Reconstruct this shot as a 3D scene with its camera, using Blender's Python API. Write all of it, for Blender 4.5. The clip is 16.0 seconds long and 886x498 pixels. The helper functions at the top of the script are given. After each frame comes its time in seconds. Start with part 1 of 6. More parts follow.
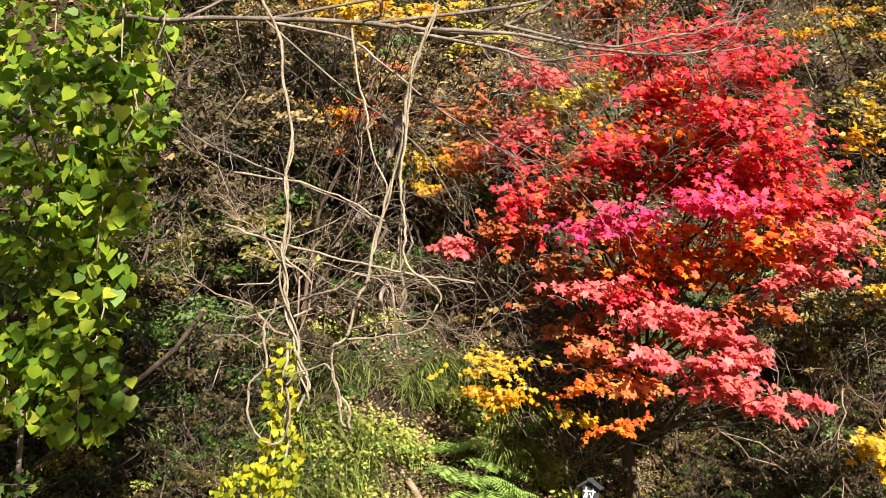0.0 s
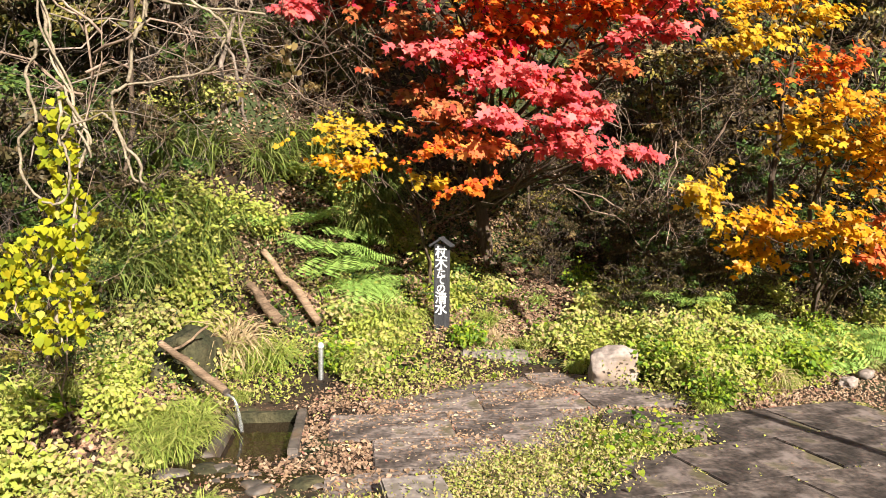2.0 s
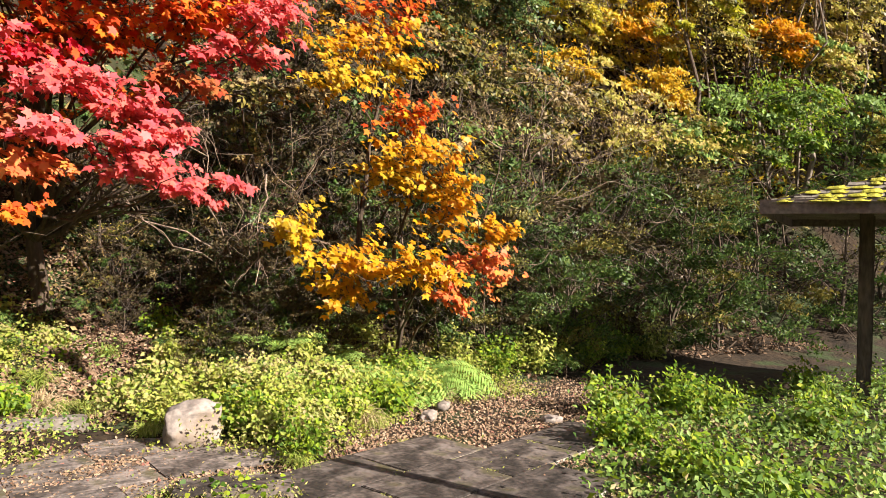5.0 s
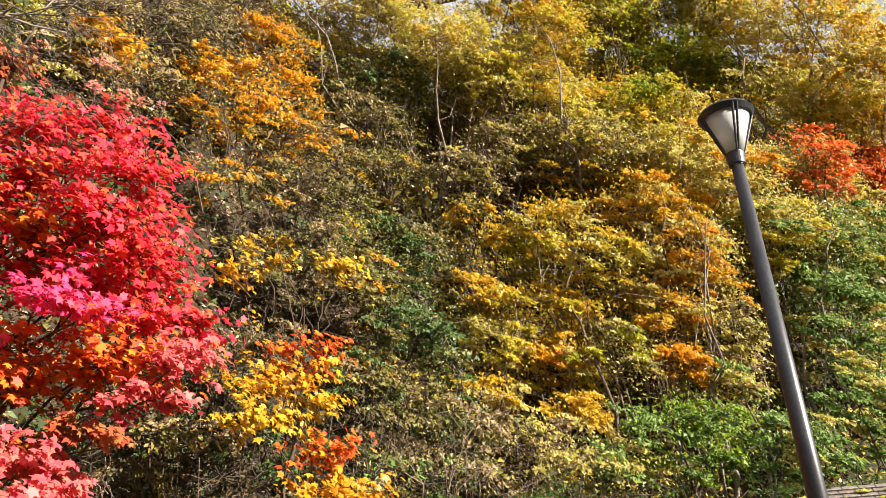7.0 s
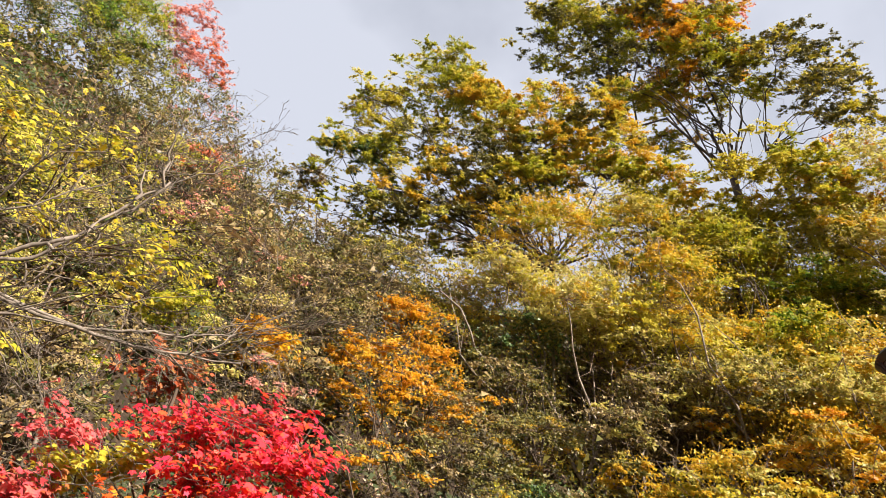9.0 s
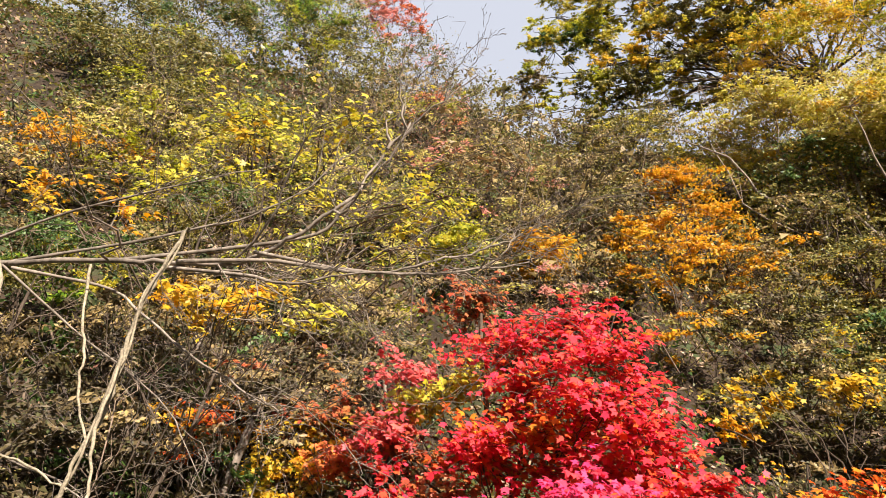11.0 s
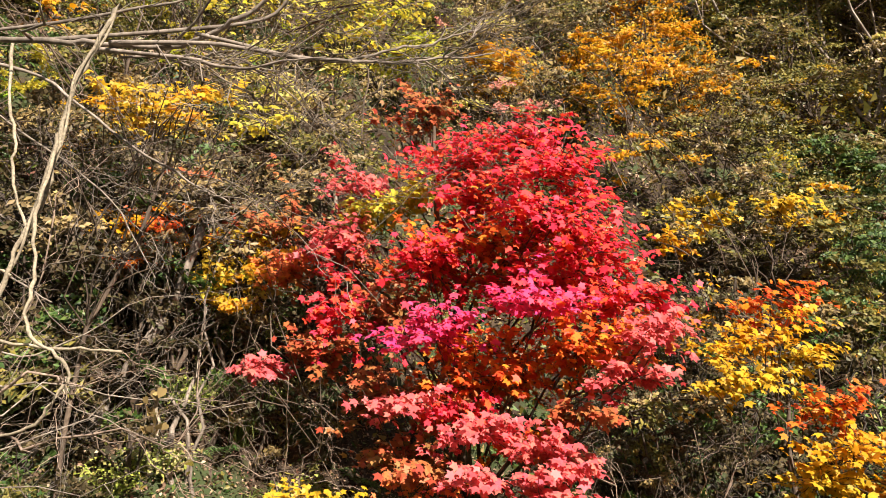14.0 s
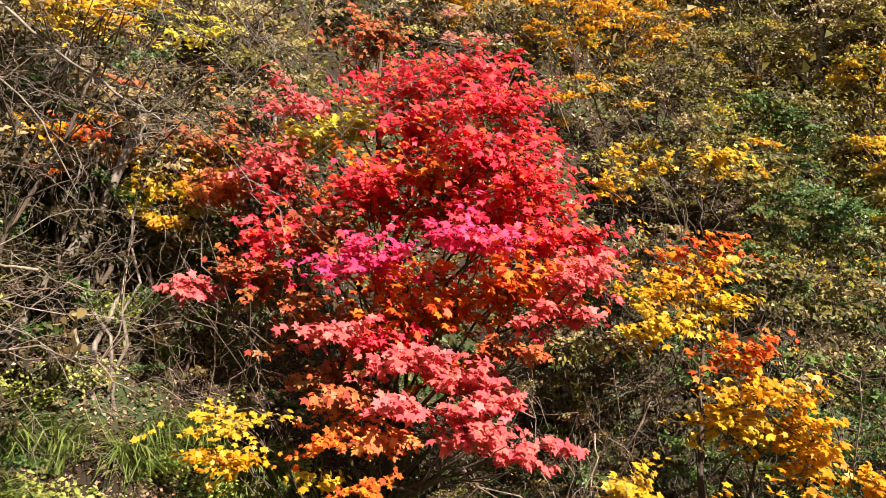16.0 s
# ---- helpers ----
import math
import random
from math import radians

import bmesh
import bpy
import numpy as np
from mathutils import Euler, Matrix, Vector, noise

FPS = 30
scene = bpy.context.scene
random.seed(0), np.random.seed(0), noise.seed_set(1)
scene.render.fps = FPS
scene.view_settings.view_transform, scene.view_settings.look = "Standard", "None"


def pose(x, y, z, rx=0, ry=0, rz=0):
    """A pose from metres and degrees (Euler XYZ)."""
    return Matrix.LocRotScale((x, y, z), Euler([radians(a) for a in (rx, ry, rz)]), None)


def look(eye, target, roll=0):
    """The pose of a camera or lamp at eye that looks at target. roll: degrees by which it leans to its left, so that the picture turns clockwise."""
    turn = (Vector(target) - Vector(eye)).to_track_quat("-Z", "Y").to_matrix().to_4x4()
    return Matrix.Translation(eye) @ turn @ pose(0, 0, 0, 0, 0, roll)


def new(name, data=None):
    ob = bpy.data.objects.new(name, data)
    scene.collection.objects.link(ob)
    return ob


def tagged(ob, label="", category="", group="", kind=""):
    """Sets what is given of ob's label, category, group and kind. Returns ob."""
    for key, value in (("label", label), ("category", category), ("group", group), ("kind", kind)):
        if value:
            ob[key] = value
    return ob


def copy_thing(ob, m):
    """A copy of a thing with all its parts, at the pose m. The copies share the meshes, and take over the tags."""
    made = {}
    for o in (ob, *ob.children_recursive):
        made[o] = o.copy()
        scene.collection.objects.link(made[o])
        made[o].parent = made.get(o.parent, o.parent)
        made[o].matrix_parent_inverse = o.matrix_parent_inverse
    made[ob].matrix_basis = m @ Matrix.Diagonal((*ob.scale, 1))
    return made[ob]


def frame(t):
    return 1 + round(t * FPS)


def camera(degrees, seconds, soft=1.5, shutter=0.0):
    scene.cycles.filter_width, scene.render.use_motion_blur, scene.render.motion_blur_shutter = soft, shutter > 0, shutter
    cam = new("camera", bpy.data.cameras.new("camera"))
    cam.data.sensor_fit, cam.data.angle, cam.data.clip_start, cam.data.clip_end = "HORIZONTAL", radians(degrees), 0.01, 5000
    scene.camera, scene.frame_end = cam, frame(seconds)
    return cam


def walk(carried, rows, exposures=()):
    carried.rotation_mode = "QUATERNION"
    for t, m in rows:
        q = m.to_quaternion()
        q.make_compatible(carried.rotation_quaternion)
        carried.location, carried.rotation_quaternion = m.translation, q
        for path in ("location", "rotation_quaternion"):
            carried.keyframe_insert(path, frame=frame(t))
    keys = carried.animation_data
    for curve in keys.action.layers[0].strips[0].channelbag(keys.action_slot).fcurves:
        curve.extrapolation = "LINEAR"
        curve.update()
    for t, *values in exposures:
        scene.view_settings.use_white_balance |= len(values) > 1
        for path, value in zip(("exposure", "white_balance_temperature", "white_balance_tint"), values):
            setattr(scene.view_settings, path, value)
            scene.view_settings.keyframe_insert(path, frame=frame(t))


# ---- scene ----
cam = camera(62.9, 16.0, soft=0.45)
PATH = [
    (0, (0.049, -0.729, 1.755), (-0.681, 1.077, 2.211), 3.7),
    (0.5, (0.088, -0.733, 1.718), (-0.512, 1.157, 1.976), 2.9),
    (1, (0.162, -0.672, 1.686), (-0.349, 1.26, 1.765), 2.2),
    (1.5, (0.259, -0.563, 1.658), (-0.196, 1.384, 1.613), 1.3),
    (2, (0.28, -0.442, 1.619), (-0.131, 1.511, 1.493), 0.5),
    (2.5, (0.28, -0.286, 1.598), (-0.102, 1.67, 1.42), 0.0),
    (3, (0.323, -0.143, 1.584), (0.009, 1.821, 1.371), -0.2),
    (3.5, (0.367, 0.01, 1.561), (0.112, 1.982, 1.349), -0.5),
    (4, (0.378, 0.143, 1.54), (0.386, 2.137, 1.381), -0.0),
    (4.5, (0.401, 0.196, 1.532), (0.803, 2.153, 1.436), 0.8),
    (4.7, (0.423, 0.218, 1.538), (0.955, 2.145, 1.475), 0.8),
    (6.8, (0.543, 0.176, 1.645), (1.333, 1.845, 2.413), -1.7),
    (7, (0.535, 0.16, 1.65), (1.287, 1.799, 2.515), -1.9),
    (7.5, (0.505, 0.132, 1.683), (1.152, 1.682, 2.767), -2.3),
    (8, (0.499, 0.124, 1.714), (1.034, 1.579, 2.978), -2.2),
    (8.5, (0.484, 0.12, 1.741), (0.902, 1.495, 3.133), -1.6),
    (9, (0.469, 0.131, 1.772), (0.756, 1.485, 3.216), -0.4),
    (9.5, (0.458, 0.145, 1.782), (0.57, 1.539, 3.211), 0.7),
    (10, (0.477, 0.127, 1.763), (0.35, 1.582, 3.129), 1.3),
    (10.2, (0.494, 0.122, 1.757), (0.271, 1.591, 3.095), 1.2),
    (12.3, (0.353, 0.333, 1.686), (-0.142, 1.94, 2.768), -2.3),
    (12.5, (0.354, 0.336, 1.688), (-0.136, 1.969, 2.733), -2.2),
    (13, (0.357, 0.331, 1.69), (-0.103, 2.026, 2.647), -1.9),
    (13.5, (0.377, 0.313, 1.687), (-0.039, 2.056, 2.575), -1.8),
    (14, (0.382, 0.3, 1.691), (0.03, 2.087, 2.518), -1.7),
    (14.5, (0.378, 0.309, 1.705), (0.082, 2.131, 2.475), -1.5),
    (15, (0.377, 0.312, 1.708), (0.126, 2.161, 2.428), -1.3),
    (15.5, (0.385, 0.304, 1.712), (0.166, 2.173, 2.389), -0.7),
    (16, (0.385, 0.31, 1.72), (0.188, 2.192, 2.365), -0.0),
]
walk(cam, [(t, look(eye, target, roll)) for t, eye, target, roll in PATH],
     [(0, 1.48), (4.7, 1.48), (6.8, 1.66), (7.6, 1.64), (8.6, 1.5), (16, 1.48)])

# ---- world and sun ----
SUN_AZ, SUN_EL = 40.0, 29.0          # the sun stands behind the viewer's right shoulder
world = bpy.data.worlds.new("sky")
scene.world = world
world.use_nodes = True
wn, wl = world.node_tree.nodes, world.node_tree.links
wn.clear()
w_out, w_bg = wn.new("ShaderNodeOutputWorld"), wn.new("ShaderNodeBackground")
w_sky, w_mix, w_noise, w_ramp = wn.new("ShaderNodeTexSky"), wn.new("ShaderNodeMix"), wn.new("ShaderNodeTexNoise"), wn.new("ShaderNodeValToRGB")
w_sky.sky_type, w_sky.sun_disc = "NISHITA", False
w_sky.sun_elevation, w_sky.sun_rotation = radians(SUN_EL), radians(180 - SUN_AZ)
w_sky.dust_density = 2.0
w_mix.data_type = "RGBA"
w_noise.inputs["Scale"].default_value, w_noise.inputs["Detail"].default_value = 1.6, 6
w_ramp.color_ramp.elements[0].position, w_ramp.color_ramp.elements[1].position = 0.04, 0.42
w_mix.inputs[7].default_value = (8.6, 9.0, 10.3, 1)      # thin bright cloud
wl.new(w_noise.outputs["Fac"], w_ramp.inputs[0])
wl.new(w_ramp.outputs[0], w_mix.inputs[0])
wl.new(w_sky.outputs[0], w_mix.inputs[6])
wl.new(w_mix.outputs[2], w_bg.inputs[0])
w_bg.inputs[1].default_value = 0.029
wl.new(w_bg.outputs[0], w_out.inputs[0])

sun_data = bpy.data.lights.new("sun", "SUN")
sun_data.energy, sun_data.angle, sun_data.color = 5.0, radians(0.5), (1.0, 0.93, 0.82)
sun = new("sun", sun_data)
sa, se = radians(SUN_AZ), radians(SUN_EL)
SUN_WAY = Vector((-math.sin(sa) * math.cos(se), math.cos(sa) * math.cos(se), -math.sin(se)))
sun.matrix_world = look((20, -25, 30), Vector((20, -25, 30)) + SUN_WAY)

# ---- materials ----


def node_material(name, rough=0.7, metal=0.0, specular=0.3):
    m = bpy.data.materials.new(name)
    m.use_nodes = True
    n, l = m.node_tree.nodes, m.node_tree.links
    b = n["Principled BSDF"]
    b.inputs["Roughness"].default_value, b.inputs["Metallic"].default_value = rough, metal
    b.inputs["Specular IOR Level"].default_value = specular
    return m, n, l, b


def ramp(n, stops, spread=(0.0, 1.0)):
    r = n.new("ShaderNodeValToRGB")
    e = r.color_ramp.elements
    while len(e) < len(stops):
        e.new(0.5)
    for i, c in enumerate(stops):
        e[i].position = spread[0] + (spread[1] - spread[0]) * i / max(1, len(stops) - 1)
        e[i].color = (*c, 1)
    return r


def mixer(n, l, a, b, fac, kind="MIX"):
    x = n.new("ShaderNodeMix")
    x.data_type, x.blend_type = "RGBA", kind
    for sock, v in ((6, a), (7, b), (0, fac)):
        if isinstance(v, (int, float)):
            x.inputs[sock].default_value = v
        elif isinstance(v, tuple):
            x.inputs[sock].default_value = (*v, 1)
        else:
            l.new(v, x.inputs[sock])
    return x.outputs[2]


def noise_tex(n, l, scale, detail=4, stretch=None):
    t, c = n.new("ShaderNodeTexNoise"), n.new("ShaderNodeTexCoord")
    t.inputs["Scale"].default_value, t.inputs["Detail"].default_value = scale, detail
    if stretch:
        mp = n.new("ShaderNodeMapping")
        mp.inputs["Scale"].default_value = stretch
        l.new(c.outputs["Object"], mp.inputs[0])
        l.new(mp.outputs[0], t.inputs["Vector"])
    else:
        l.new(c.outputs["Object"], t.inputs["Vector"])
    return t.outputs["Fac"]


def bumped(n, l, b, height, strength=0.4, distance=0.02):
    u = n.new("ShaderNodeBump")
    u.inputs["Strength"].default_value, u.inputs["Distance"].default_value = strength, distance
    l.new(height, u.inputs["Height"])
    l.new(u.outputs[0], b.inputs["Normal"])


def leaf_material(name, stops, see_through=0.28, rough=0.46, gloss=0.16):
    """Foliage: every leaf its own tone, thin enough to let some sun through."""
    m, n, l, b = node_material(name, rough, 0, gloss)
    g = n.new("ShaderNodeNewGeometry")
    r = ramp(n, stops)
    l.new(g.outputs["Random Per Island"], r.inputs[0])
    blotch = ramp(n, [(0.7, 0.7, 0.7), (1.1, 1.08, 1.05)], (0.3, 0.7))
    l.new(noise_tex(n, l, 9.0, 3), blotch.inputs[0])
    colour = mixer(n, l, r.outputs[0], blotch.outputs[0], 1.0, "MULTIPLY")
    l.new(colour, b.inputs["Base Color"])
    tr, mx = n.new("ShaderNodeBsdfTranslucent"), n.new("ShaderNodeMixShader")
    l.new(colour, tr.inputs[0])
    mx.inputs[0].default_value = see_through * 0.95
    l.new(b.outputs[0], mx.inputs[1])
    l.new(tr.outputs[0], mx.inputs[2])
    l.new(mx.outputs[0], n["Material Output"].inputs[0])
    return m


def rough_material(name, stops, scale, rough=0.85, bump=0.5, distance=0.02, stretch=None, second=None, specular=0.3):
    """Two scales of tone and a fine relief: bark, stone, concrete, soil."""
    m, n, l, b = node_material(name, rough, 0, specular)
    big, fine = noise_tex(n, l, scale, 5, stretch), noise_tex(n, l, scale * 7, 5, stretch)
    r = ramp(n, stops, (0.3, 0.7))
    l.new(big, r.inputs[0])
    grain = ramp(n, [(0.55, 0.55, 0.55), (1.25, 1.25, 1.25)], (0.3, 0.7))
    l.new(fine, grain.inputs[0])
    colour = mixer(n, l, r.outputs[0], grain.outputs[0], 1.0, "MULTIPLY")
    if second:
        where = ramp(n, [(0, 0, 0), (1, 1, 1)], (0.52, 0.6))
        l.new(noise_tex(n, l, second[1], 6), where.inputs[0])
        colour = mixer(n, l, colour, second[0], where.outputs[0])
    oi = n.new("ShaderNodeObjectInfo")
    tone = ramp(n, [(0.8, 0.8, 0.8), (1.15, 1.15, 1.15)])
    l.new(oi.outputs["Random"], tone.inputs[0])
    colour = mixer(n, l, colour, tone.outputs[0], 1.0, "MULTIPLY")
    l.new(colour, b.inputs["Base Color"])
    bumped(n, l, b, fine, bump, distance)
    return m


LEAF = {
    "r": leaf_material("leaf_red", [(0.74, 0.018, 0.05), (0.82, 0.05, 0.11), (0.84, 0.12, 0.03), (0.66, 0.018, 0.04), (0.8, 0.05, 0.07)], 0.4, gloss=0.22),
    "m": leaf_material("leaf_crimson", [(0.74, 0.03, 0.13), (0.84, 0.08, 0.22), (0.8, 0.06, 0.08), (0.76, 0.05, 0.22)], 0.4, gloss=0.22),
    "o": leaf_material("leaf_orange", [(0.78, 0.15, 0.015), (0.66, 0.06, 0.02), (0.8, 0.3, 0.025), (0.74, 0.09, 0.03)], 0.45, gloss=0.22),
    "p": leaf_material("leaf_salmon", [(0.76, 0.13, 0.13), (0.68, 0.08, 0.1), (0.8, 0.2, 0.15), (0.74, 0.1, 0.14)], 0.4, gloss=0.22),
    # true dull red on the left side, shade colour between the inner pads
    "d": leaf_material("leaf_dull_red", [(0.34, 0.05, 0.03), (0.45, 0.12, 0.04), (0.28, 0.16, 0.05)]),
    "a": leaf_material("leaf_amber", [(0.74, 0.34, 0.008), (0.6, 0.24, 0.01), (0.78, 0.44, 0.015), (0.62, 0.34, 0.012)], 0.5, gloss=0.34),
}
LEAF.update({
    "y": leaf_material("leaf_yellow", [(0.74, 0.43, 0.02), (0.58, 0.35, 0.022), (0.76, 0.50, 0.03), (0.47, 0.35, 0.035)], 0.5, gloss=0.34),
    "g": leaf_material("leaf_yellow_green", [(0.6, 0.51, 0.045), (0.41, 0.39, 0.028), (0.72, 0.54, 0.04), (0.62, 0.52, 0.09)], 0.5, gloss=0.34),
    "l": leaf_material("leaf_olive", [(0.09, 0.09, 0.02), (0.16, 0.14, 0.03), (0.28, 0.22, 0.045), (0.05, 0.065, 0.016), (0.38, 0.3, 0.07)], 0.3, gloss=0.34),
    "e": leaf_material("leaf_green", [(0.028, 0.060, 0.012), (0.05, 0.10, 0.02), (0.10, 0.16, 0.035), (0.16, 0.20, 0.04)], 0.3, gloss=0.34),
    "b": leaf_material("leaf_brown", [(0.22, 0.145, 0.06), (0.38, 0.27, 0.11), (0.13, 0.085, 0.04), (0.48, 0.36, 0.13)], gloss=0.3),
    "v": leaf_material("leaf_vine_green", [(0.05, 0.11, 0.012), (0.14, 0.25, 0.02), (0.32, 0.42, 0.03), (0.09, 0.18, 0.02), (0.46, 0.48, 0.05)], 0.45),
})
LEAF.update({
    "w": leaf_material("leaf_vine_yellow", [(0.42, 0.42, 0.02), (0.28, 0.33, 0.02), (0.52, 0.47, 0.025), (0.2, 0.26, 0.02), (0.56, 0.44, 0.02)], 0.45),
    "h": leaf_material("leaf_herb", [(0.26, 0.32, 0.06), (0.38, 0.40, 0.09), (0.50, 0.44, 0.16), (0.17, 0.24, 0.045), (0.46, 0.36, 0.18), (0.34, 0.26, 0.12)]),
    "q": leaf_material("leaf_weed", [(0.09, 0.17, 0.03), (0.18, 0.28, 0.06), (0.28, 0.38, 0.10), (0.06, 0.12, 0.025)], 0.3),
    "c": leaf_material("leaf_coral", [(0.72, 0.20, 0.06), (0.66, 0.12, 0.05), (0.76, 0.30, 0.06), (0.62, 0.09, 0.05)]),
    "u": leaf_material("leaf_fresh_yellow_green", [(0.4, 0.4, 0.02), (0.23, 0.26, 0.015), (0.57, 0.49, 0.025), (0.32, 0.34, 0.02)], 0.5, gloss=0.34),
})
LEAF.update({
    "n": leaf_material("leaf_bank_herb", [(0.34, 0.40, 0.06), (0.46, 0.48, 0.10), (0.24, 0.32, 0.05), (0.52, 0.46, 0.15), (0.40, 0.44, 0.08)], 0.4),
    # near-black browns put the thicket's deep shade into the leaf colour
    "z": leaf_material("leaf_shaded_brown", [(0.045, 0.033, 0.018), (0.085, 0.062, 0.03), (0.14, 0.10, 0.05), (0.05, 0.06, 0.02)], 0.2),
    "x": leaf_material("leaf_soft_herb", [(0.52, 0.48, 0.09), (0.64, 0.54, 0.14), (0.4, 0.4, 0.07), (0.68, 0.52, 0.16), (0.56, 0.42, 0.14)], 0.5, gloss=0.34),
    "k": leaf_material("leaf_faded_pink", [(0.72, 0.30, 0.24), (0.62, 0.22, 0.18), (0.76, 0.38, 0.30)], 0.5),
})
FERN = leaf_material("fern_green", [(0.28, 0.46, 0.10), (0.38, 0.52, 0.14), (0.22, 0.38, 0.08)], 0.35)
# copy of fern_green, darkened so the colour carries the slope's shade
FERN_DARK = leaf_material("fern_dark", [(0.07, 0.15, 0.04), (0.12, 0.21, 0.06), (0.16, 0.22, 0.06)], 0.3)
GRASS = leaf_material("grass_green", [(0.30, 0.38, 0.06), (0.42, 0.46, 0.12), (0.22, 0.32, 0.05), (0.50, 0.46, 0.16)], 0.35)
# copy of grass_green with the steep bank's shade put into its colour
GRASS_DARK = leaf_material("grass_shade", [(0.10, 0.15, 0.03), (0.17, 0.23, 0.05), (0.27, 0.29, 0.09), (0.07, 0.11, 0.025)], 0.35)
STRAW = leaf_material("grass_dry", [(0.50, 0.38, 0.22), (0.60, 0.46, 0.28), (0.40, 0.30, 0.16)], 0.3)
LITTER = leaf_material("fallen_leaves", [(0.24, 0.145, 0.085), (0.38, 0.26, 0.165), (0.16, 0.09, 0.06), (0.48, 0.36, 0.25), (0.24, 0.09, 0.07)], 0.1, 0.7)
LITTER_DARK = leaf_material("old_leaves", [(0.11, 0.066, 0.042), (0.20, 0.125, 0.08), (0.31, 0.20, 0.13), (0.08, 0.05, 0.032)], 0.1, 0.8)
BARK = rough_material("bark_grey_brown", [(0.045, 0.030, 0.021), (0.15, 0.104, 0.072)], 5, 0.9, 0.7, 0.02, (1, 1, 0.25))
BARK_PALE = rough_material("bark_pale", [(0.13, 0.098, 0.075), (0.32, 0.255, 0.205)], 5, 0.9, 0.6, 0.01, (1, 1, 0.4))
BARK_DARK = rough_material("bark_dark", [(0.045, 0.035, 0.03), (0.12, 0.09, 0.07)], 5, 0.9, 0.7, 0.02, (1, 1, 0.25))
VINE_BARK = rough_material("vine_bark", [(0.20, 0.155, 0.105), (0.38, 0.31, 0.215)], 14, 0.85, 0.6, 0.006)
TWIG = rough_material("twig_bark", [(0.13, 0.085, 0.060), (0.36, 0.26, 0.195)], 8, 0.85, 0.4, 0.005)
LOG_WOOD = rough_material("weathered_wood", [(0.15, 0.095, 0.06), (0.31, 0.21, 0.135)], 4, 0.85, 0.6, 0.01, (1, 1, 6))
SOIL = rough_material("hill_soil", [(0.018, 0.011, 0.006), (0.052, 0.031, 0.017)], 1.7, 0.95, 0.8, 0.05, None, ((0.035, 0.045, 0.015), 0.9))
def paving_material(name, dark, mid, light, worn_tone):
    """Weathered slab: blotches, worn pale grit, dark damp stains and a sandy relief."""
    m, n, l, b = node_material(name, 0.75, 0, 0.35)
    base = ramp(n, [dark, mid, light], (0.34, 0.66))
    l.new(noise_tex(n, l, 3.6, 10), base.inputs[0])
    grit = ramp(n, [(0.45, 0.44, 0.43), (1.0, 1.0, 1.0), (1.7, 1.65, 1.6)], (0.33, 0.68))
    fine = noise_tex(n, l, 24, 8)
    l.new(fine, grit.inputs[0])
    c = mixer(n, l, base.outputs[0], grit.outputs[0], 1.0, "MULTIPLY")
    worn = ramp(n, [(0, 0, 0), (0.75, 0.75, 0.75)], (0.56, 0.70))
    l.new(noise_tex(n, l, 5.5, 10, (1.0, 1.3, 1.0)), worn.inputs[0])
    c = mixer(n, l, c, worn_tone, worn.outputs[0])
    mossy = ramp(n, [(0, 0, 0), (0.8, 0.8, 0.8)], (0.60, 0.68))
    l.new(noise_tex(n, l, 3.3, 8), mossy.inputs[0])
    c = mixer(n, l, c, (0.085, 0.075, 0.035), mossy.outputs[0])
    oi = n.new("ShaderNodeObjectInfo")
    tone = ramp(n, [(0.72, 0.70, 0.70), (1.2, 1.17, 1.15)])
    l.new(oi.outputs["Random"], tone.inputs[0])
    l.new(mixer(n, l, c, tone.outputs[0], 1.0, "MULTIPLY"), b.inputs["Base Color"])
    bumped(n, l, b, fine, 0.6, 0.006)
    return m


PAVING = paving_material("dark_paving", (0.022, 0.017, 0.015), (0.062, 0.049, 0.043), (0.125, 0.100, 0.088), (0.20, 0.165, 0.15))
YARD = paving_material("yard_stone", (0.045, 0.035, 0.030), (0.115, 0.094, 0.085), (0.21, 0.175, 0.16), (0.29, 0.24, 0.22))
MORTAR = rough_material("pale_joint_grit", [(0.24, 0.20, 0.16), (0.42, 0.36, 0.30)], 9, 0.95, 0.6, 0.004, None, ((0.16, 0.15, 0.05), 3.0))
CONCRETE = rough_material("old_concrete", [(0.17, 0.14, 0.125), (0.30, 0.255, 0.23)], 3, 0.85, 0.4, 0.008, None, ((0.15, 0.125, 0.10), 4.0))
WET_STONE = rough_material("wet_stone", [(0.06, 0.05, 0.042), (0.19, 0.155, 0.135)], 2.2, 0.6, 0.7, 0.014, None, ((0.13, 0.092, 0.062), 2.6), 0.35)
ROCK = rough_material("pale_rock", [(0.22, 0.175, 0.15), (0.42, 0.35, 0.31)], 3, 0.85, 0.5, 0.012, None, ((0.25, 0.19, 0.15), 2.5))
SIGN_WOOD = rough_material("dark_stained_board", [(0.030, 0.030, 0.034), (0.060, 0.058, 0.062)], 6, 0.6, 0.4, 0.004, (6, 6, 0.6))
WHITE_PAINT = rough_material("white_paint", [(0.74, 0.74, 0.74), (0.82, 0.82, 0.80)], 12, 0.6, 0.2, 0.002)
STEEL = rough_material("galvanised_steel", [(0.42, 0.43, 0.44), (0.58, 0.58, 0.58)], 9, 0.4, 0.2, 0.002)
STEEL.node_tree.nodes["Principled BSDF"].inputs["Metallic"].default_value = 0.8
LAMP_PAINT = rough_material("dark_lamp_paint", [(0.020, 0.019, 0.022), (0.036, 0.034, 0.036)], 9, 0.38, 0.15, 0.002, None, None, 0.5)
ROOF_EDGE = rough_material("weathered_fascia", [(0.16, 0.12, 0.11), (0.27, 0.21, 0.19)], 3, 0.8, 0.4, 0.006)
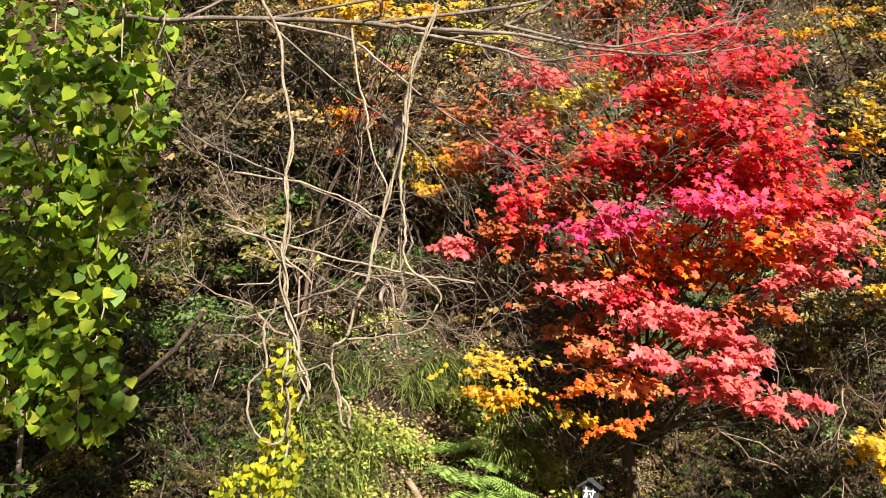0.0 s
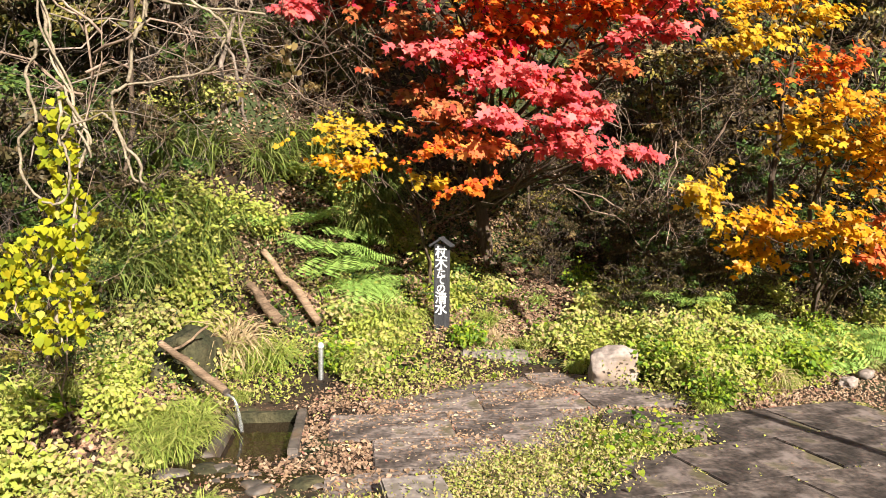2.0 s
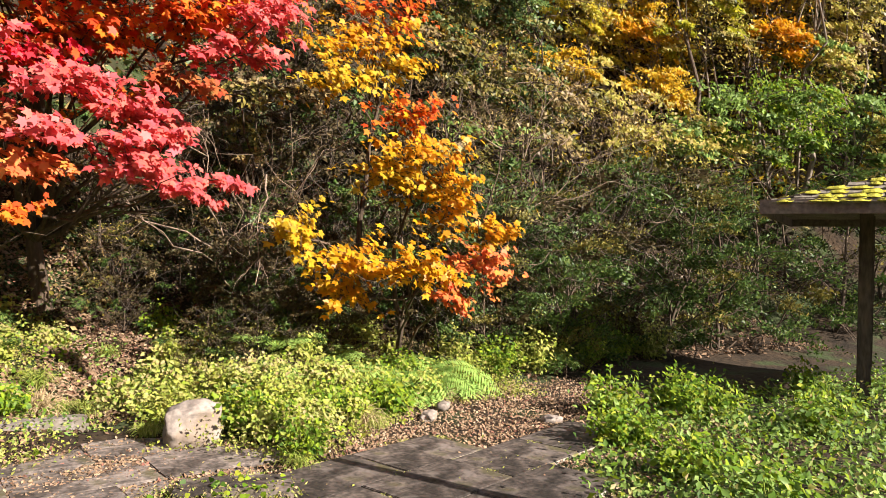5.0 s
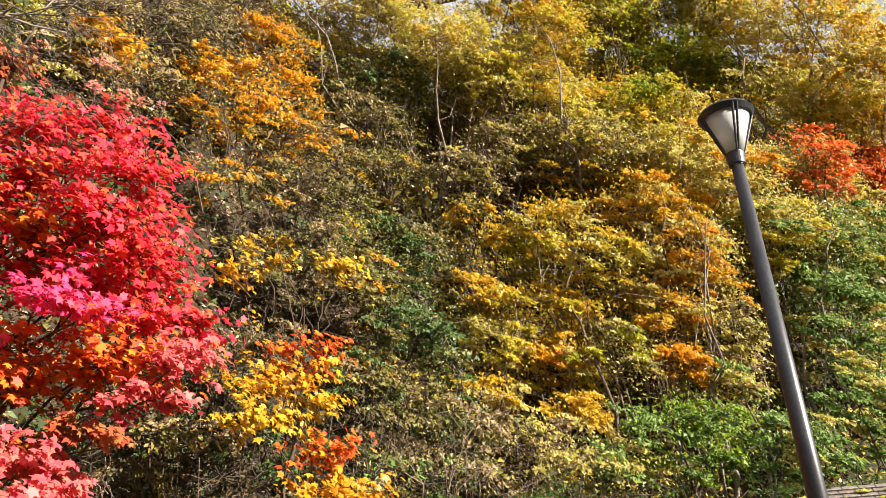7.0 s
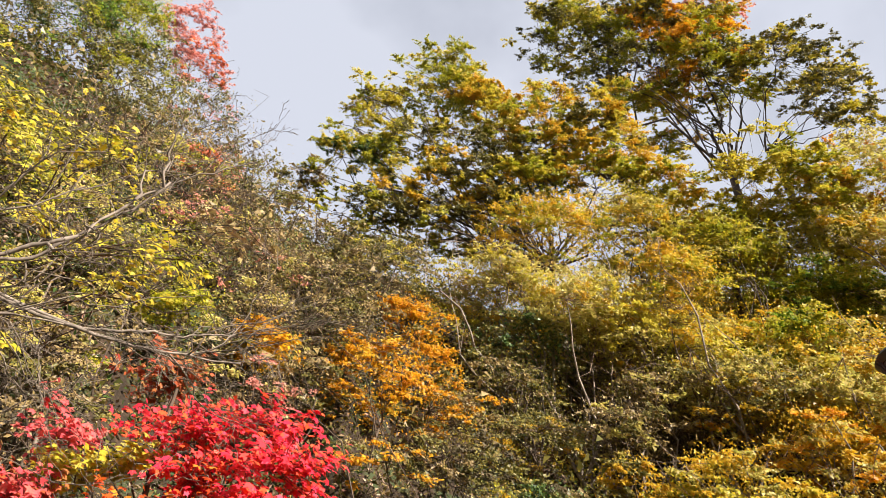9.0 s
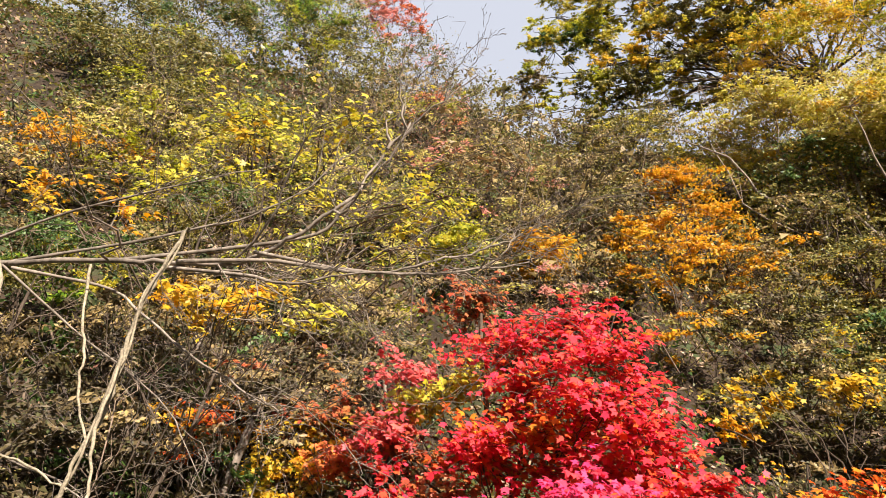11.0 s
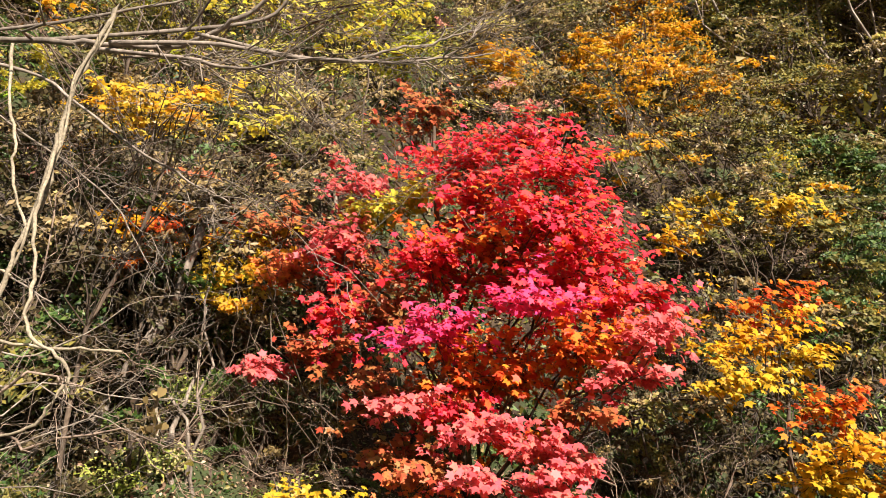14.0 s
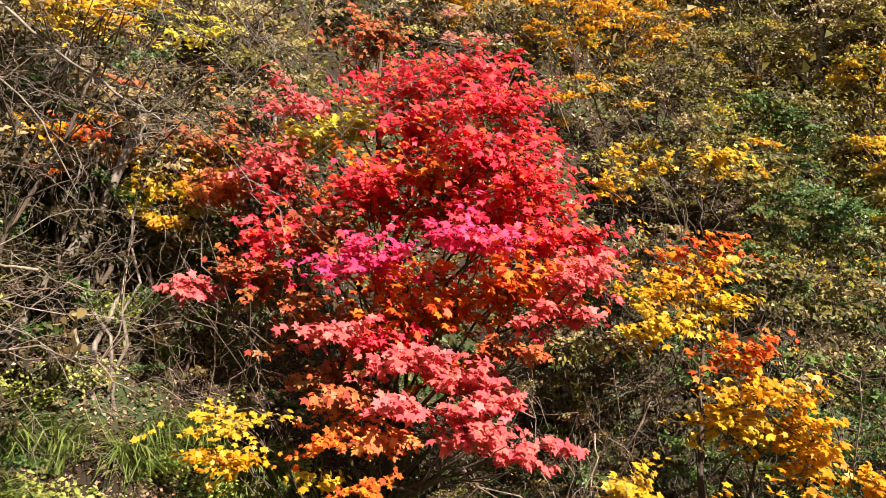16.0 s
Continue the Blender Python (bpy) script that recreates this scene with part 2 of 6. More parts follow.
ROOF_TILE = rough_material("grey_brown_shingle", [(0.14, 0.11, 0.09), (0.27, 0.23, 0.19)], 5, 0.9, 0.6, 0.008)
MOSS = rough_material("bright_moss", [(0.30, 0.29, 0.03), (0.50, 0.43, 0.05)], 9, 0.95, 0.8, 0.02)
MOSS_DARK = rough_material("dark_moss_rock", [(0.022, 0.024, 0.010), (0.08, 0.068, 0.034)], 4, 0.9, 0.8, 0.03)


def water_material():
    m, n, l, b = node_material("spring_water", 0.03, 0, 0.5)
    b.inputs["Base Color"].default_value = (0.022, 0.014, 0.008, 1)
    b.inputs["IOR"].default_value = 1.33
    bumped(n, l, b, noise_tex(n, l, 11, 3), 0.25, 0.012)
    return m


def glass_material():
    m, n, l, b = node_material("frosted_lamp_glass", 0.35, 0, 0.5)
    b.inputs["Base Color"].default_value = (0.80, 0.78, 0.74, 1)
    b.inputs["Transmission Weight"].default_value = 0.35
    bumped(n, l, b, noise_tex(n, l, 30, 3), 0.1, 0.002)
    return m


def stream_material():
    m, n, l, b = node_material("falling_water", 0.12, 0, 0.6)
    b.inputs["Base Color"].default_value = (0.85, 0.88, 0.88, 1)
    b.inputs["Transmission Weight"].default_value, b.inputs["IOR"].default_value = 0.88, 1.33
    bumped(n, l, b, noise_tex(n, l, 40, 3, (1, 1, 0.2)), 0.5, 0.01)
    return m


WATER, STREAM, LAMP_GLASS = water_material(), stream_material(), glass_material()

# ---- mesh tools ----
rng = np.random.default_rng(7)


def mesh_of(name, verts, faces, material):
    """A mesh from arrays: verts (n, 3), faces (m, k)."""
    me = bpy.data.meshes.new(name)
    verts, faces = np.asarray(verts, np.float32), np.asarray(faces, np.int32)
    me.vertices.add(len(verts))
    me.vertices.foreach_set("co", verts.ravel())
    me.loops.add(faces.size)
    me.loops.foreach_set("vertex_index", faces.ravel())
    me.polygons.add(len(faces))
    me.polygons.foreach_set("loop_start", np.arange(len(faces), dtype=np.int32) * faces.shape[1])
    me.update(calc_edges=True)
    me.materials.append(material)
    return me


def thing(name, place, label, category, group="", kind=""):
    ob = new(name)
    ob.location = place
    ob.empty_display_size = 0.1
    return tagged(ob, label, category, group, kind)


def child(ob, parent, label=""):
    ob.parent = parent
    return tagged(ob, label)


def array_part(name, verts, faces, material, parent, label="", smooth=False):
    """A part whose verts are in world metres; it hangs under its thing."""
    base = np.array(parent.location if parent.parent is None else parent.parent.location)
    me = mesh_of(name, np.asarray(verts) - base, faces, material)
    if smooth:
        me.shade_smooth()
    return child(new(name, me), parent, label)


def part(name, bm, material, parent=None, label="", smooth=False):
    """One bmesh, in the parent's own metres, as one mesh object."""
    me = bpy.data.meshes.new(name)
    bm.to_mesh(me)
    bm.free()
    me.materials.append(material)
    if smooth:
        me.shade_smooth()
    ob = new(name, me)
    return child(ob, parent, label) if parent else ob


def box(size, at=(0, 0, 0), turn=(0, 0, 0), bevel=0.0, rough=0.0, cuts=0):
    bm = bmesh.new()
    bmesh.ops.create_cube(bm, size=1)
    bmesh.ops.scale(bm, vec=size, verts=bm.verts)
    if cuts:
        bmesh.ops.subdivide_edges(bm, edges=bm.edges[:], cuts=cuts, use_grid_fill=True)
    if bevel:
        bmesh.ops.bevel(bm, geom=bm.edges[:], offset=bevel, segments=2, affect="EDGES", clamp_overlap=True)
    if rough:
        for v in bm.verts:
            v.co += noise.noise_vector(v.co * 4.0) * rough
    bmesh.ops.transform(bm, matrix=pose(*at, *turn), verts=bm.verts)
    return bm


def cone(r0, r1, depth, at=(0, 0, 0), turn=(0, 0, 0), sides=16, bevel=0.0):
    bm = bmesh.new()
    bmesh.ops.create_cone(bm, cap_ends=True, segments=sides, radius1=r0, radius2=r1, depth=depth)
    if bevel:
        bmesh.ops.bevel(bm, geom=[e for e in bm.edges if e.is_manifold and e.calc_face_angle() > 1.0], offset=bevel, segments=2, affect="EDGES")
    bmesh.ops.transform(bm, matrix=pose(*at, *turn), verts=bm.verts)
    return bm


def tubes(paths, sides=6):
    """Tapered tubes along polylines: a list of (points (n, 3), radii (n,)). Returns verts and quads."""
    vs, fs, off = [], [], 0
    ang = np.linspace(0, 2 * np.pi, sides, endpoint=False)
    for pts, rad in paths:
        pts, rad = np.asarray(pts, float), np.asarray(rad, float)
        tan = np.gradient(pts, axis=0)
        tan /= np.linalg.norm(tan, axis=1)[:, None] + 1e-9
        side = np.cross(tan, np.where(np.abs(tan[:, 2:3]) > 0.9, (1.0, 0, 0), (0, 0, 1.0)))
        side /= np.linalg.norm(side, axis=1)[:, None] + 1e-9
        up = np.cross(side, tan)
        ring = pts[:, None] + rad[:, None, None] * (np.cos(ang)[None, :, None] * side[:, None] + np.sin(ang)[None, :, None] * up[:, None])
        n = len(pts)
        vs.append(ring.reshape(-1, 3))
        i, j = np.meshgrid(np.arange(n - 1), np.arange(sides), indexing="ij")
        k = (j + 1) % sides
        fs.append(np.stack([i * sides + j, i * sides + k, (i + 1) * sides + k, (i + 1) * sides + j], -1).reshape(-1, 4) + off)
        off += n * sides
    return np.concatenate(vs), np.concatenate(fs)


def tree_tubes(lines):
    """Stout limbs as round tubes, fine twigs as three-sided ones, in one mesh."""
    stout, fine = [l for l in lines if l[1][0] > 0.014], [l for l in lines if l[1][0] <= 0.014]
    v, f = tubes(stout, 6)
    if fine:
        v2, f2 = tubes(fine, 3)
        v, f = np.concatenate([v, v2]), np.concatenate([f, f2 + len(v)])
    return v, f


def bent(a, b, n=7, wander=0.08, sag=0.0):
    """A crooked line from a to b."""
    a, b = np.asarray(a, float), np.asarray(b, float)
    s = np.linspace(0, 1, n)[:, None]
    size = np.linalg.norm(b - a)
    walk_off = np.cumsum(rng.normal(0, 1, (n, 3)), 0)
    walk_off -= s * walk_off[-1] + (1 - s) * walk_off[0]
    line = a + (b - a) * s + walk_off * wander * size / math.sqrt(n)
    line[:, 2] -= sag * size * 4 * s[:, 0] * (1 - s[:, 0])
    return line


def smooth_line(points, per=5):
    """A flowing line through a few points."""
    p = np.asarray(points, float)
    q = np.concatenate([[2 * p[0] - p[1]], p, [2 * p[-1] - p[-2]]])
    out = []
    for i in range(1, len(q) - 2):
        for t in np.linspace(0, 1, per, endpoint=False):
            out.append(0.5 * (2 * q[i] + (q[i + 1] - q[i - 1]) * t + (2 * q[i - 1] - 5 * q[i] + 4 * q[i + 1] - q[i + 2]) * t * t
                              + (3 * q[i] - q[i - 1] - 3 * q[i + 1] + q[i + 2]) * t ** 3))
    return np.array(out + [p[-1]])


def star_leaf(lobes=7, inner=0.45):
    """A maple leaf: pointed lobes round the stalk, slightly cupped."""
    a = np.linspace(0, 2 * np.pi, 2 * lobes, endpoint=False)
    r = np.where(np.arange(2 * lobes) % 2 == 0, 1.0, inner)
    r = r * (0.72 + 0.28 * np.cos(a))
    v = np.stack([r * np.cos(a) * 0.62, r * np.sin(a) * 0.72, -0.22 * r * r], 1)
    return v, np.arange(2 * lobes)[None]


def folded_leaf(width=0.5):
    """A pointed leaf folded along its rib: two faces."""
    v = np.array([(-0.5, 0, 0), (0.02, -width / 2, 0.09), (0.5, 0, -0.06), (0.02, width / 2, 0.09)])
    return v, np.array([(0, 1, 2), (0, 2, 3)])


def round_leaf():
    """A broad heart-shaped leaf with a drooping tip."""
    v = np.array([(-0.36, 0, 0), (-0.46, -0.24, 0.02), (-0.2, -0.47, 0), (0.14, -0.36, -0.03), (0.55, 0, -0.16), (0.14, 0.36, -0.03), (-0.2, 0.47, 0), (-0.46, 0.24, 0.02)])
    return v, np.arange(8)[None]


def blade_leaf():
    """A fine grass blade that rises, arches over and hangs."""
    s = np.array([(0, 0.011, 0), (0.10, 0.012, 0.36), (0.30, 0.011, 0.56), (0.58, 0.008, 0.55), (0.84, 0.002, 0.34)])
    v = np.concatenate([s * (1, -1, 1), s])
    return v, np.array([(i, i + 1, i + 6, i + 5) for i in range(4)])


STAR, FOLD, ROUND = star_leaf(6, 0.58), folded_leaf(), round_leaf()
LANCE = folded_leaf(0.32)
CHIP = (np.array([(-0.5, 0.06, 0), (0.1, -0.34, 0.05), (0.5, 0.2, -0.05)]), np.array([(0, 1, 2)]))    # a far leaf, a few centimetres


def leaves(shape, places, sizes, up=(0, 0, 1), lean=0.5, heading=None):
    """Copies of a leaf shape at the places, each turned at random about a normal that leans off up."""
    t, f = shape
    n = len(places)
    nor = np.asarray(up, float) + rng.normal(0, lean, (n, 3))
    nor /= np.linalg.norm(nor, axis=1)[:, None]
    if heading is None:
        heading = rng.normal(0, 1, (n, 3))
    u = heading - (heading * nor).sum(1)[:, None] * nor
    u /= np.linalg.norm(u, axis=1)[:, None] + 1e-9
    w = np.cross(nor, u)
    s = np.asarray(sizes)[:, None, None]
    v = places[:, None] + s * (t[None, :, 0:1] * u[:, None] + t[None, :, 1:2] * w[:, None] + t[None, :, 2:3] * nor[:, None])
    faces = (f[None] + (np.arange(n) * len(t))[:, None, None]).reshape(-1, f.shape[1])
    return v.reshape(-1, 3), faces

# ---- the ground: a paved flat at the foot of a steep wooded slope ----
FOOT_X = np.array([-60, -15, -8, -4, -2.7, -2.2, -1.2, -0.4, 0.3, 1.2, 2.1, 2.8, 4.2, 7, 11, 14, 30, 80.0])
FOOT_Y = np.array([-40, -4, 0.3, 2.6, 4.4, 5.2, 5.4, 6.2, 6.3, 5.5, 6.6, 7.4, 7.7, 9.0, 9.4, 8.6, 3.0, -14.0])
RISE_D = np.array([-900, 0, 1.5, 3.0, 4.5, 18, 24, 45, 900.0])
RISE_Z = np.array([0, 0, 0.20, 0.72, 1.75, 25.9, 32, 40, 70.0])
BASIN = Matrix.Translation((-2.02, 4.24, 0)) @ Matrix.Rotation(radians(19), 4, "Z")   # the trough's own axes


def ground_z(x, y):
    x, y = np.asarray(x, float), np.asarray(y, float)
    d = y - np.interp(x, FOOT_X, FOOT_Y)
    z = np.interp(d, RISE_D, RISE_Z)
    lumps = 0.5 * np.sin(1.3 * x + 0.7 * y) + 0.35 * np.sin(2.9 * x - 2.1 * y + 1) + 0.2 * np.sin(5.3 * x + 4.7 * y)
    z = z + lumps * 0.16 * np.clip(d / 3.0, 0, 1)
    c, s = math.cos(radians(19)), math.sin(radians(19))
    u, v = (x + 2.02) * c + (y - 4.24) * s, -(x + 2.02) * s + (y - 4.24) * c
    pit = np.clip((0.30 - np.abs(u)) / 0.06, 0, 1) * np.clip((0.50 - np.abs(v)) / 0.06, 0, 1)
    left = 0.35 * np.clip((-2.7 - x) / 1.2, 0, 1) * np.clip((d + 2.4) / 1.5, 0, 1)
    ridge = 0.62 * np.clip(-y - 34, 0, 150)          # unseen ridge added behind the viewer to block low skylight
    return np.where(pit > 0, -0.03 - 0.42 * pit, z - 0.03 + left * (d < 0.8) + np.where(d < 0, ridge, 0))


def spread_axis(lo, hi, step, far, n):
    grow = np.geomspace(step, far, n)
    return np.concatenate([lo - np.cumsum(grow)[::-1], np.arange(lo, hi, step), hi + np.cumsum(grow)])


gx, gy = spread_axis(-9, 11, 0.16, 160, 32), spread_axis(-1, 14, 0.16, 160, 32)
GX, GY = np.meshgrid(gx, gy, indexing="ij")
nx, ny = GX.shape
ii, jj = np.meshgrid(np.arange(nx - 1), np.arange(ny - 1), indexing="ij")
quads = np.stack([ii * ny + jj, (ii + 1) * ny + jj, (ii + 1) * ny + jj + 1, ii * ny + jj + 1], -1).reshape(-1, 4)
ground = new("ground", mesh_of("ground", np.stack([GX, GY, ground_z(GX, GY)], -1).reshape(-1, 3), quads, SOIL))
ground.data.shade_smooth()
tagged(ground, "brown leaf-strewn soil of a steep wooded slope", "ground", kind="structure")


def scatter(n, x0, x1, y0, y1, keep):
    x, y = rng.uniform(x0, x1, n), rng.uniform(y0, y1, n)
    ok = keep(x, y, y - np.interp(x, FOOT_X, FOOT_Y))
    x, y = x[ok], y[ok]
    return np.stack([x, y, ground_z(x, y)], 1)


def stuff(name, verts, faces, material, label, category):
    return tagged(new(name, mesh_of(name, verts, faces, material)), label, category, kind="stuff")


# ---- trees ----


def spray_leaves(center, radius, thick, count, size, shape, toward, lean=0.5, droop=0.12):
    """A flat, twiggy spray: twigs fan out, leaves sit along them. Returns leaf verts, faces and twig lines."""
    center = np.asarray(center, float)
    twigs, spots, heads = [], [], []
    n_twig = max(5, int(count / (16 if len(shape[0]) > 4 else 30)))
    for _ in range(n_twig):
        a, r = rng.uniform(0, 2 * np.pi), radius * math.sqrt(rng.uniform(0.05, 1.0)) * rng.uniform(0.7, 1.15)
        tip = center + (r * math.cos(a), r * math.sin(a), rng.normal(0, thick * 0.55) - droop * r * r / max(radius, 0.1))
        root = center + (tip - center) * rng.uniform(0.0, 0.35) + rng.normal(0, thick * 0.15, 3)
        line = bent(root, tip, 3, 0.14)
        twigs.append((line, np.linspace(0.006, 0.002, 3)))
        k = max(2, int(count / n_twig))
        s = rng.uniform(0.15, 1.08, k)[:, None]
        spots.append(root + (tip - root) * s + rng.normal(0, 0.032 + 0.032 * radius, (k, 3)) * (1, 1, 0.6))
        heads.append(np.repeat((tip - root)[None], k, 0) + rng.normal(0, 0.35 * r + 0.02, (k, 3)))
    spots, heads = np.concatenate(spots), np.concatenate(heads)
    sizes = size * rng.uniform(0.6, 1.25, len(spots))
    v, f = leaves(shape, spots, sizes, toward, lean, heads)
    return v, f, twigs


def limbs_to(base, top, targets, r0, n=9):
    """A trunk from base to top, a limb from it to every target."""
    trunk = bent(base, top, n, 0.06)
    rad = np.linspace(r0, r0 * 0.25, n)
    rad[0] *= 1.35
    lines = [(trunk, rad)]
    for t in targets:
        t = np.asarray(t, float)
        dist = np.linalg.norm(trunk - t, axis=1) + np.maximum(0, trunk[:, 2] - t[2] + 0.3) * 1.5
        i = int(np.clip(np.argmin(dist) - 1, 1, n - 2))
        lines.append((bent(trunk[i], t, 7, 0.14, -0.03), np.linspace(min(rad[i] * 0.45, 0.03), 0.006, 7)))
        for _ in range(2):
            a = bent(trunk[i] + (t - trunk[i]) * rng.uniform(0.4, 0.8), t + rng.normal(0, 0.25, 3), 5, 0.15)
            lines.append((a, np.linspace(0.012, 0.003, 5)))
    return lines


UPWARD, LAYERED = np.array([0.40, -0.60, 0.55]), np.array([0.40, -0.56, 0.70])      # leaves turn their faces to the light


def sprayed_tree(name, label, base, top, sprays, r0, shape, size, per_area, bark, category="tree"):
    """A tree whose crown is made of separate sprays: (x, y, z, radius, half height, palette)."""
    t = thing(name, (base[0], base[1], float(ground_z(base[0], base[1])) - 0.05), label, category)
    root = np.array(t.location)
    lines = limbs_to(root, top, [s[:3] for s in sprays], r0)
    for x, y, z, r, h, pal in sprays:
        count = int(per_area * r * (h + 0.14))
        v, f, twigs = spray_leaves((x, y, z + h * 0.1), r * 1.2, h * 1.15, count, size, shape, LAYERED, 0.36)
        lines += twigs
        array_part("foliage", v, f, LEAF[pal], t)
    v, f = tree_tubes(lines)
    array_part("trunk", v, f, bark, t, smooth=True)
    return t


RED_SPRAYS = (
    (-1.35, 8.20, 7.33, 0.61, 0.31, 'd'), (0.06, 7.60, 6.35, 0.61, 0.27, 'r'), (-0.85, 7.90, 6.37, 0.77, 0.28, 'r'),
    (0.18, 7.40, 5.72, 0.83, 0.25, 'r'), (-0.66, 7.60, 5.59, 0.71, 0.29, 'r'), (0.30, 7.20, 5.13, 0.72, 0.24, 'r'),
    (0.52, 7.10, 4.66, 0.64, 0.20, 'r'), (-1.18, 7.40, 4.86, 0.56, 0.28, 'r'), (0.06, 6.90, 4.03, 0.65, 0.16, 'm'),
    (-1.06, 7.00, 3.90, 0.62, 0.18, 'm'), (0.80, 7.20, 4.11, 0.63, 0.20, 'r'), (1.01, 7.00, 3.69, 0.44, 0.22, 'p'),
    (0.37, 7.30, 3.71, 0.79, 0.23, 'o'), (0.78, 7.00, 3.31, 0.43, 0.16, 'p'), (-0.51, 7.50, 3.52, 0.76, 0.23, 'o'),
)
RED_SPRAYS_LOW = (
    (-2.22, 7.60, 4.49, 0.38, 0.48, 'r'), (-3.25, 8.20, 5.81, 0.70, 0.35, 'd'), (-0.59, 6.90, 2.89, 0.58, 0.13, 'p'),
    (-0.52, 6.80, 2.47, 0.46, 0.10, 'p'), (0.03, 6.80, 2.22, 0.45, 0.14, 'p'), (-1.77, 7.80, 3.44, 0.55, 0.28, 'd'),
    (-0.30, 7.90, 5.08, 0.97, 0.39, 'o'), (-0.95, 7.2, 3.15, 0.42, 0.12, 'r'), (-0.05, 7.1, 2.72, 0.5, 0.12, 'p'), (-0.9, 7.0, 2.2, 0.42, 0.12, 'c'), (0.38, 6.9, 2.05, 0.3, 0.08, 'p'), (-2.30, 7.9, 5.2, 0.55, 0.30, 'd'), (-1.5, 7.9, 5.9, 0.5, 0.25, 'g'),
)
# fill between the pads; dull red and orange stand in for shaded leaves
RED_SPRAYS_INNER = (
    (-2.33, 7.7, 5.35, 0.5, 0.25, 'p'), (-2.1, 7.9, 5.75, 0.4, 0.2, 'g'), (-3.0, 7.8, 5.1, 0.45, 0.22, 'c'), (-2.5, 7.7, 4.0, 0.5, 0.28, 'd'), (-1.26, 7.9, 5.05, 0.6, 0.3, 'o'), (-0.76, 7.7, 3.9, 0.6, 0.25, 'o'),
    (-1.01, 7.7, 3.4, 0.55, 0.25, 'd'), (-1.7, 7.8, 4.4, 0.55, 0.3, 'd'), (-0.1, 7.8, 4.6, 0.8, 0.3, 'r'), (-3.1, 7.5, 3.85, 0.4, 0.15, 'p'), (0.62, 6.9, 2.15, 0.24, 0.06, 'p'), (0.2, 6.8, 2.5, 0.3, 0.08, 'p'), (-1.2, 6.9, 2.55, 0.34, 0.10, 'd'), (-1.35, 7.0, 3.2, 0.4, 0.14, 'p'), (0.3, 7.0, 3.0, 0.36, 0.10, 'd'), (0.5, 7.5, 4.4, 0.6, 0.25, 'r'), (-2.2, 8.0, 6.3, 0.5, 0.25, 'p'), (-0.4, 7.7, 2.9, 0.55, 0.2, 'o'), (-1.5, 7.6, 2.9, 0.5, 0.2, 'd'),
)
AMBER_SPRAYS = (
    (2.41, 8.30, 4.33, 0.54, 0.24, 'o'), (2.22, 8.20, 3.94, 0.66, 0.26, 'a'), (1.84, 8.00, 3.43, 0.62, 0.22, 'y'),
    (2.67, 8.40, 3.72, 0.40, 0.24, 'y'), (2.60, 7.90, 3.09, 0.50, 0.24, 'o'), (2.71, 7.80, 2.65, 0.68, 0.22, 'a'),
    (2.98, 7.80, 2.30, 0.50, 0.28, 'a'),
    (2.0, 9.0, 5.7, 0.45, 0.18, 'y'), (2.9, 9.0, 5.75, 0.5, 0.2, 'y'), (1.6, 9.0, 5.5, 0.3, 0.14, 'a'), (-0.25, 9.4, 9.0, 0.4, 0.2, 'a'),
)
GOLD_SPRAYS = (
    (1.36, 7.60, 1.78, 0.41, 0.32, 'y'), (2.02, 7.40, 1.42, 0.52, 0.29, 'a'), (2.44, 7.90, 2.40, 0.56, 0.25, 'y'),
    (2.65, 7.30, 1.37, 0.46, 0.26, 'a'), (3.27, 7.30, 1.43, 0.42, 0.27, 'c'), (3.09, 7.70, 1.98, 0.37, 0.31, 'a'),
    (3.63, 7.70, 1.74, 0.32, 0.25, 'a'), (1.95, 7.60, 1.12, 0.35, 0.18, 'a'), (2.96, 7.30, 1.08, 0.29, 0.13, 'c'),
)
YELLOW_SPRAYS = (
    (-2.05, 6.80, 1.98, 0.55, 0.12, 'a'), (-2.45, 6.9, 2.06, 0.45, 0.10, 'a'), (-2.28, 7.10, 2.38, 0.75, 0.16, 'y'), (-1.26, 6.90, 2.20, 0.46, 0.10, 'o'),
    (-1.05, 7.00, 1.80, 0.34, 0.16, 'o'), (-1.52, 7.00, 1.86, 0.34, 0.09, 'y'), (-3.66, 7.6, 4.67, 0.3, 0.12, 'a'), (-3.34, 7.6, 5.0, 0.3, 0.1, 'a'), (-1.2, 7.1, 2.45, 0.4, 0.1, 'c'),
)
sprayed_tree("maple_tree", "red and crimson maple with layered autumn foliage", (-1.1, 9.0), (-1.2, 8.0, 7.0),
             RED_SPRAYS + RED_SPRAYS_LOW + RED_SPRAYS_INNER, 0.085, STAR, 0.102, 2300, BARK)
sprayed_tree("maple_tree", "slender orange and amber maple on the slope", (2.2, 9.3), (2.4, 8.7, 4.4),
             AMBER_SPRAYS, 0.05, STAR, 0.095, 1500, BARK)
sprayed_tree("maple_tree", "low golden yellow maple with an orange end", (2.9, 8.9), (2.7, 8.2, 2.5),
             GOLD_SPRAYS, 0.045, STAR, 0.088, 1900, BARK)
sprayed_tree("maple_sapling", "small yellow maple sapling with a few orange leaves", (-1.7, 8.2), (-1.9, 7.4, 2.4),
             YELLOW_SPRAYS, 0.03, STAR, 0.078, 1000, BARK)

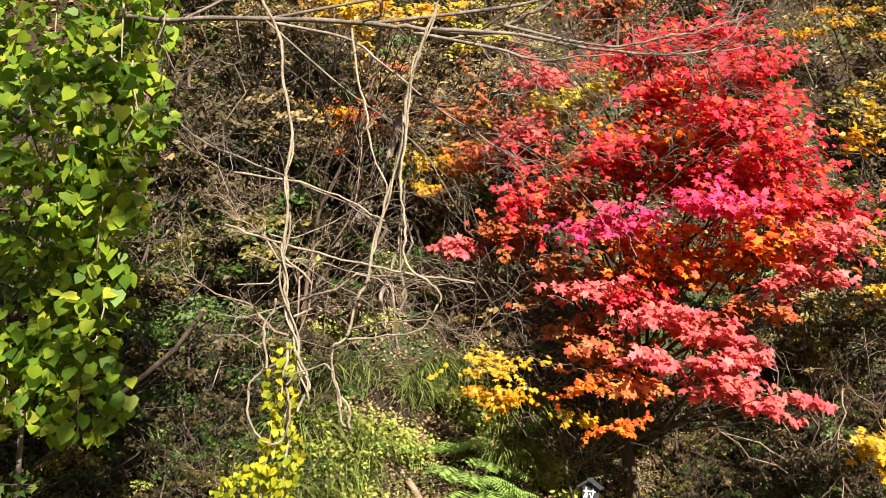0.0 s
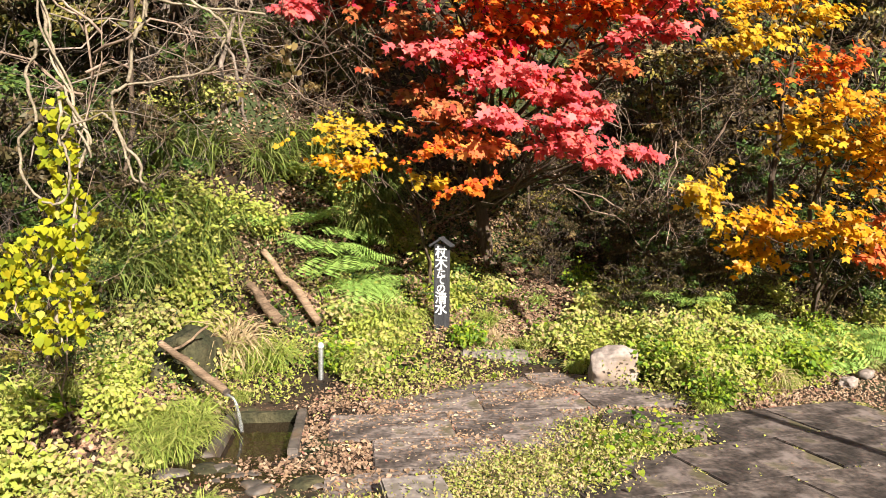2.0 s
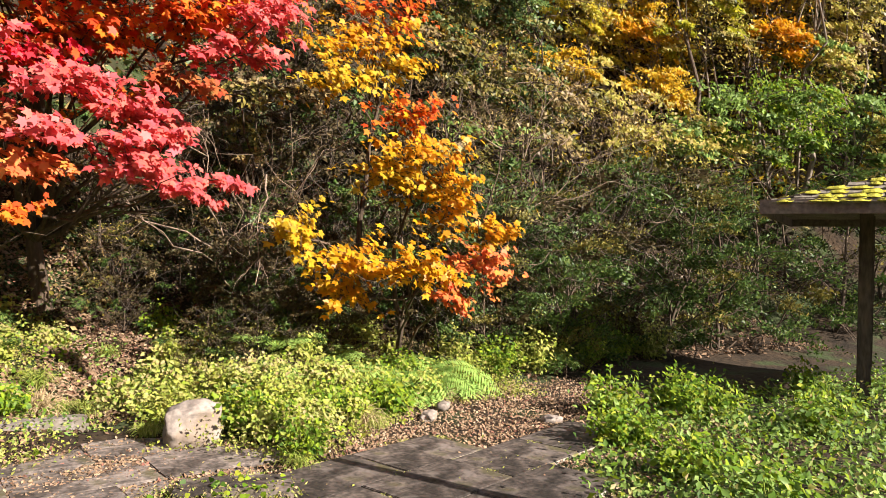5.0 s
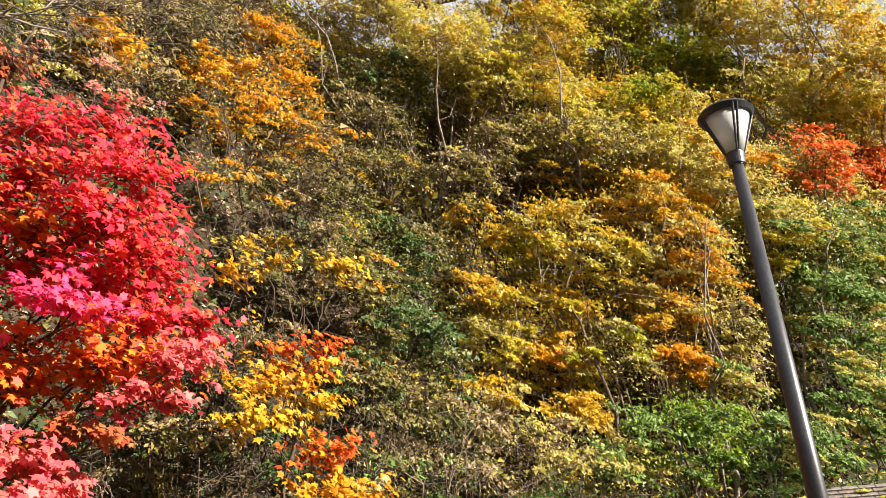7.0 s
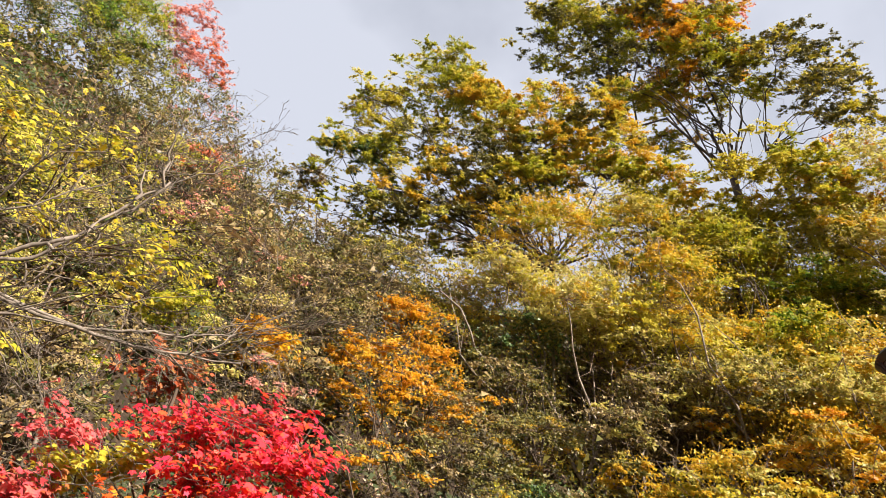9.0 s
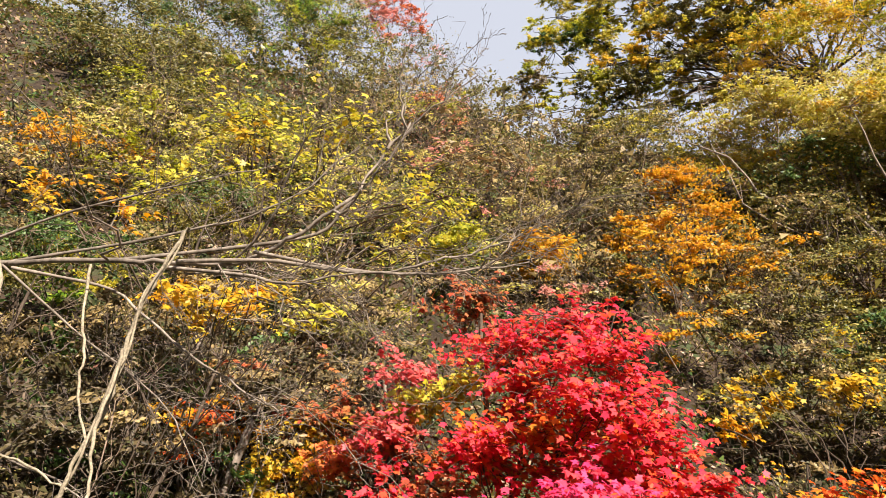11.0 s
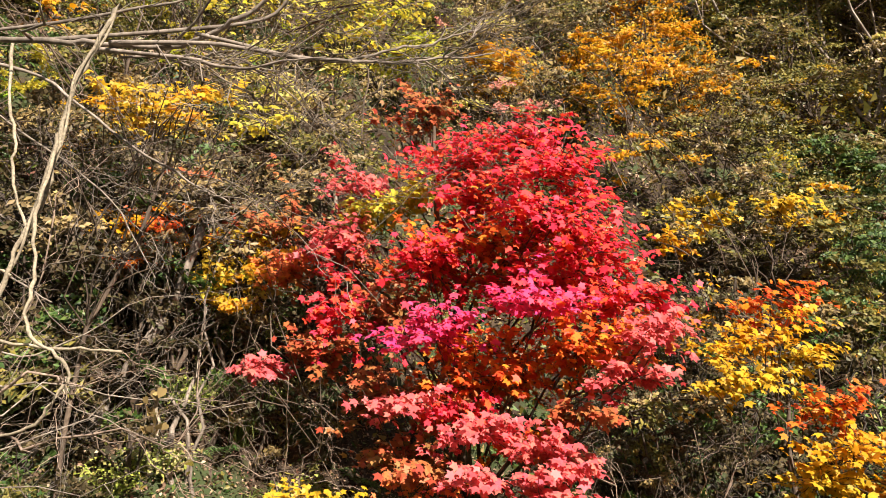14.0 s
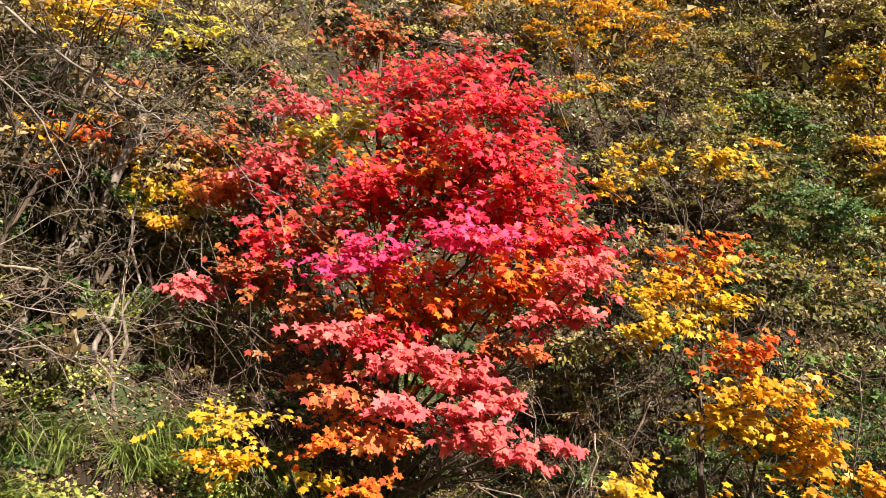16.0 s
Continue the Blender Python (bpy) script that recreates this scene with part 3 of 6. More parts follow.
BOUGH_SPRAYS = (
    (-1.92, 4.8, 5.05, 0.42, 0.13, 'g'), (-2.58, 4.8, 5.39, 0.48, 0.10, 'y'), (-3.34, 4.8, 5.45, 0.40, 0.12, 'y'), (-5.5, 4.8, 7.5, 0.5, 0.2, 'a'), (-4.4, 4.8, 6.9, 0.45, 0.15, 'a'),
    (-1.8, 4.9, 7.4, 0.8, 0.35, 'g'), (-3.2, 4.9, 8.0, 0.8, 0.35, 'g'), (-2.4, 5.0, 6.6, 0.8, 0.25, 'g'), (-1.0, 5.2, 6.5, 0.55, 0.22, 'g'), (-4.0, 5.0, 7.4, 0.6, 0.3, 'g'), (-0.5, 5.4, 7.3, 0.5, 0.25, 'b'),
    (-2.76, 4.9, 5.5, 0.42, 0.12, 'a'), (-3.54, 4.9, 5.65, 0.4, 0.12, 'y'), (-1.41, 5.2, 6.2, 0.4, 0.15, 'g'), (-3.2, 5.0, 7.8, 0.45, 0.18, 'y'), (-4.9, 4.2, 6.7, 0.35, 0.12, 'y'),
)
sprayed_tree("maple_tree", "thin yellow-green maple behind the bare bough", (-4.6, 6.2), (-3.0, 5.2, 8.0),
             BOUGH_SPRAYS, 0.03, STAR, 0.085, 700, BARK)


def wood_tree(name, label, height, spread, low, pals, count, size, seed, bark=None, shape=None, n_spray=16, bare=0, fan=(0.28, 0.5), twig=None):
    """A tree of the slope, built at the origin: trunk with limbs, a layered crown, and bare twigs."""
    global rng
    rng = np.random.default_rng(seed)
    t = thing(name, (0, 0, 0), label, "tree", "trees on the slope")
    lean = rng.normal(0, 0.06 * height, 2)
    top = np.array([lean[0], lean[1] - 0.08 * height, height * 0.93])
    sprays = []
    for i in range(n_spray):
        z = height * (low + (1 - low) * (i + rng.uniform(0, 1)) / n_spray)
        k = (z / height - low) / (1 - low)
        wide = spread * (0.55 + 0.9 * k) * (1.25 - k) ** 0.6
        a, r = i * 2.4 + rng.uniform(-0.5, 0.5), wide * rng.uniform(0.25, 0.9)
        sprays.append((top[0] * k + r * math.cos(a), top[1] * k + r * math.sin(a), z, spread * rng.uniform(*fan)))
    lines = limbs_to((0, 0, -0.3), top, [s[:3] for s in sprays], 0.009 * height + 0.012)
    for _ in range(bare):
        s = sprays[rng.integers(len(sprays))]
        a = np.array(s[:3])
        b = a + rng.normal(0, 1, 3) * (0.7, 0.7, 0.45) * min(spread * 0.5, 1.1)
        main = bent(a, b, 5, 0.2)
        lines.append((main, np.linspace(0.012, 0.004, 5)))
        for _ in range(4):
            c = main[rng.integers(1, 5)]
            lines.append((bent(c, c + rng.normal(0, 0.28, 3), 3, 0.25), np.linspace(0.006, 0.002, 3)))
    by = {}
    for i, (x, y, z, r) in enumerate(sprays):
        v, f, twigs = spray_leaves((x, y, z), r, r * 0.34, count // n_spray, size, shape or CHIP, UPWARD, 0.62)
        lines += twigs[::4]
        by.setdefault(pals[i % len(pals)], []).append((v, f))
    for pal, got in by.items():
        off, vs, fs = 0, [], []
        for v, f in got:
            vs.append(v), fs.append(f + off)
            off += len(v)
        array_part("crown", np.concatenate(vs), np.concatenate(fs), LEAF[pal], t)
    v, f = tubes([l for l in lines if l[1][0] > 0.014], 5)
    array_part("trunk", v, f, bark or BARK, t, smooth=True)
    v, f = tubes([l for l in lines if l[1][0] <= 0.014], 3)
    tagged(array_part("twig_spray", v, f, twig or TWIG, t), kind="stuff")
    return t


def stand(ob, x, y, turn, size=1.0, tall=1.0):
    return Matrix.LocRotScale((x, y, float(ground_z(x, y)) - 0.1), Euler((0, 0, radians(turn))), (size, size, size * tall))


def plant(proto, spots):
    """The first spot takes the built tree itself, the rest take copies."""
    for i, (x, y, turn, size, tall) in enumerate(spots):
        m = stand(proto, x, y, turn, size, tall)
        if i == 0:
            first = m
        else:
            copy_thing(proto, m)
    proto.matrix_basis = first


# kinds of wood on the slope: built once each, then repeated
CLUMPS = (0.19, 0.36)
KINDS = {
    "olive": [wood_tree("slope_tree", "dark olive leafy tree on the slope", 6.0, 2.0, 0.10, "lelbeg", 8500, 0.074, s, n_spray=24, bare=14, fan=CLUMPS) for s in (41,)],
    "bush": [wood_tree("bush", "dense green leafy bush at the foot of the slope", 2.6, 1.4, 0.06, "eeel", 4600, 0.066, s, n_spray=16, bare=4, twig=BARK) for s in (61, 62)],
    # leaves and twigs both coloured dark to stand in for shade
    "dark": [wood_tree("shrub", "dense brown-leaved shrub, leaf colour darkened for shade", 2.6, 1.4, 0.05, "zzze", 3000, 0.092, s, n_spray=18, bare=8, fan=(0.26, 0.45), twig=BARK_DARK) for s in (65,)],
    "thicket": [wood_tree("shrub", "twiggy brown and olive shrub on the slope", 2.4, 1.2, 0.08, "lbeb", 2400, 0.056, s, n_spray=14, bare=8, twig=BARK) for s in (63, 64)],
}
rng = np.random.default_rng(99)
spots = {k: [[] for _ in v] for k, v in KINDS.items()}


def put(kind, x, y, size=1.0, tall=1.0):
    which = spots[kind]
    min(which, key=len).append((x, y, float(rng.uniform(0, 360)), size, tall))


for x, y, s in ((-9.6, 4.2, 0.9), (-7.8, 6.4, 0.8), (-6.6, 8.2, 0.8)):
    put("olive", x, y, s)
for x, y, s in ((4.4, 9.4, 0.8), (5.2, 9.0, 0.9), (6.3, 9.6, 1.0), (7.6, 10.0, 1.0), (5.8, 10.4, 1.1), (8.8, 10.2, 1.1), (10.3, 10.6, 1.2), (4.6, 10.4, 1.0), (12, 11, 1.3),
                (-5.4, 3.2, 0.9), (-6.2, 4.8, 1.0), (-7.4, 2.6, 1.1), (-3.6, 3.9, 0.5), (-4.9, 5.6, 0.8), (-5.0, 2.4, 1.0), (-6.4, 3.4, 1.2), (3.9, 8.9, 0.6), (4.8, 8.7, 0.7), (3.4, 10.0, 0.8), (13.5, 10.4, 1.2), (15.5, 10.6, 1.3), (7.0, 11.2, 1.2), (9.5, 11.6, 1.2)):
    put("bush", x, y, s)
for p in scatter(400, -6.5, 4.2, 6, 13, lambda x, y, d: (d > 3.2) & (d < 6.5))[:10]:
    put("thicket", float(p[0]), float(p[1]), float(rng.uniform(0.45, 1.0)))
# dark-coloured shrubs stand where the thicket lies in deep shade
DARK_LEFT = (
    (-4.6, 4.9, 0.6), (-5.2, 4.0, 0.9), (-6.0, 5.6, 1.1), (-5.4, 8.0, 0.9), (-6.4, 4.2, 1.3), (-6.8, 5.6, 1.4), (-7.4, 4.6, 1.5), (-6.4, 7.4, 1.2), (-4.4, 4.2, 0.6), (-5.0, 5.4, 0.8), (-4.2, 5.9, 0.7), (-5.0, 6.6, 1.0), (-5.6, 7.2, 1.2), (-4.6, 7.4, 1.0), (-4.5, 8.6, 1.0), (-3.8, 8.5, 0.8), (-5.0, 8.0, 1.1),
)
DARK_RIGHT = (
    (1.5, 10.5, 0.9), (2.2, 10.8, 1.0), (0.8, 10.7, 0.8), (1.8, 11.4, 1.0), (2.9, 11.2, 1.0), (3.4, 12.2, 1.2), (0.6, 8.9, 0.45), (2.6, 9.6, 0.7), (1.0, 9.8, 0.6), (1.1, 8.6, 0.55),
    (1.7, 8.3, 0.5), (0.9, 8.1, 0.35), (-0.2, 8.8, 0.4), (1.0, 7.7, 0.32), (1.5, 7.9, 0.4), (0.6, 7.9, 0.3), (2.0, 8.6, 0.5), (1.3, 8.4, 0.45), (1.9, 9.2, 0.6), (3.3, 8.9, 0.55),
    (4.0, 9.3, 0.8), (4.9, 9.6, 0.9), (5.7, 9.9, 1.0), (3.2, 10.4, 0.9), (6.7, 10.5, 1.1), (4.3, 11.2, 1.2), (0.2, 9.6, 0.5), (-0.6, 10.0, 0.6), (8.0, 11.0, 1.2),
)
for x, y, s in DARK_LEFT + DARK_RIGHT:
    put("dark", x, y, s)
for kind, protos in KINDS.items():
    for proto, where in zip(protos, spots[kind]):
        plant(proto, where)

# tall trees against the sky
def joined(got):
    """Several (verts, faces) as one."""
    off, vs, fs = 0, [], []
    for v, f in got:
        vs.append(v), fs.append(f + off)
        off += len(v)
    return np.concatenate(vs), np.concatenate(fs)


def tipped(p, spot):
    """Points of a flat pad of leaves, the pad tipped towards the sunny side."""
    off = p - spot
    return p - np.stack([0 * off[:, 0], 0 * off[:, 0], 0.10 * off[:, 0] - 0.42 * off[:, 1]], 1)


def leaf_pads(centre, span, pals, size, per_pad, pad, by, limbs, twig_r, fill=1.0, shape=CHIP):
    """Flat pads of leaves over one lobe of a crown, thicker towards its sunlit outside, each on its own branchlet."""
    lines = []
    facing = np.array((0.4 - 0.038 * min(max(centre[0], 0.0), 20.0), -0.62, 0.50))     # out over the open valley
    n = int(fill * 5.2 * (span[0] * span[2] + 0.3 * span[0] * span[1]) / pad[1] ** 2) + 3
    for k in range(n):
        way = rng.normal(0, 1, 3) + (0.1, -0.5, 0.25)
        way /= np.linalg.norm(way)
        spot = centre + span * way * rng.uniform(0.25, 1.0) ** 0.45 * (1 + 0.16 * math.sin(5 * way[0] + 4 * way[2] + centre[0]))
        r = rng.uniform(*pad)
        v, f, twigs = spray_leaves(spot, r, r * 0.30, int(per_pad * (r / pad[1]) ** 1.6), size, shape, facing, 0.7)
        v = tipped(v, spot)
        near = limbs[np.argmin(np.linalg.norm(limbs - spot, axis=1))]
        lines.append((bent(near, spot, 5, 0.14), np.linspace(twig_r, 0.008, 5)))
        lines += [(tipped(l[[0, 2]], spot), r2[[0, 2]] * 2.0) for l, r2 in twigs[::6]]
        by.setdefault(pals[int(rng.integers(len(pals)))], []).append((v, f))
    return lines


def spreading_tree(label, foot, fork, lobes, leaf_size, per_pad, bark, seed, girth=0.3, pad=(0.55, 1.05)):
    """A broad tree: a trunk to its fork, a great limb into each lobe of the crown, pads of leaves round the lobes."""
    global rng
    rng = np.random.default_rng(seed)
    t = thing("tall_tree", (foot[0], foot[1], float(ground_z(foot[0], foot[1])) - 0.2), label, "tree", "tall trees")
    fork = np.asarray(fork, float)
    lines = [(bent(np.array(t.location), fork, 9, 0.03), np.linspace(girth, girth * 0.75, 9))]
    by = {}
    for cx, cy, cz, rx, rz, pals in lobes:
        centre, span = np.array((cx, cy, cz)), np.array((rx, rx * 0.8, rz))
        great = []
        for k in range(3):
            tip = centre + span * rng.normal(0, 0.45, 3) + (0, 0, 0.3 * rz)
            limb = bent(fork + rng.normal(0, 0.12, 3), tip, 9, 0.12)
            great.append(limb)
            lines.append((limb, np.linspace(girth * (0.32 if k == 0 else 0.16), girth * 0.06, 9)))
        lines += leaf_pads(centre, span, pals, leaf_size, per_pad, pad, by, np.concatenate([g[3:] for g in great]), girth * 0.06, 1.08)
    for pal, got in by.items():
        array_part("crown", *joined(got), LEAF[pal], t)
    v, f = tree_tubes(lines)
    array_part("trunk", v, f, bark, t, smooth=True)
    return t


spreading_tree("tall spreading tree with olive and yellow-green crown", (10.6, 22.6), (10.5, 23.0, 25.8), (
    (1.5, 25.1, 39.0, 2.6, 3.2, "gug"), (5.6, 24.6, 42.7, 3.4, 3.8, "guu"), (0.5, 25.1, 34.2, 2.6, 2.5, "uge"), (3.7, 24.9, 34.8, 2.9, 2.8, "gul"), (7.6, 24.1, 38.7, 3.1, 4.2, "guy"),
    (6.1, 24.5, 30.9, 3.9, 2.8, "gly"), (1.5, 25.1, 29.7, 2.6, 1.7, "ulg"), (11.1, 22.7, 36.1, 3.3, 4.3, "gyu"), (13.1, 21.7, 31.2, 3.3, 2.4, "yug"), (-1.6, 25.0, 31.1, 1.5, 2.0, "ulb"),
    (8.1, 23.9, 29.4, 2.9, 2.1, "gly"), (3.9, 24.9, 28.3, 3.1, 1.7, "lgu"), (10.4, 23.1, 31.2, 2.7, 2.2, "gyu"), (9.2, 23.6, 33.9, 3.2, 3.1, "gul"), (15.2, 20.4, 29.1, 2.6, 2.3, "gyu"),
    (13.8, 21.3, 34.8, 2.9, 2.8, "gyl")), 0.17, 380, BARK_DARK, 71, 0.26, (0.5, 0.95))
spreading_tree("tall tree with an amber-tinted olive crown and dark limbs", (21.4, 21.2), (21.6, 21.4, 34.0), (
    (16.3, 25.6, 53.7, 4.7, 6.1, "lgu"), (20.1, 22.8, 50.8, 4.9, 6.4, "gul"), (22.4, 20.6, 46.1, 4.2, 5.6, "agual"), (18.7, 23.9, 41.8, 3.9, 3.9, "guy"), (23.3, 19.6, 41.8, 2.3, 3.3, "glu"),
    (22.6, 20.4, 52.4, 4.6, 3.7, "algk")), 0.21, 420, BARK_DARK, 72, 0.26, (0.65, 1.2))
spreading_tree("tall thinning olive tree with open dark limbs", (23.1, 19.8), (23.1, 19.8, 34.4), (
    (25.0, 17.5, 40.1, 3.0, 3.2, "lgl"), (25.6, 16.5, 36.0, 2.5, 2.4, "gll"), (25.5, 16.7, 33.3, 2.0, 1.3, "gl")), 0.18, 260, BARK_DARK, 78, 0.2, (0.5, 0.9))
spreading_tree("green-crowned tree with a slender dark forked trunk", (17.4, 21.1), (18.3, 20.3, 25.0), (
    (20.4, 18.3, 28.4, 3.8, 2.1, "ugg"), (21.7, 16.8, 26.7, 2.3, 1.6, "ugy"), (18.8, 20.0, 27.0, 2.3, 1.8, "ugg")), 0.17, 400, BARK_DARK, 77, 0.15, (0.5, 0.95))
spreading_tree("thin pinkish red tree high on the slope", (-9.2, 23.2), (-9.2, 23.2, 34.5), (
    (-9.9, 22.9, 41.0, 1.8, 3.4, "kkk"), (-8.6, 23.4, 38.0, 1.5, 2.5, "kkc")), 0.16, 240, BARK, 74, 0.12)
# added out of view: this tree only casts shade on the far bank
shade = wood_tree("tall_tree", "unseen leafy tree added behind the viewer to shade the spring's far bank", 9.4, 2.4, 0.15, "ggle", 12000, 0.13, 76, BARK, n_spray=60)
shade.matrix_basis = stand(shade, 2.4, -6.4, 0)
tagged(shade, group="tall trees")
CREST = (
    (6.8, 20.7, 21.5, 2.71, 1.43, "xgx", 1), (9.4, 19.8, 20.0, 2.62, 1.91, "xgx", 1), (15.1, 25.1, 26.7, 3.22, 2.22, "gxx", 1), (15.9, 21.8, 22.8, 2.86, 2.26, "xyx", 0.9),
    (20.7, 20.1, 22.2, 3.39, 1.63, "uvu", 1.1), (17.2, 20.2, 19.6, 2.66, 1.61, "yxg", 0.9), (13.7, 20.7, 19.7, 1.79, 1.14, "ugx", 1), (18.5, 17.5, 17.2, 2.48, 1.61, "yxx", 0.9),
    (16.1, 22.9, 28.7, 3.25, 2.69, "gyx", 1), (22.0, 19.0, 25.5, 3.75, 2.85, "gyx", 1), (23.7, 16.3, 27.7, 1.94, 3.01, "xax", 0.8), (18.3, 20.7, 24.3, 2.68, 2.04, "gyu", 1),
    (9.1, 20.2, 24.7, 2.93, 1.76, "yug", 1.2), (18.6, 22.2, 27.6, 2.92, 1.69, "uyg", 1.2),
)
AMBER = (
    (3.3, 20.1, 18.8, 1.33, 1.02, "aa", 1), (1.6, 15.7, 12.9, 1.37, 1.43, "aay", 1), (3.4, 18.6, 15.2, 1.55, 1.93, "aal", 0.8), (-1.2, 15.4, 13.3, 0.73, 0.82, "ay", 1),
    (0.1, 18.2, 17.5, 2.42, 1.63, "lbb", 0.5), (1.7, 20.0, 20.9, 3.02, 1.23, "lbg", 0.6), (7.9, 20.5, 18.4, 2.30, 1.55, "ell", 0.9), (6.6, 19.8, 15.8, 2.10, 1.38, "llb", 0.7),
    (10.9, 21.7, 18.1, 2.69, 1.48, "blz", 0.5), (12.9, 19.6, 15.8, 2.73, 1.47, "bzl", 0.35), (14.8, 17.8, 14.9, 2.44, 1.43, "lyb", 0.7), (17.2, 17.5, 14.4, 2.29, 1.46, "gya", 0.9),
    (4.3, 17.2, 12.8, 1.57, 1.33, "lab", 0.6),
)
GULLY = (
    (2.8, 14.3, 8.2, 0.80, 0.56, "lyz", 0.8), (2.2, 14.2, 9.6, 1.16, 0.88, "lab", 0.6), (4.0, 14.2, 8.2, 0.93, 0.84, "lzb", 0.8), (4.3, 15.8, 10.7, 1.40, 1.00, "lzb", 0.6),
    (7.4, 19.1, 13.6, 1.97, 1.17, "lyb", 0.6), (11.5, 19.6, 15.5, 1.99, 1.44, "bz", 0.25), (6.6, 16.7, 9.7, 1.31, 1.37, "ele", 1), (6.0, 14.8, 6.9, 1.25, 1.00, "leb", 0.8),
    (4.7, 13.1, 5.1, 0.83, 0.96, "leb", 0.7), (9.7, 18.1, 12.2, 0.96, 0.82, "yl", 0.9), (10.9, 17.3, 10.9, 1.30, 0.98, "ugy", 1.1), (8.9, 16.5, 8.7, 0.75, 1.20, "yl", 0.9),
    (10.5, 15.7, 8.3, 1.82, 0.77, "yyg", 1.1),
)
BANK = (
    (10.5, 15.4, 6.8, 1.44, 0.73, "yya", 1), (7.9, 14.4, 5.6, 0.84, 0.57, "yx", 0.9), (9.0, 15.6, 7.2, 1.25, 0.96, "xg", 0.8), (10.2, 14.2, 5.4, 0.88, 0.45, "yy", 1),
    (15.9, 16.3, 11.9, 2.07, 1.30, "yay", 1), (14.8, 14.6, 9.2, 1.64, 1.32, "xaa", 0.9), (13.1, 15.1, 8.4, 1.04, 1.07, "xyx", 0.8), (13.1, 13.7, 6.6, 0.81, 0.66, "aa", 0.8),
    (11.5, 14.1, 6.7, 1.09, 0.95, "xul", 0.7), (16.4, 16.4, 14.0, 2.61, 1.39, "xgx", 0.9), (15.0, 18.2, 14.7, 2.01, 1.44, "yxa", 0.6), (21.4, 15.5, 14.6, 2.20, 1.29, "xac", 1),
    (25.5, 15.3, 15.8, 1.37, 1.44, "oc", 1), (25.0, 15.8, 17.8, 2.52, 1.50, "xyg", 1),
)
EAST = (
    (15.0, 13.7, 7.6, 1.05, 1.07, "xlb", 0.7), (14.5, 14.0, 6.2, 1.36, 1.03, "xqb", 0.7), (20.1, 14.2, 11.1, 1.96, 1.58, "qlx", 1), (18.7, 13.2, 8.0, 1.77, 1.80, "qxq", 1.1),
    (16.9, 11.9, 5.3, 1.20, 1.39, "qxq", 1.1), (11.9, 12.8, 4.5, 1.89, 1.02, "vqq", 1.2), (8.2, 13.2, 4.2, 1.68, 0.72, "bxl", 0.4), (6.3, 13.1, 4.5, 1.46, 0.86, "bll", 0.4),
    (5.2, 12.6, 3.6, 1.69, 0.51, "blq", 0.5), (14.2, 11.8, 4.3, 1.22, 0.92, "qxq", 0.9), (17.5, 14.4, 11.3, 1.42, 1.28, "xlg", 0.9), (18.0, 14.5, 9.5, 1.21, 1.25, "qxl", 0.9),
    (9.6, 12.9, 3.8, 1.47, 0.67, "xql", 0.8),
)
WEST_TOP = (
    (-12.4, 17.8, 29.9, 3.60, 4.98, "luev", 1.2), (-15.0, 15.7, 28.2, 3.77, 3.99, "lel", 1.1), (-11.0, 19.2, 34.3, 1.99, 3.10, "uvu", 1), (-4.4, 16.8, 21.5, 1.22, 1.09, "kcl", 0.7),
    (-6.7, 21.8, 30.5, 2.48, 3.14, "lkl", 0.4), (-3.1, 18.9, 22.9, 2.04, 2.05, "lll", 0.4), (-6.7, 15.8, 22.1, 2.02, 2.23, "lll", 0.5), (-6.5, 12.7, 16.1, 1.88, 1.42, "llu", 0.8),
    (-8.0, 11.3, 15.3, 1.80, 1.55, "lul", 0.9), (-10.0, 10.4, 15.5, 1.69, 1.98, "lll", 0.8), (-7.1, 9.3, 11.3, 1.81, 0.88, "lul", 0.8), (-3.6, 12.7, 13.0, 1.61, 1.00, "ull", 0.6),
    (-14.0, 11.5, 22.7, 2.58, 2.89, "lle", 0.9), (-11.1, 10.9, 18.7, 2.15, 2.13, "lul", 1), (-9.6, 19.2, 29.9, 2.39, 3.06, "llu", 0.8),
)
WEST_MID = (
    (-2.5, 16.8, 17.3, 2.13, 1.58, "bxl", 0.5), (0.1, 20.7, 21.4, 2.40, 1.69, "bzl", 0.6), (0.7, 16.0, 14.7, 1.55, 1.17, "lzb", 0.7), (-2.7, 12.9, 12.1, 0.85, 0.64, "ug", 0.9),
    (-1.0, 14.7, 12.9, 0.77, 0.69, "ay", 1), (-5.8, 8.6, 7.8, 1.13, 0.66, "yab", 0.6), (0.2, 15.0, 12.2, 1.23, 0.85, "bl", 0.5), (-0.9, 13.4, 10.7, 1.08, 0.74, "bxk", 0.5),
    (-5.3, 10.0, 9.7, 1.41, 0.78, "bxu", 0.5), (-4.5, 8.3, 6.5, 1.17, 0.57, "bzb", 0.5), (-3.3, 9.8, 7.9, 0.81, 0.49, "blb", 0.5), (-3.5, 10.3, 9.5, 1.01, 0.62, "bxu", 0.5),
    (2.7, 21.8, 22.6, 2.03, 1.79, "lbg", 0.6),
)
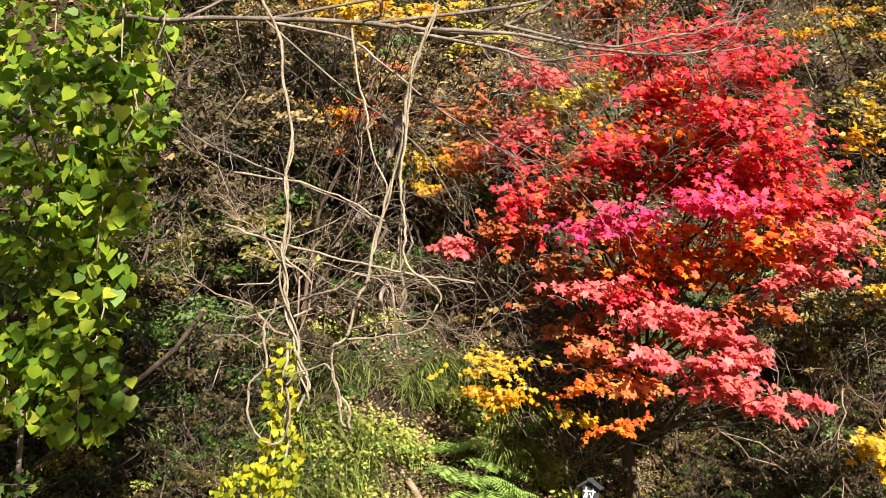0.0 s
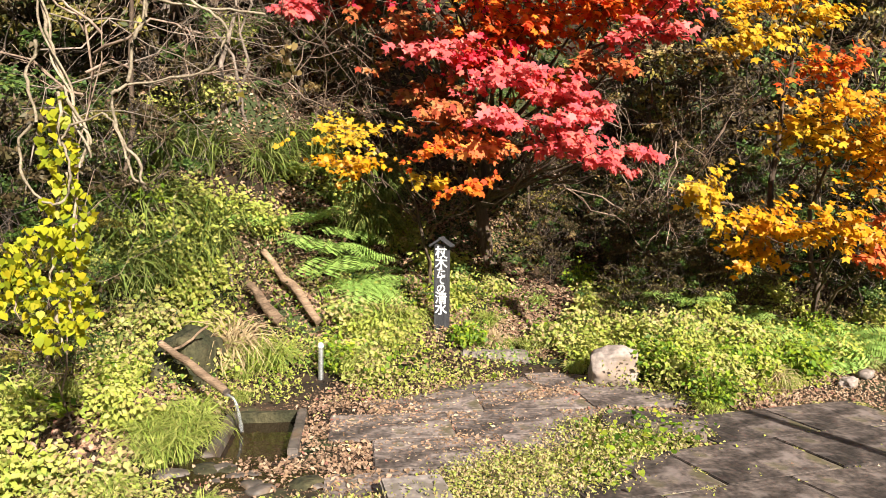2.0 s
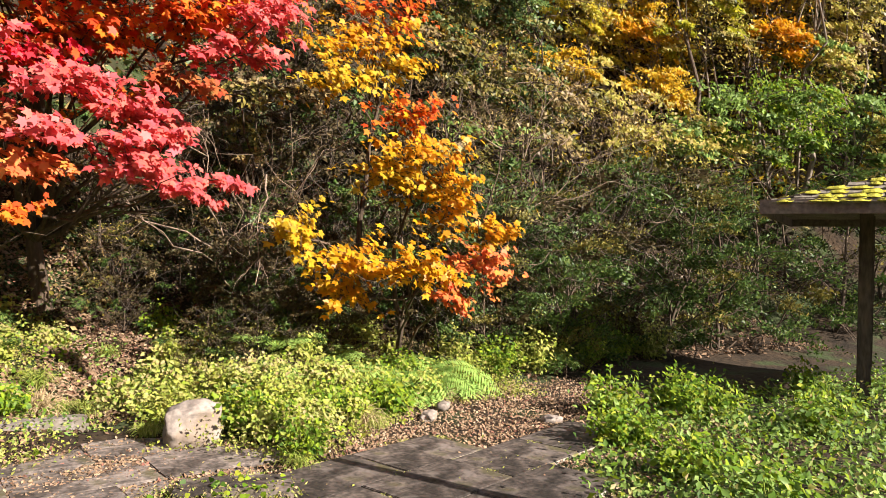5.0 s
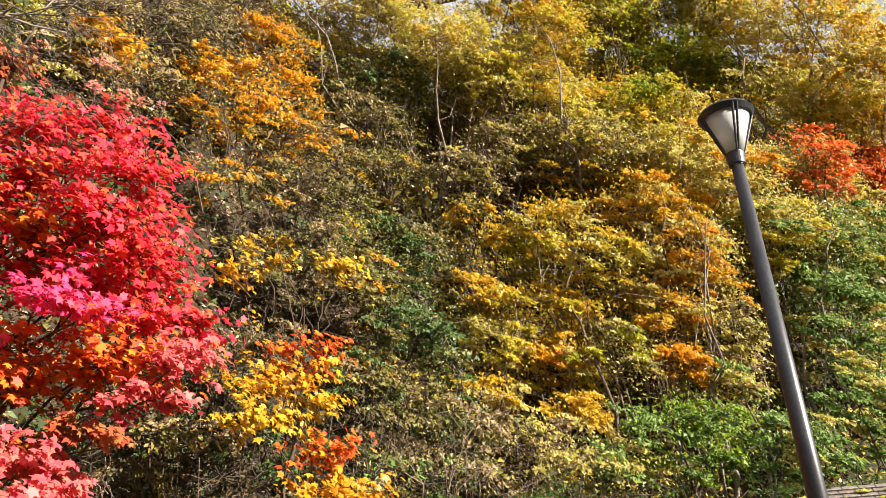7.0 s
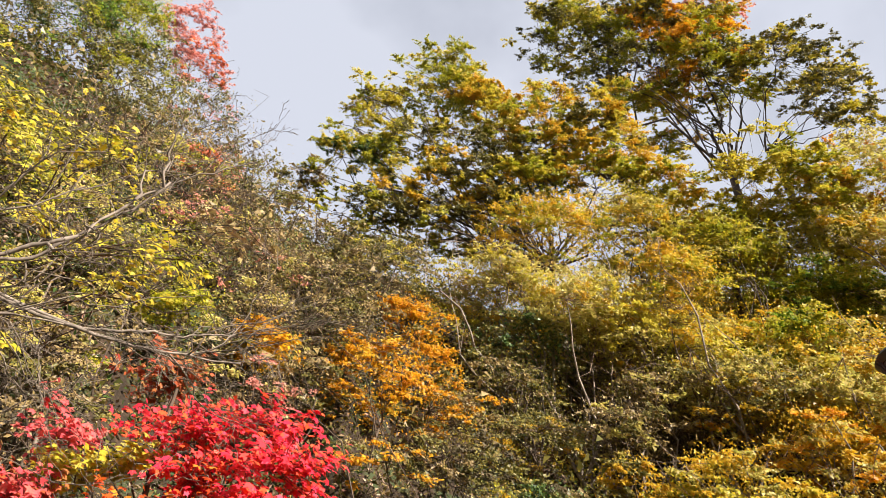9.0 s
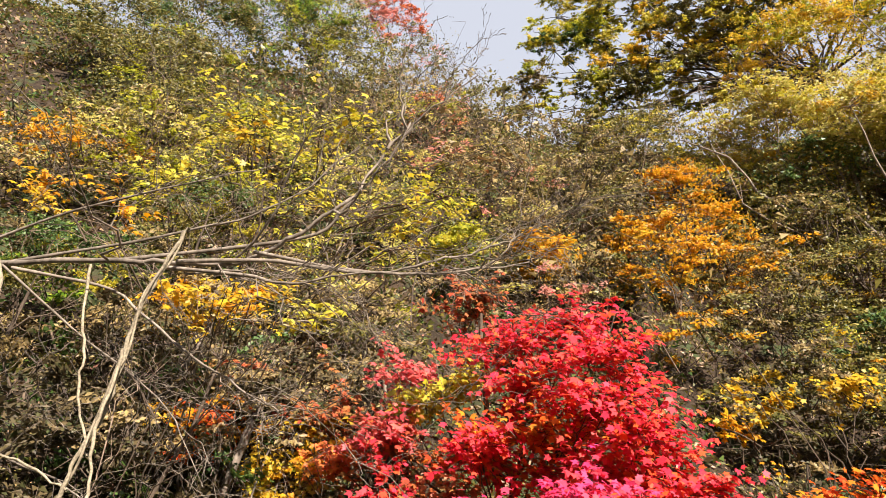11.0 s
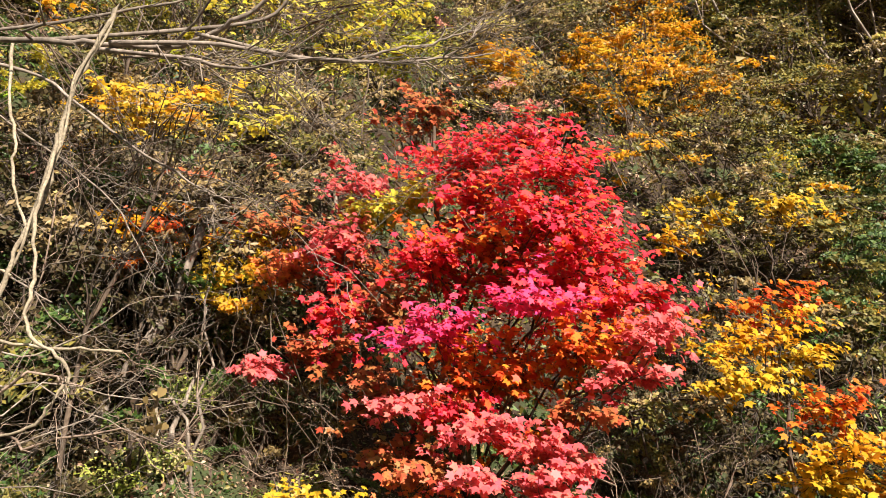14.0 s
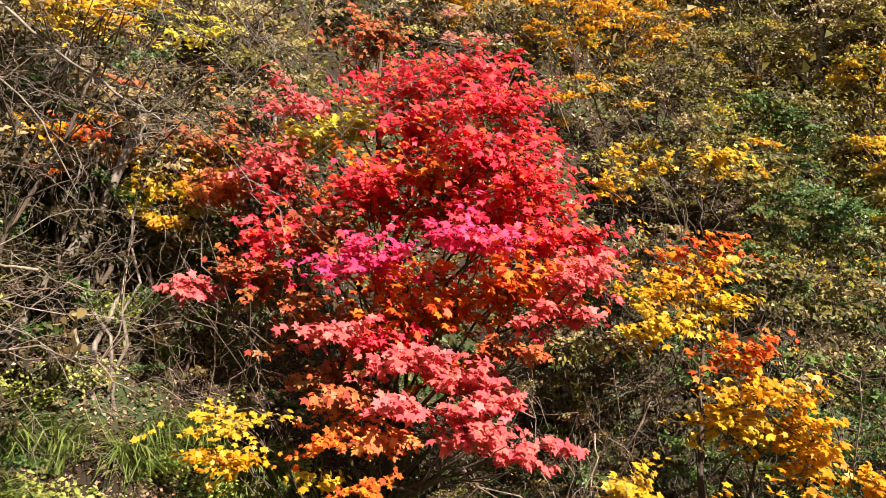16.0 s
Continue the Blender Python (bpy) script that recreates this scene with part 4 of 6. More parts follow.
WEST_LOW = (
    (-5.8, 8.7, 8.4, 0.83, 0.57, "yab", 0.6), (-6.3, 7.8, 7.2, 1.16, 0.72, "zbb", 0.6), (-4.4, 7.9, 6.2, 0.68, 0.54, "bzd", 0.6), (-4.7, 7.6, 5.6, 0.65, 0.51, "oab", 0.6),
    (-3.8, 8.0, 5.5, 0.64, 0.50, "bay", 0.6), (-3.8, 7.9, 5.0, 0.47, 0.32, "ygx", 0.8), (-5.6, 6.9, 5.3, 1.21, 0.84, "zbz", 0.6), (-5.3, 6.5, 3.8, 0.95, 0.74, "zel", 0.8),
    (-3.3, 9.2, 6.8, 0.82, 0.59, "bzb", 0.5), (-4.2, 10.1, 8.8, 0.98, 0.71, "bxl", 0.5),
)
WEST_EDGE = (
    (-10.7, 8.8, 13.1, 1.82, 1.38, "bax", 0.6), (-9.0, 9.3, 13.5, 1.78, 1.38, "xub", 0.6), (-7.1, 10.7, 13.7, 1.91, 1.38, "uxb", 0.6), (-4.8, 11.9, 13.1, 1.73, 1.34, "xbu", 0.5),
    (-3.0, 15.9, 17.1, 2.23, 1.76, "bxk", 0.4), (-1.4, 15.2, 13.9, 1.46, 1.29, "bxl", 0.5), (-8.0, 7.3, 8.7, 1.09, 0.71, "ezv", 0.9), (-7.1, 8.4, 9.4, 0.91, 0.75, "bzl", 0.6),
    (-5.2, 14.8, 18.5, 2.51, 1.64, "bux", 0.5),
)
UNDER = (
    (2.8, 14.1, 7.4, 1.14, 1.05, "zlb", 0.7), (3.1, 12.3, 4.1, 1.05, 0.64, "zle", 0.8), (5.1, 15.1, 8.0, 1.41, 1.17, "lza", 0.8), (6.0, 13.8, 6.0, 1.28, 1.57, "ele", 0.9),
    (7.3, 17.2, 10.0, 1.69, 1.24, "lzb", 0.8), (6.1, 13.4, 4.3, 1.10, 1.11, "lez", 0.8), (1.3, 9.8, 3.4, 0.65, 0.41, "zbl", 0.7), (2.4, 12.1, 5.1, 0.84, 0.75, "zla", 0.7),
    (4.9, 13.7, 5.7, 0.87, 0.76, "lza", 0.7),
)
EAST_HIGH = (
    (18.6, 21.4, 25.7, 3.41, 2.49, "yug", 1.1), (21.0, 19.3, 24.7, 3.06, 2.09, "gux", 1.1), (23.7, 17.5, 23.4, 3.36, 2.73, "xgy", 1.1), (25.2, 15.5, 22.3, 3.30, 2.66, "xya", 1.1),
    (25.2, 14.0, 19.1, 2.52, 2.73, "yxg", 1.1), (22.4, 19.1, 21.4, 2.95, 1.95, "uvu", 1.2), (23.2, 16.5, 18.9, 2.76, 1.80, "xyg", 1.1), (23.0, 14.5, 12.3, 1.45, 2.00, "xgq", 1.1),
    (17.0, 18.9, 17.6, 2.50, 1.63, "gyx", 1), (13.0, 19.4, 18.2, 2.62, 1.59, "gxy", 1), (9.8, 19.1, 19.4, 2.32, 1.59, "xyg", 1), (7.4, 21.9, 22.2, 2.59, 1.80, "ygx", 1),
    (13.1, 18.3, 20.9, 2.23, 1.71, "yug", 1), (20.1, 14.7, 11.7, 2.00, 1.39, "xqg", 1), (19.6, 15.7, 14.3, 1.86, 1.48, "xya", 1),
)
EAST_FILL = (
    (13.2, 20.4, 19.8, 2.27, 1.56, "xgb", 0.9), (14.4, 17.9, 15.9, 2.02, 1.47, "xgl", 0.9), (17.2, 17.7, 18.0, 1.97, 1.35, "uvg", 1), (16.7, 15.8, 14.9, 1.76, 1.18, "xgy", 1),
    (17.0, 14.4, 13.0, 1.65, 1.32, "xya", 0.9), (14.2, 15.4, 12.2, 1.75, 1.03, "yax", 1), (11.1, 15.8, 11.2, 1.43, 0.85, "yxg", 0.9), (14.2, 13.7, 9.9, 1.41, 1.10, "xay", 0.9),
    (11.6, 14.3, 9.5, 1.32, 0.86, "gxy", 0.9), (12.1, 19.0, 16.1, 1.78, 1.22, "xbl", 0.7), (10.3, 20.7, 19.0, 1.92, 1.48, "xbg", 0.7), (20.5, 14.0, 14.3, 1.62, 1.23, "ocx", 0.8),
    (17.5, 13.6, 11.1, 1.59, 1.25, "xgq", 1), (13.2, 14.1, 8.1, 1.18, 0.86, "yax", 0.8), (9.6, 18.3, 13.9, 1.60, 1.08, "blx", 0.6),
    (16.9, 19.4, 24.2, 2.57, 1.98, "ugx", 1), (13.4, 20.4, 26.4, 2.61, 2.08, "gyx", 1),
)
WOOD_LOOK = {
    "a": "slender tree with amber and golden autumn leaves", "y": "thin-stemmed tree with yellow autumn leaves", "g": "tree with yellow-green leaves on the slope",
    "q": "green leafy tree beside the shelter",
    "x": "pale yellow-green tree on the sunlit slope", "u": "leafy tree with fresh yellow-green leaves", "l": "dark olive leafy tree on the slope", "e": "dark green leafy tree on the slope",
    "b": "nearly bare brown tree with dry leaves", "z": "brown tree in the thicket, leaves coloured dark for shade", "v": "bright green broad-leaved tree", "k": "thin pinkish red tree on the slope",
    "o": "small orange autumn tree among the yellow ones",
}


def slope_crown(x, y, z, r, h, pals, leafy, seed):
    """One tree of the steep wood: thin stems from the slope, an open crown of leaf pads round (x, y, z), bare twigs between them."""
    global rng
    rng = np.random.default_rng(seed)
    fx, fy = x + rng.uniform(-0.3, 0.3) * r, y + rng.uniform(-0.2, 0.3)
    t = thing("slope_tree", (fx, fy, float(ground_z(fx, fy)) - 0.15), WOOD_LOOK[pals[0]], "tree", "trees on the slope")
    root, centre, span = np.array(t.location), np.array((x, y, z)), np.array((r, r * 0.8, h))
    tall = z - root[2]
    girth = 0.016 + 0.008 * tall
    lines, limbs, by = [], [], {}
    for k in range(3 + int(r > 1.2)):
        tip = centre + span * rng.normal(0, 0.5, 3) + (0, 0, 0.35 * h)
        stem = bent(root + rng.normal(0, 0.12, 3) * (1, 1, 0), tip, 9, 0.11)
        limbs.append(stem[4:])
        lines.append((stem, np.linspace(girth * (1 if k == 0 else 0.6), 0.012, 9)))
    limbs = np.concatenate(limbs)
    far = math.hypot(x, y)
    size = 0.056 + 0.0040 * far
    lines += leaf_pads(centre, span, pals, size, int(45 + 135 * leafy), (0.24 + 0.13 * r, 0.36 + 0.22 * r), by, limbs, 0.012, 0.56 + 0.56 * leafy, FOLD if far < 11 else CHIP)
    loose = int(leafy * 620 * (r * h + 0.5 * r * r) ** 0.8)
    way = rng.normal(0, 1, (loose, 3)) + (0.35, -0.5, 0.3)
    way *= (rng.uniform(0.2, 1.1, loose) ** 0.4 / np.linalg.norm(way, axis=1))[:, None]
    at = centre + span * way * (1 + 0.2 * np.sin(6 * way[:, :1] + 5 * way[:, 2:] + x))
    single = leaves(FOLD if far < 11 else CHIP, at, size * rng.uniform(0.45, 1.0, loose), (0.4, -0.6, 0.5), 0.75)
    by.setdefault(pals[0], []).append(single)
    for k in range(int((1.35 - leafy) * 13 * r)):
        a = limbs[int(rng.integers(len(limbs)))]
        b = centre + span * rng.normal(0, 0.62, 3)
        main = bent(a, b, 5, 0.16)
        lines.append((main, np.linspace(0.013, 0.005, 5)))
        for _ in range(6):
            c = main[int(rng.integers(1, 5))]
            lines.append((np.stack([c, c + rng.normal(0, 0.34, 3) * (1, 1, 0.55)]), np.array([0.009, 0.003])))
    for pal, got in by.items():
        array_part("crown", *joined(got), LEAF[pal], t)
    pale = pals[0] in "xy"
    v, f = tubes([l for l in lines if l[1][0] > 0.014], 5)
    array_part("trunk", v, f, BARK_PALE if pale else BARK, t, smooth=True)
    v, f = tubes([l for l in lines if l[1][0] <= 0.014], 3)
    tagged(array_part("twig_spray", v, f, TWIG if pale else BARK, t), kind="stuff")


seed = 200
for wood in (CREST, AMBER, GULLY, BANK, EAST, WEST_TOP, WEST_MID, WEST_LOW, WEST_EDGE, UNDER, EAST_HIGH, EAST_FILL):
    for spec in wood:
        seed += 1
        slope_crown(*spec, seed)
rng = np.random.default_rng(5)

# woods that go on up the hill behind
def far_woods(label, pal, n):
    p = scatter(n, -34, 52, 14, 62, lambda x, y, d: (d > 9.5) & (d < 44) & (np.abs(x - 0.5) < 0.9 * y))
    at = np.repeat(p, 70, 0)
    at = at + rng.normal(0, 1, at.shape) * (1.0, 1.0, 0.8) + (0, 0, 1.2)
    v, f = leaves(CHIP, at, 0.30 * rng.uniform(0.5, 1.3, len(at)), UPWARD, 0.7)
    stuff("far_woods", v, f, LEAF[pal], label, "woods")


far_woods("far woods of brown and tan autumn crowns", "b", 560)
far_woods("far woods of olive crowns higher on the hill", "l", 300)

# ---- paving, trough and spring ----
pavement = thing("pavement", (0, 0, 0), "dark worn paving slabs with leaves and moss in the joints", "pavement", kind="structure")
ang = radians(31)
ca, sn = math.cos(ang), math.sin(ang)
slab_meshes = []
for i in range(4):
    bm = box((0.888, 0.588, 0.08), bevel=0.005)
    for v in bm.verts:
        v.co += noise.noise_vector(v.co * 3 + Vector((i * 7, 0, 0))) * 0.006
    me = bpy.data.meshes.new("slab")
    bm.to_mesh(me)
    bm.free()
    me.materials.append(PAVING)
    slab_meshes.append(me)


def on_dark_paving(x, y):
    edge = np.interp(y, [-2, 2.4, 3.3, 3.8, 4.6, 5.2, 5.5, 7.0], [-0.9, -0.5, -0.2, 0.25, 0.85, 1.35, 1.55, 2.6])
    right = np.interp(y, [-2, 4.0, 6.5], [2.95, 2.95, 4.3])
    return (x > edge - 0.3) & (x < right) & (y < 5.9)


rs = np.random.default_rng(3)
slab_centres = []
bed_mesh = bpy.data.meshes.new("joint_bed")
bm = box((0.9, 0.6, 0.08))
bm.to_mesh(bed_mesh)
bm.free()
bed_mesh.materials.append(MORTAR)
for i in range(-9, 10):
    for j in range(-6, 14):
        u, v = i * 0.9 + 0.45 * (j % 2) + 0.23, j * 0.6 + 0.12
        x, y = u * ca - v * sn, u * sn + v * ca
        if y < -1.5 or not on_dark_paving(x, y):
            continue
        ob = new("slab", slab_meshes[int(rs.integers(4))])
        ob.matrix_world = pose(x, y, -0.035 + rs.normal(0, 0.003), rs.normal(0, 0.3), rs.normal(0, 0.3), 31 + rs.normal(0, 0.4))
        ob.parent = pavement
        bed = new("joint_bed", bed_mesh)
        bed.matrix_world = pose(x, y, -0.047, 0, 0, 31)
        bed.parent = pavement
        slab_centres.append((x, y))

yard = thing("yard_paving", (0, 0, 0), "pale wet stone paving beside the spring, strewn with fallen leaves", "pavement", kind="structure")
me = bpy.data.meshes.new("paving_stone")
bm = box((0.895, 0.595, 0.08), bevel=0.008, rough=0.006)
bm.to_mesh(me)
bm.free()
me.materials.append(YARD)
for i in range(0, 5):
    for j in range(-2, 6):
        u, v = 0.97 + i * 0.9 + 0.3 * (j % 2), -0.9 + j * 0.6
        x, y = -1.98 + u * math.cos(radians(19)) - v * math.sin(radians(19)), 4.0 + u * math.sin(radians(19)) + v * math.cos(radians(19))
        foot = float(np.interp(x, FOOT_X, FOOT_Y))
        if y > foot + 0.25 or on_dark_paving(x, y) or (x > 0.0 and y < 4.4) or y < 3.3 or i > 2:
            continue
        ob = new("paving_stone", me)
        ob.matrix_world = pose(x, y, -0.05 + rs.normal(0, 0.006), rs.normal(0, 0.8), rs.normal(0, 0.8), 19 + rs.normal(0, 1))
        ob.parent = yard

trough = thing("water_trough", BASIN.translation, "stone-edged spring trough full of dark water", "trough")
turn = (0, 0, 19)
for name, size, at, mat in (("side_wall", (0.07, 0.94, 0.30), (0.265, 0.0, -0.135), WET_STONE), ("end_wall", (0.60, 0.07, 0.28), (0.0, 0.50, -0.15), MOSS_DARK),
                            ("end_wall", (0.60, 0.08, 0.22), (0.0, -0.51, -0.2), WET_STONE), ("side_wall", (0.08, 0.94, 0.30), (-0.27, 0.0, -0.16), WET_STONE)):
    o = part(name, box(size, at, bevel=0.015, rough=0.008, cuts=3), mat, trough)
trough.rotation_euler = (0, 0, radians(19))
water_sheet = part("water", box((0.46, 0.93, 0.02), (0, 0.0, -0.10)), WATER, trough, "dark clear spring water")

flat_slab = thing("stone_slab", (-0.53, 3.04, 0.02), "pale flat concrete slab lying at the paving's edge", "slab")
part("slab_body", box((0.36, 0.95, 0.10), bevel=0.012, rough=0.006, cuts=2), CONCRETE, flat_slab)
flat_slab.rotation_euler = (0, 0, radians(24))

bridge = thing("culvert_slab", (0.72, 4.92, 0.03), "dark concrete slab over a small drain opening", "slab")
part("slab_body", box((0.72, 0.32, 0.10), bevel=0.012, rough=0.008, cuts=2), PAVING, bridge)
# no hole is cut: a solid dark block paints the shaded drain mouth
part("drain_opening", box((0.4, 0.10, 0.10), (-0.05, -0.2, -0.045), bevel=0.01), BARK_DARK, bridge, "dark block standing in for the drain mouth's shade")
bridge.rotation_euler = (0, 0, radians(-6))

curb = thing("curb_stone", (-0.69, 6.75, 0.06), "mossy concrete curb stone below the sign", "curb")
part("curb_body", box((0.68, 0.16, 0.16), bevel=0.015, rough=0.012, cuts=3), CONCRETE, curb)
curb.rotation_euler = (0, 0, radians(14))


def boulder(name, at, size, label, material, seed, category="rock"):
    bm = bmesh.new()
    bmesh.ops.create_icosphere(bm, subdivisions=4 if size[0] > 0.15 else 2, radius=1)
    for v in bm.verts:
        p = v.co.copy()
        q = Vector([max(-0.72, min(0.72, c)) for c in p]) / 0.72
        v.co = q * 0.50 + p * 0.30 + noise.noise_vector(p * 1.4 + Vector((seed, 0, 0))) * 0.22 + noise.noise_vector(p * 4 + Vector((seed, 3, 0))) * 0.09 + noise.noise_vector(p * 11 + Vector((0, seed, 0))) * 0.025
        v.co = Vector((v.co.x * size[0], v.co.y * size[1], v.co.z * size[2]))
    ob = part(name, bm, material, None, smooth=True)
    ob.location = at
    ob.rotation_euler = (0, 0, seed)
    return tagged(ob, label, category)


boulder("rock", (0.46, 6.32, 0.12), (0.26, 0.2, 0.23), "pale pinkish boulder at the edge of the path", ROCK, 0.2)
boulder("rock", (0.62, 5.15, 0.0), (0.10, 0.08, 0.08), "small dark stone among weeds", WET_STONE, 2.0)
boulder("rock", (2.6, 6.8, 0.0), (0.16, 0.08, 0.05), "flat pale stone among fallen leaves", ROCK, 1.1)
boulder("rock", (2.85, 7.1, 0.02), (0.13, 0.07, 0.05), "flat pale stone among fallen leaves", ROCK, 4.1)
boulder("rock", (3.7, 6.4, 0.0), (0.13, 0.08, 0.05), "small pale stone on the leaf-strewn ground", ROCK, 3.1)
rs = np.random.default_rng(17)
for k in range(12):
    r = float(rs.uniform(0.04, 0.10))
    boulder("rock", (float(rs.uniform(-2.2, -1.15)), float(rs.uniform(3.3, 3.68)), -0.03), (r * 1.5, r, r * 0.42), "wet dark stone in the runnel below the trough", WET_STONE if k % 3 else MOSS_DARK, float(rs.uniform(0, 6)))
boulder("rock", (-3.05, 5.05, 0.15), (0.42, 0.3, 0.45), "dark mossy rock face behind the spout", MOSS_DARK, 1.7)
boulder("rock", (-3.7, 6.3, 0.55), (0.4, 0.3, 0.4), "dark mossy rock in the bank", MOSS_DARK, 2.6)


def log(name, a, b, r, material, label, hollow=False, category="log"):
    t = thing(name, a, label, category)
    line = bent(a, b, 9, 0.05)
    rad = r * (1 + rng.normal(0, 0.09, 9)) * np.linspace(1.08, 0.82, 9)
    v, f = tubes([(line, rad)], 10)
    array_part("log_body", v, f, material, t, smooth=True)
    way = (np.array(b) - np.array(a)) / np.linalg.norm(np.array(b) - np.array(a))
    for end, sgn in ((line[0], -1), (line[-1], 1)):
        bm = cone(rad[0 if sgn < 0 else -1] * 0.97, rad[0 if sgn < 0 else -1] * 0.9, 0.02, sides=10)
        # a hollow log is closed by a dark cap, coloured like its shaded inside
        o = part("cut_end", bm, BARK_DARK if hollow else LOG_WOOD, t)
        o.matrix_basis = Matrix.Translation(Vector(end + way * 0.002 * sgn) - Vector(a)) @ Vector(way).to_track_quat("Z", "Y").to_matrix().to_4x4()
    return t


runnel = thing("puddle", (-1.7, 3.5, -0.02), "shallow dark water running off below the trough", "puddle")
bm = bmesh.new()
bmesh.ops.create_circle(bm, cap_ends=True, segments=48, radius=1)
for v in bm.verts:
    a = math.atan2(v.co.y, v.co.x)
    v.co = Vector((v.co.x * 0.62, v.co.y * 0.2, 0)) * (1 + 0.18 * math.sin(3 * a + 1) + 0.1 * math.sin(7 * a))
bmesh.ops.solidify(bm, geom=bm.faces[:], thickness=0.015)
part("water", bm, WATER, runnel)
spout = log("water_spout", (-2.37, 4.4, 0.21), (-3.05, 4.62, 0.50), 0.031, LOG_WOOD, "hollow log spout pouring spring water into the trough", True, "spout")
v, f = tubes([(smooth_line([(-2.36, 4.4, 0.19), (-2.30, 4.39, 0.16), (-2.26, 4.385, 0.05), (-2.235, 4.38, -0.075)], 6), np.linspace(0.010, 0.016, 19) * (1 + 0.2 * np.sin(np.arange(19) * 1.7)))], 8)
array_part("water_stream", v, f, STREAM, spout, "thin falling stream of water", smooth=True)
log("fallen_log", (-2.49, 6.52, 0.40), (-3.25, 6.85, 1.08), 0.046, LOG_WOOD, "weathered brown log leaning on the bank")
log("fallen_log", (-2.74, 6.17, 0.44), (-3.14, 6.3, 0.78), 0.052, LOG_WOOD, "short broken log on the bank")
log("fallen_branch", (-3.28, 6.2, 0.78), (-3.4, 6.27, 1.05), 0.016, BARK_PALE, "pale broken stick standing among the herbs", category="branch")
log("fallen_branch", (-3.02, 4.64, 0.42), (-2.74, 4.78, 0.62), 0.012, LOG_WOOD, "broken dry branch behind the spout", category="branch")

tap = thing("standpipe", (-2.1, 5.6, 0.0), "short grey metal standpipe with a round cap", "standpipe")
part("pipe", cone(0.024, 0.024, 0.33, (0, 0, 0.165), sides=14), STEEL, tap, smooth=False)
part("cap", cone(0.029, 0.022, 0.045, (0, 0, 0.345), sides=14, bevel=0.006), WHITE_PAINT, tap, "pale round cap")

# ---- the wooden name post ----
post = thing("sign_post", (-1.31, 7.07, 0.0), "dark wooden name post with white brush lettering and small roof", "sign")
part("board", box((0.165, 0.05, 0.98), (0, 0, 0.70), bevel=0.006), SIGN_WOOD, post)
part("foot", box((0.07, 0.05, 0.42), (-0.02, 0.012, 0.08), bevel=0.006), BARK, post, "weathered grey foot")
for s in (-1, 1):
    part("roof_board", box((0.15, 0.13, 0.022), (s * 0.062, -0.01, 1.205), (0, s * 33, 0), bevel=0.004), SIGN_WOOD, post)
part("ridge", cone(0.016, 0.016, 0.14, (0, -0.01, 1.25), (90, 0, 0), 8), SIGN_WOOD, post)
for i, ch in enumerate("杖木たての清水"):
    td = bpy.data.curves.new("letter", "FONT")
    big_ch = i in (0, 1, 5, 6)
    td.body, td.size, td.extrude, td.align_x, td.align_y = ch, 0.14 if big_ch else 0.105, 0.002, "CENTER", "CENTER"
    td.offset = 0.002
    tmp = bpy.data.objects.new("letter", td)
    scene.collection.objects.link(tmp)
    me = bpy.data.meshes.new_from_object(tmp.evaluated_get(bpy.context.evaluated_depsgraph_get()))
    bpy.data.objects.remove(tmp)
    me.materials.clear()
    me.materials.append(WHITE_PAINT)
    o = new("letter", me)
    o.matrix_basis = pose(0.0, -0.0285, 1.09 - (0.0, 0.11, 0.205, 0.29, 0.38, 0.485, 0.60)[i], 90, 0, 0)
    child(o, post)
post.rotation_euler = (0, 0, radians(-6))

# ---- the lamp post ----
lamp = thing("street_lamp", (3.74, 2.83, -0.08), "dark painted park lamp post with a tapered glass lantern", "lamp")
part("pole", cone(0.062, 0.036, 4.08, (0, 0, 2.02), sides=24), LAMP_PAINT, lamp, smooth=True)
part("collar", cone(0.05, 0.058, 0.09, (0, 0, 4.07), sides=24, bevel=0.008), LAMP_PAINT, lamp)
part("glass", cone(0.055, 0.145, 0.27, (0, 0, 4.255), sides=24), LAMP_GLASS, lamp, "frosted glass lantern", smooth=True)
part("cap", cone(0.168, 0.150, 0.036, (0, 0, 4.408), sides=32, bevel=0.012), LAMP_PAINT, lamp)
part("rim", cone(0.150, 0.170, 0.03, (0, 0, 4.38), sides=32), LAMP_PAINT, lamp)
for i in range(8):
    a = radians(45 + 90 * (i // 2) + 20 + (5 if i % 2 else -5))
    v, f = tubes([(np.array([(0.058 * math.cos(a), 0.058 * math.sin(a), 4.11), (0.16 * math.cos(a), 0.16 * math.sin(a), 4.39)]), np.array([0.007, 0.008]))], 6)
    array_part("bar", v + np.array((3.74, 2.83, -0.08)), f, LAMP_PAINT, lamp)

# ---- the open shelter with a mossy roof ----
shelter = thing("shelter", (8.78, 6.16, 0.0), "open wooden shelter with a mossy shingled hip roof", "shelter")
hx, hy, eave, apex = 1.95, 1.5, 2.18, 2.66
for x in (-0.95, 0.95):
    for y in (-0.75, 0.75):
        part("post", box((0.14, 0.14, 2.36), (x, y, 1.05), bevel=0.01), BARK_DARK, shelter)
for sx, sy, at in ((2 * hx + 0.04, 0.05, (0, -hy, eave - 0.02)), (2 * hx + 0.04, 0.05, (0, hy, eave - 0.02)), (0.05, 2 * hy - 0.06, (-hx, 0, eave - 0.02)), (0.05, 2 * hy - 0.06, (hx, 0, eave - 0.02))):
    part("fascia", box((sx, sy, 0.16), at, bevel=0.006), ROOF_EDGE, shelter)
bm = bmesh.new()
lo = [bm.verts.new(p) for p in ((-hx, -hy, eave), (hx, -hy, eave), (hx, hy, eave), (-hx, hy, eave))]
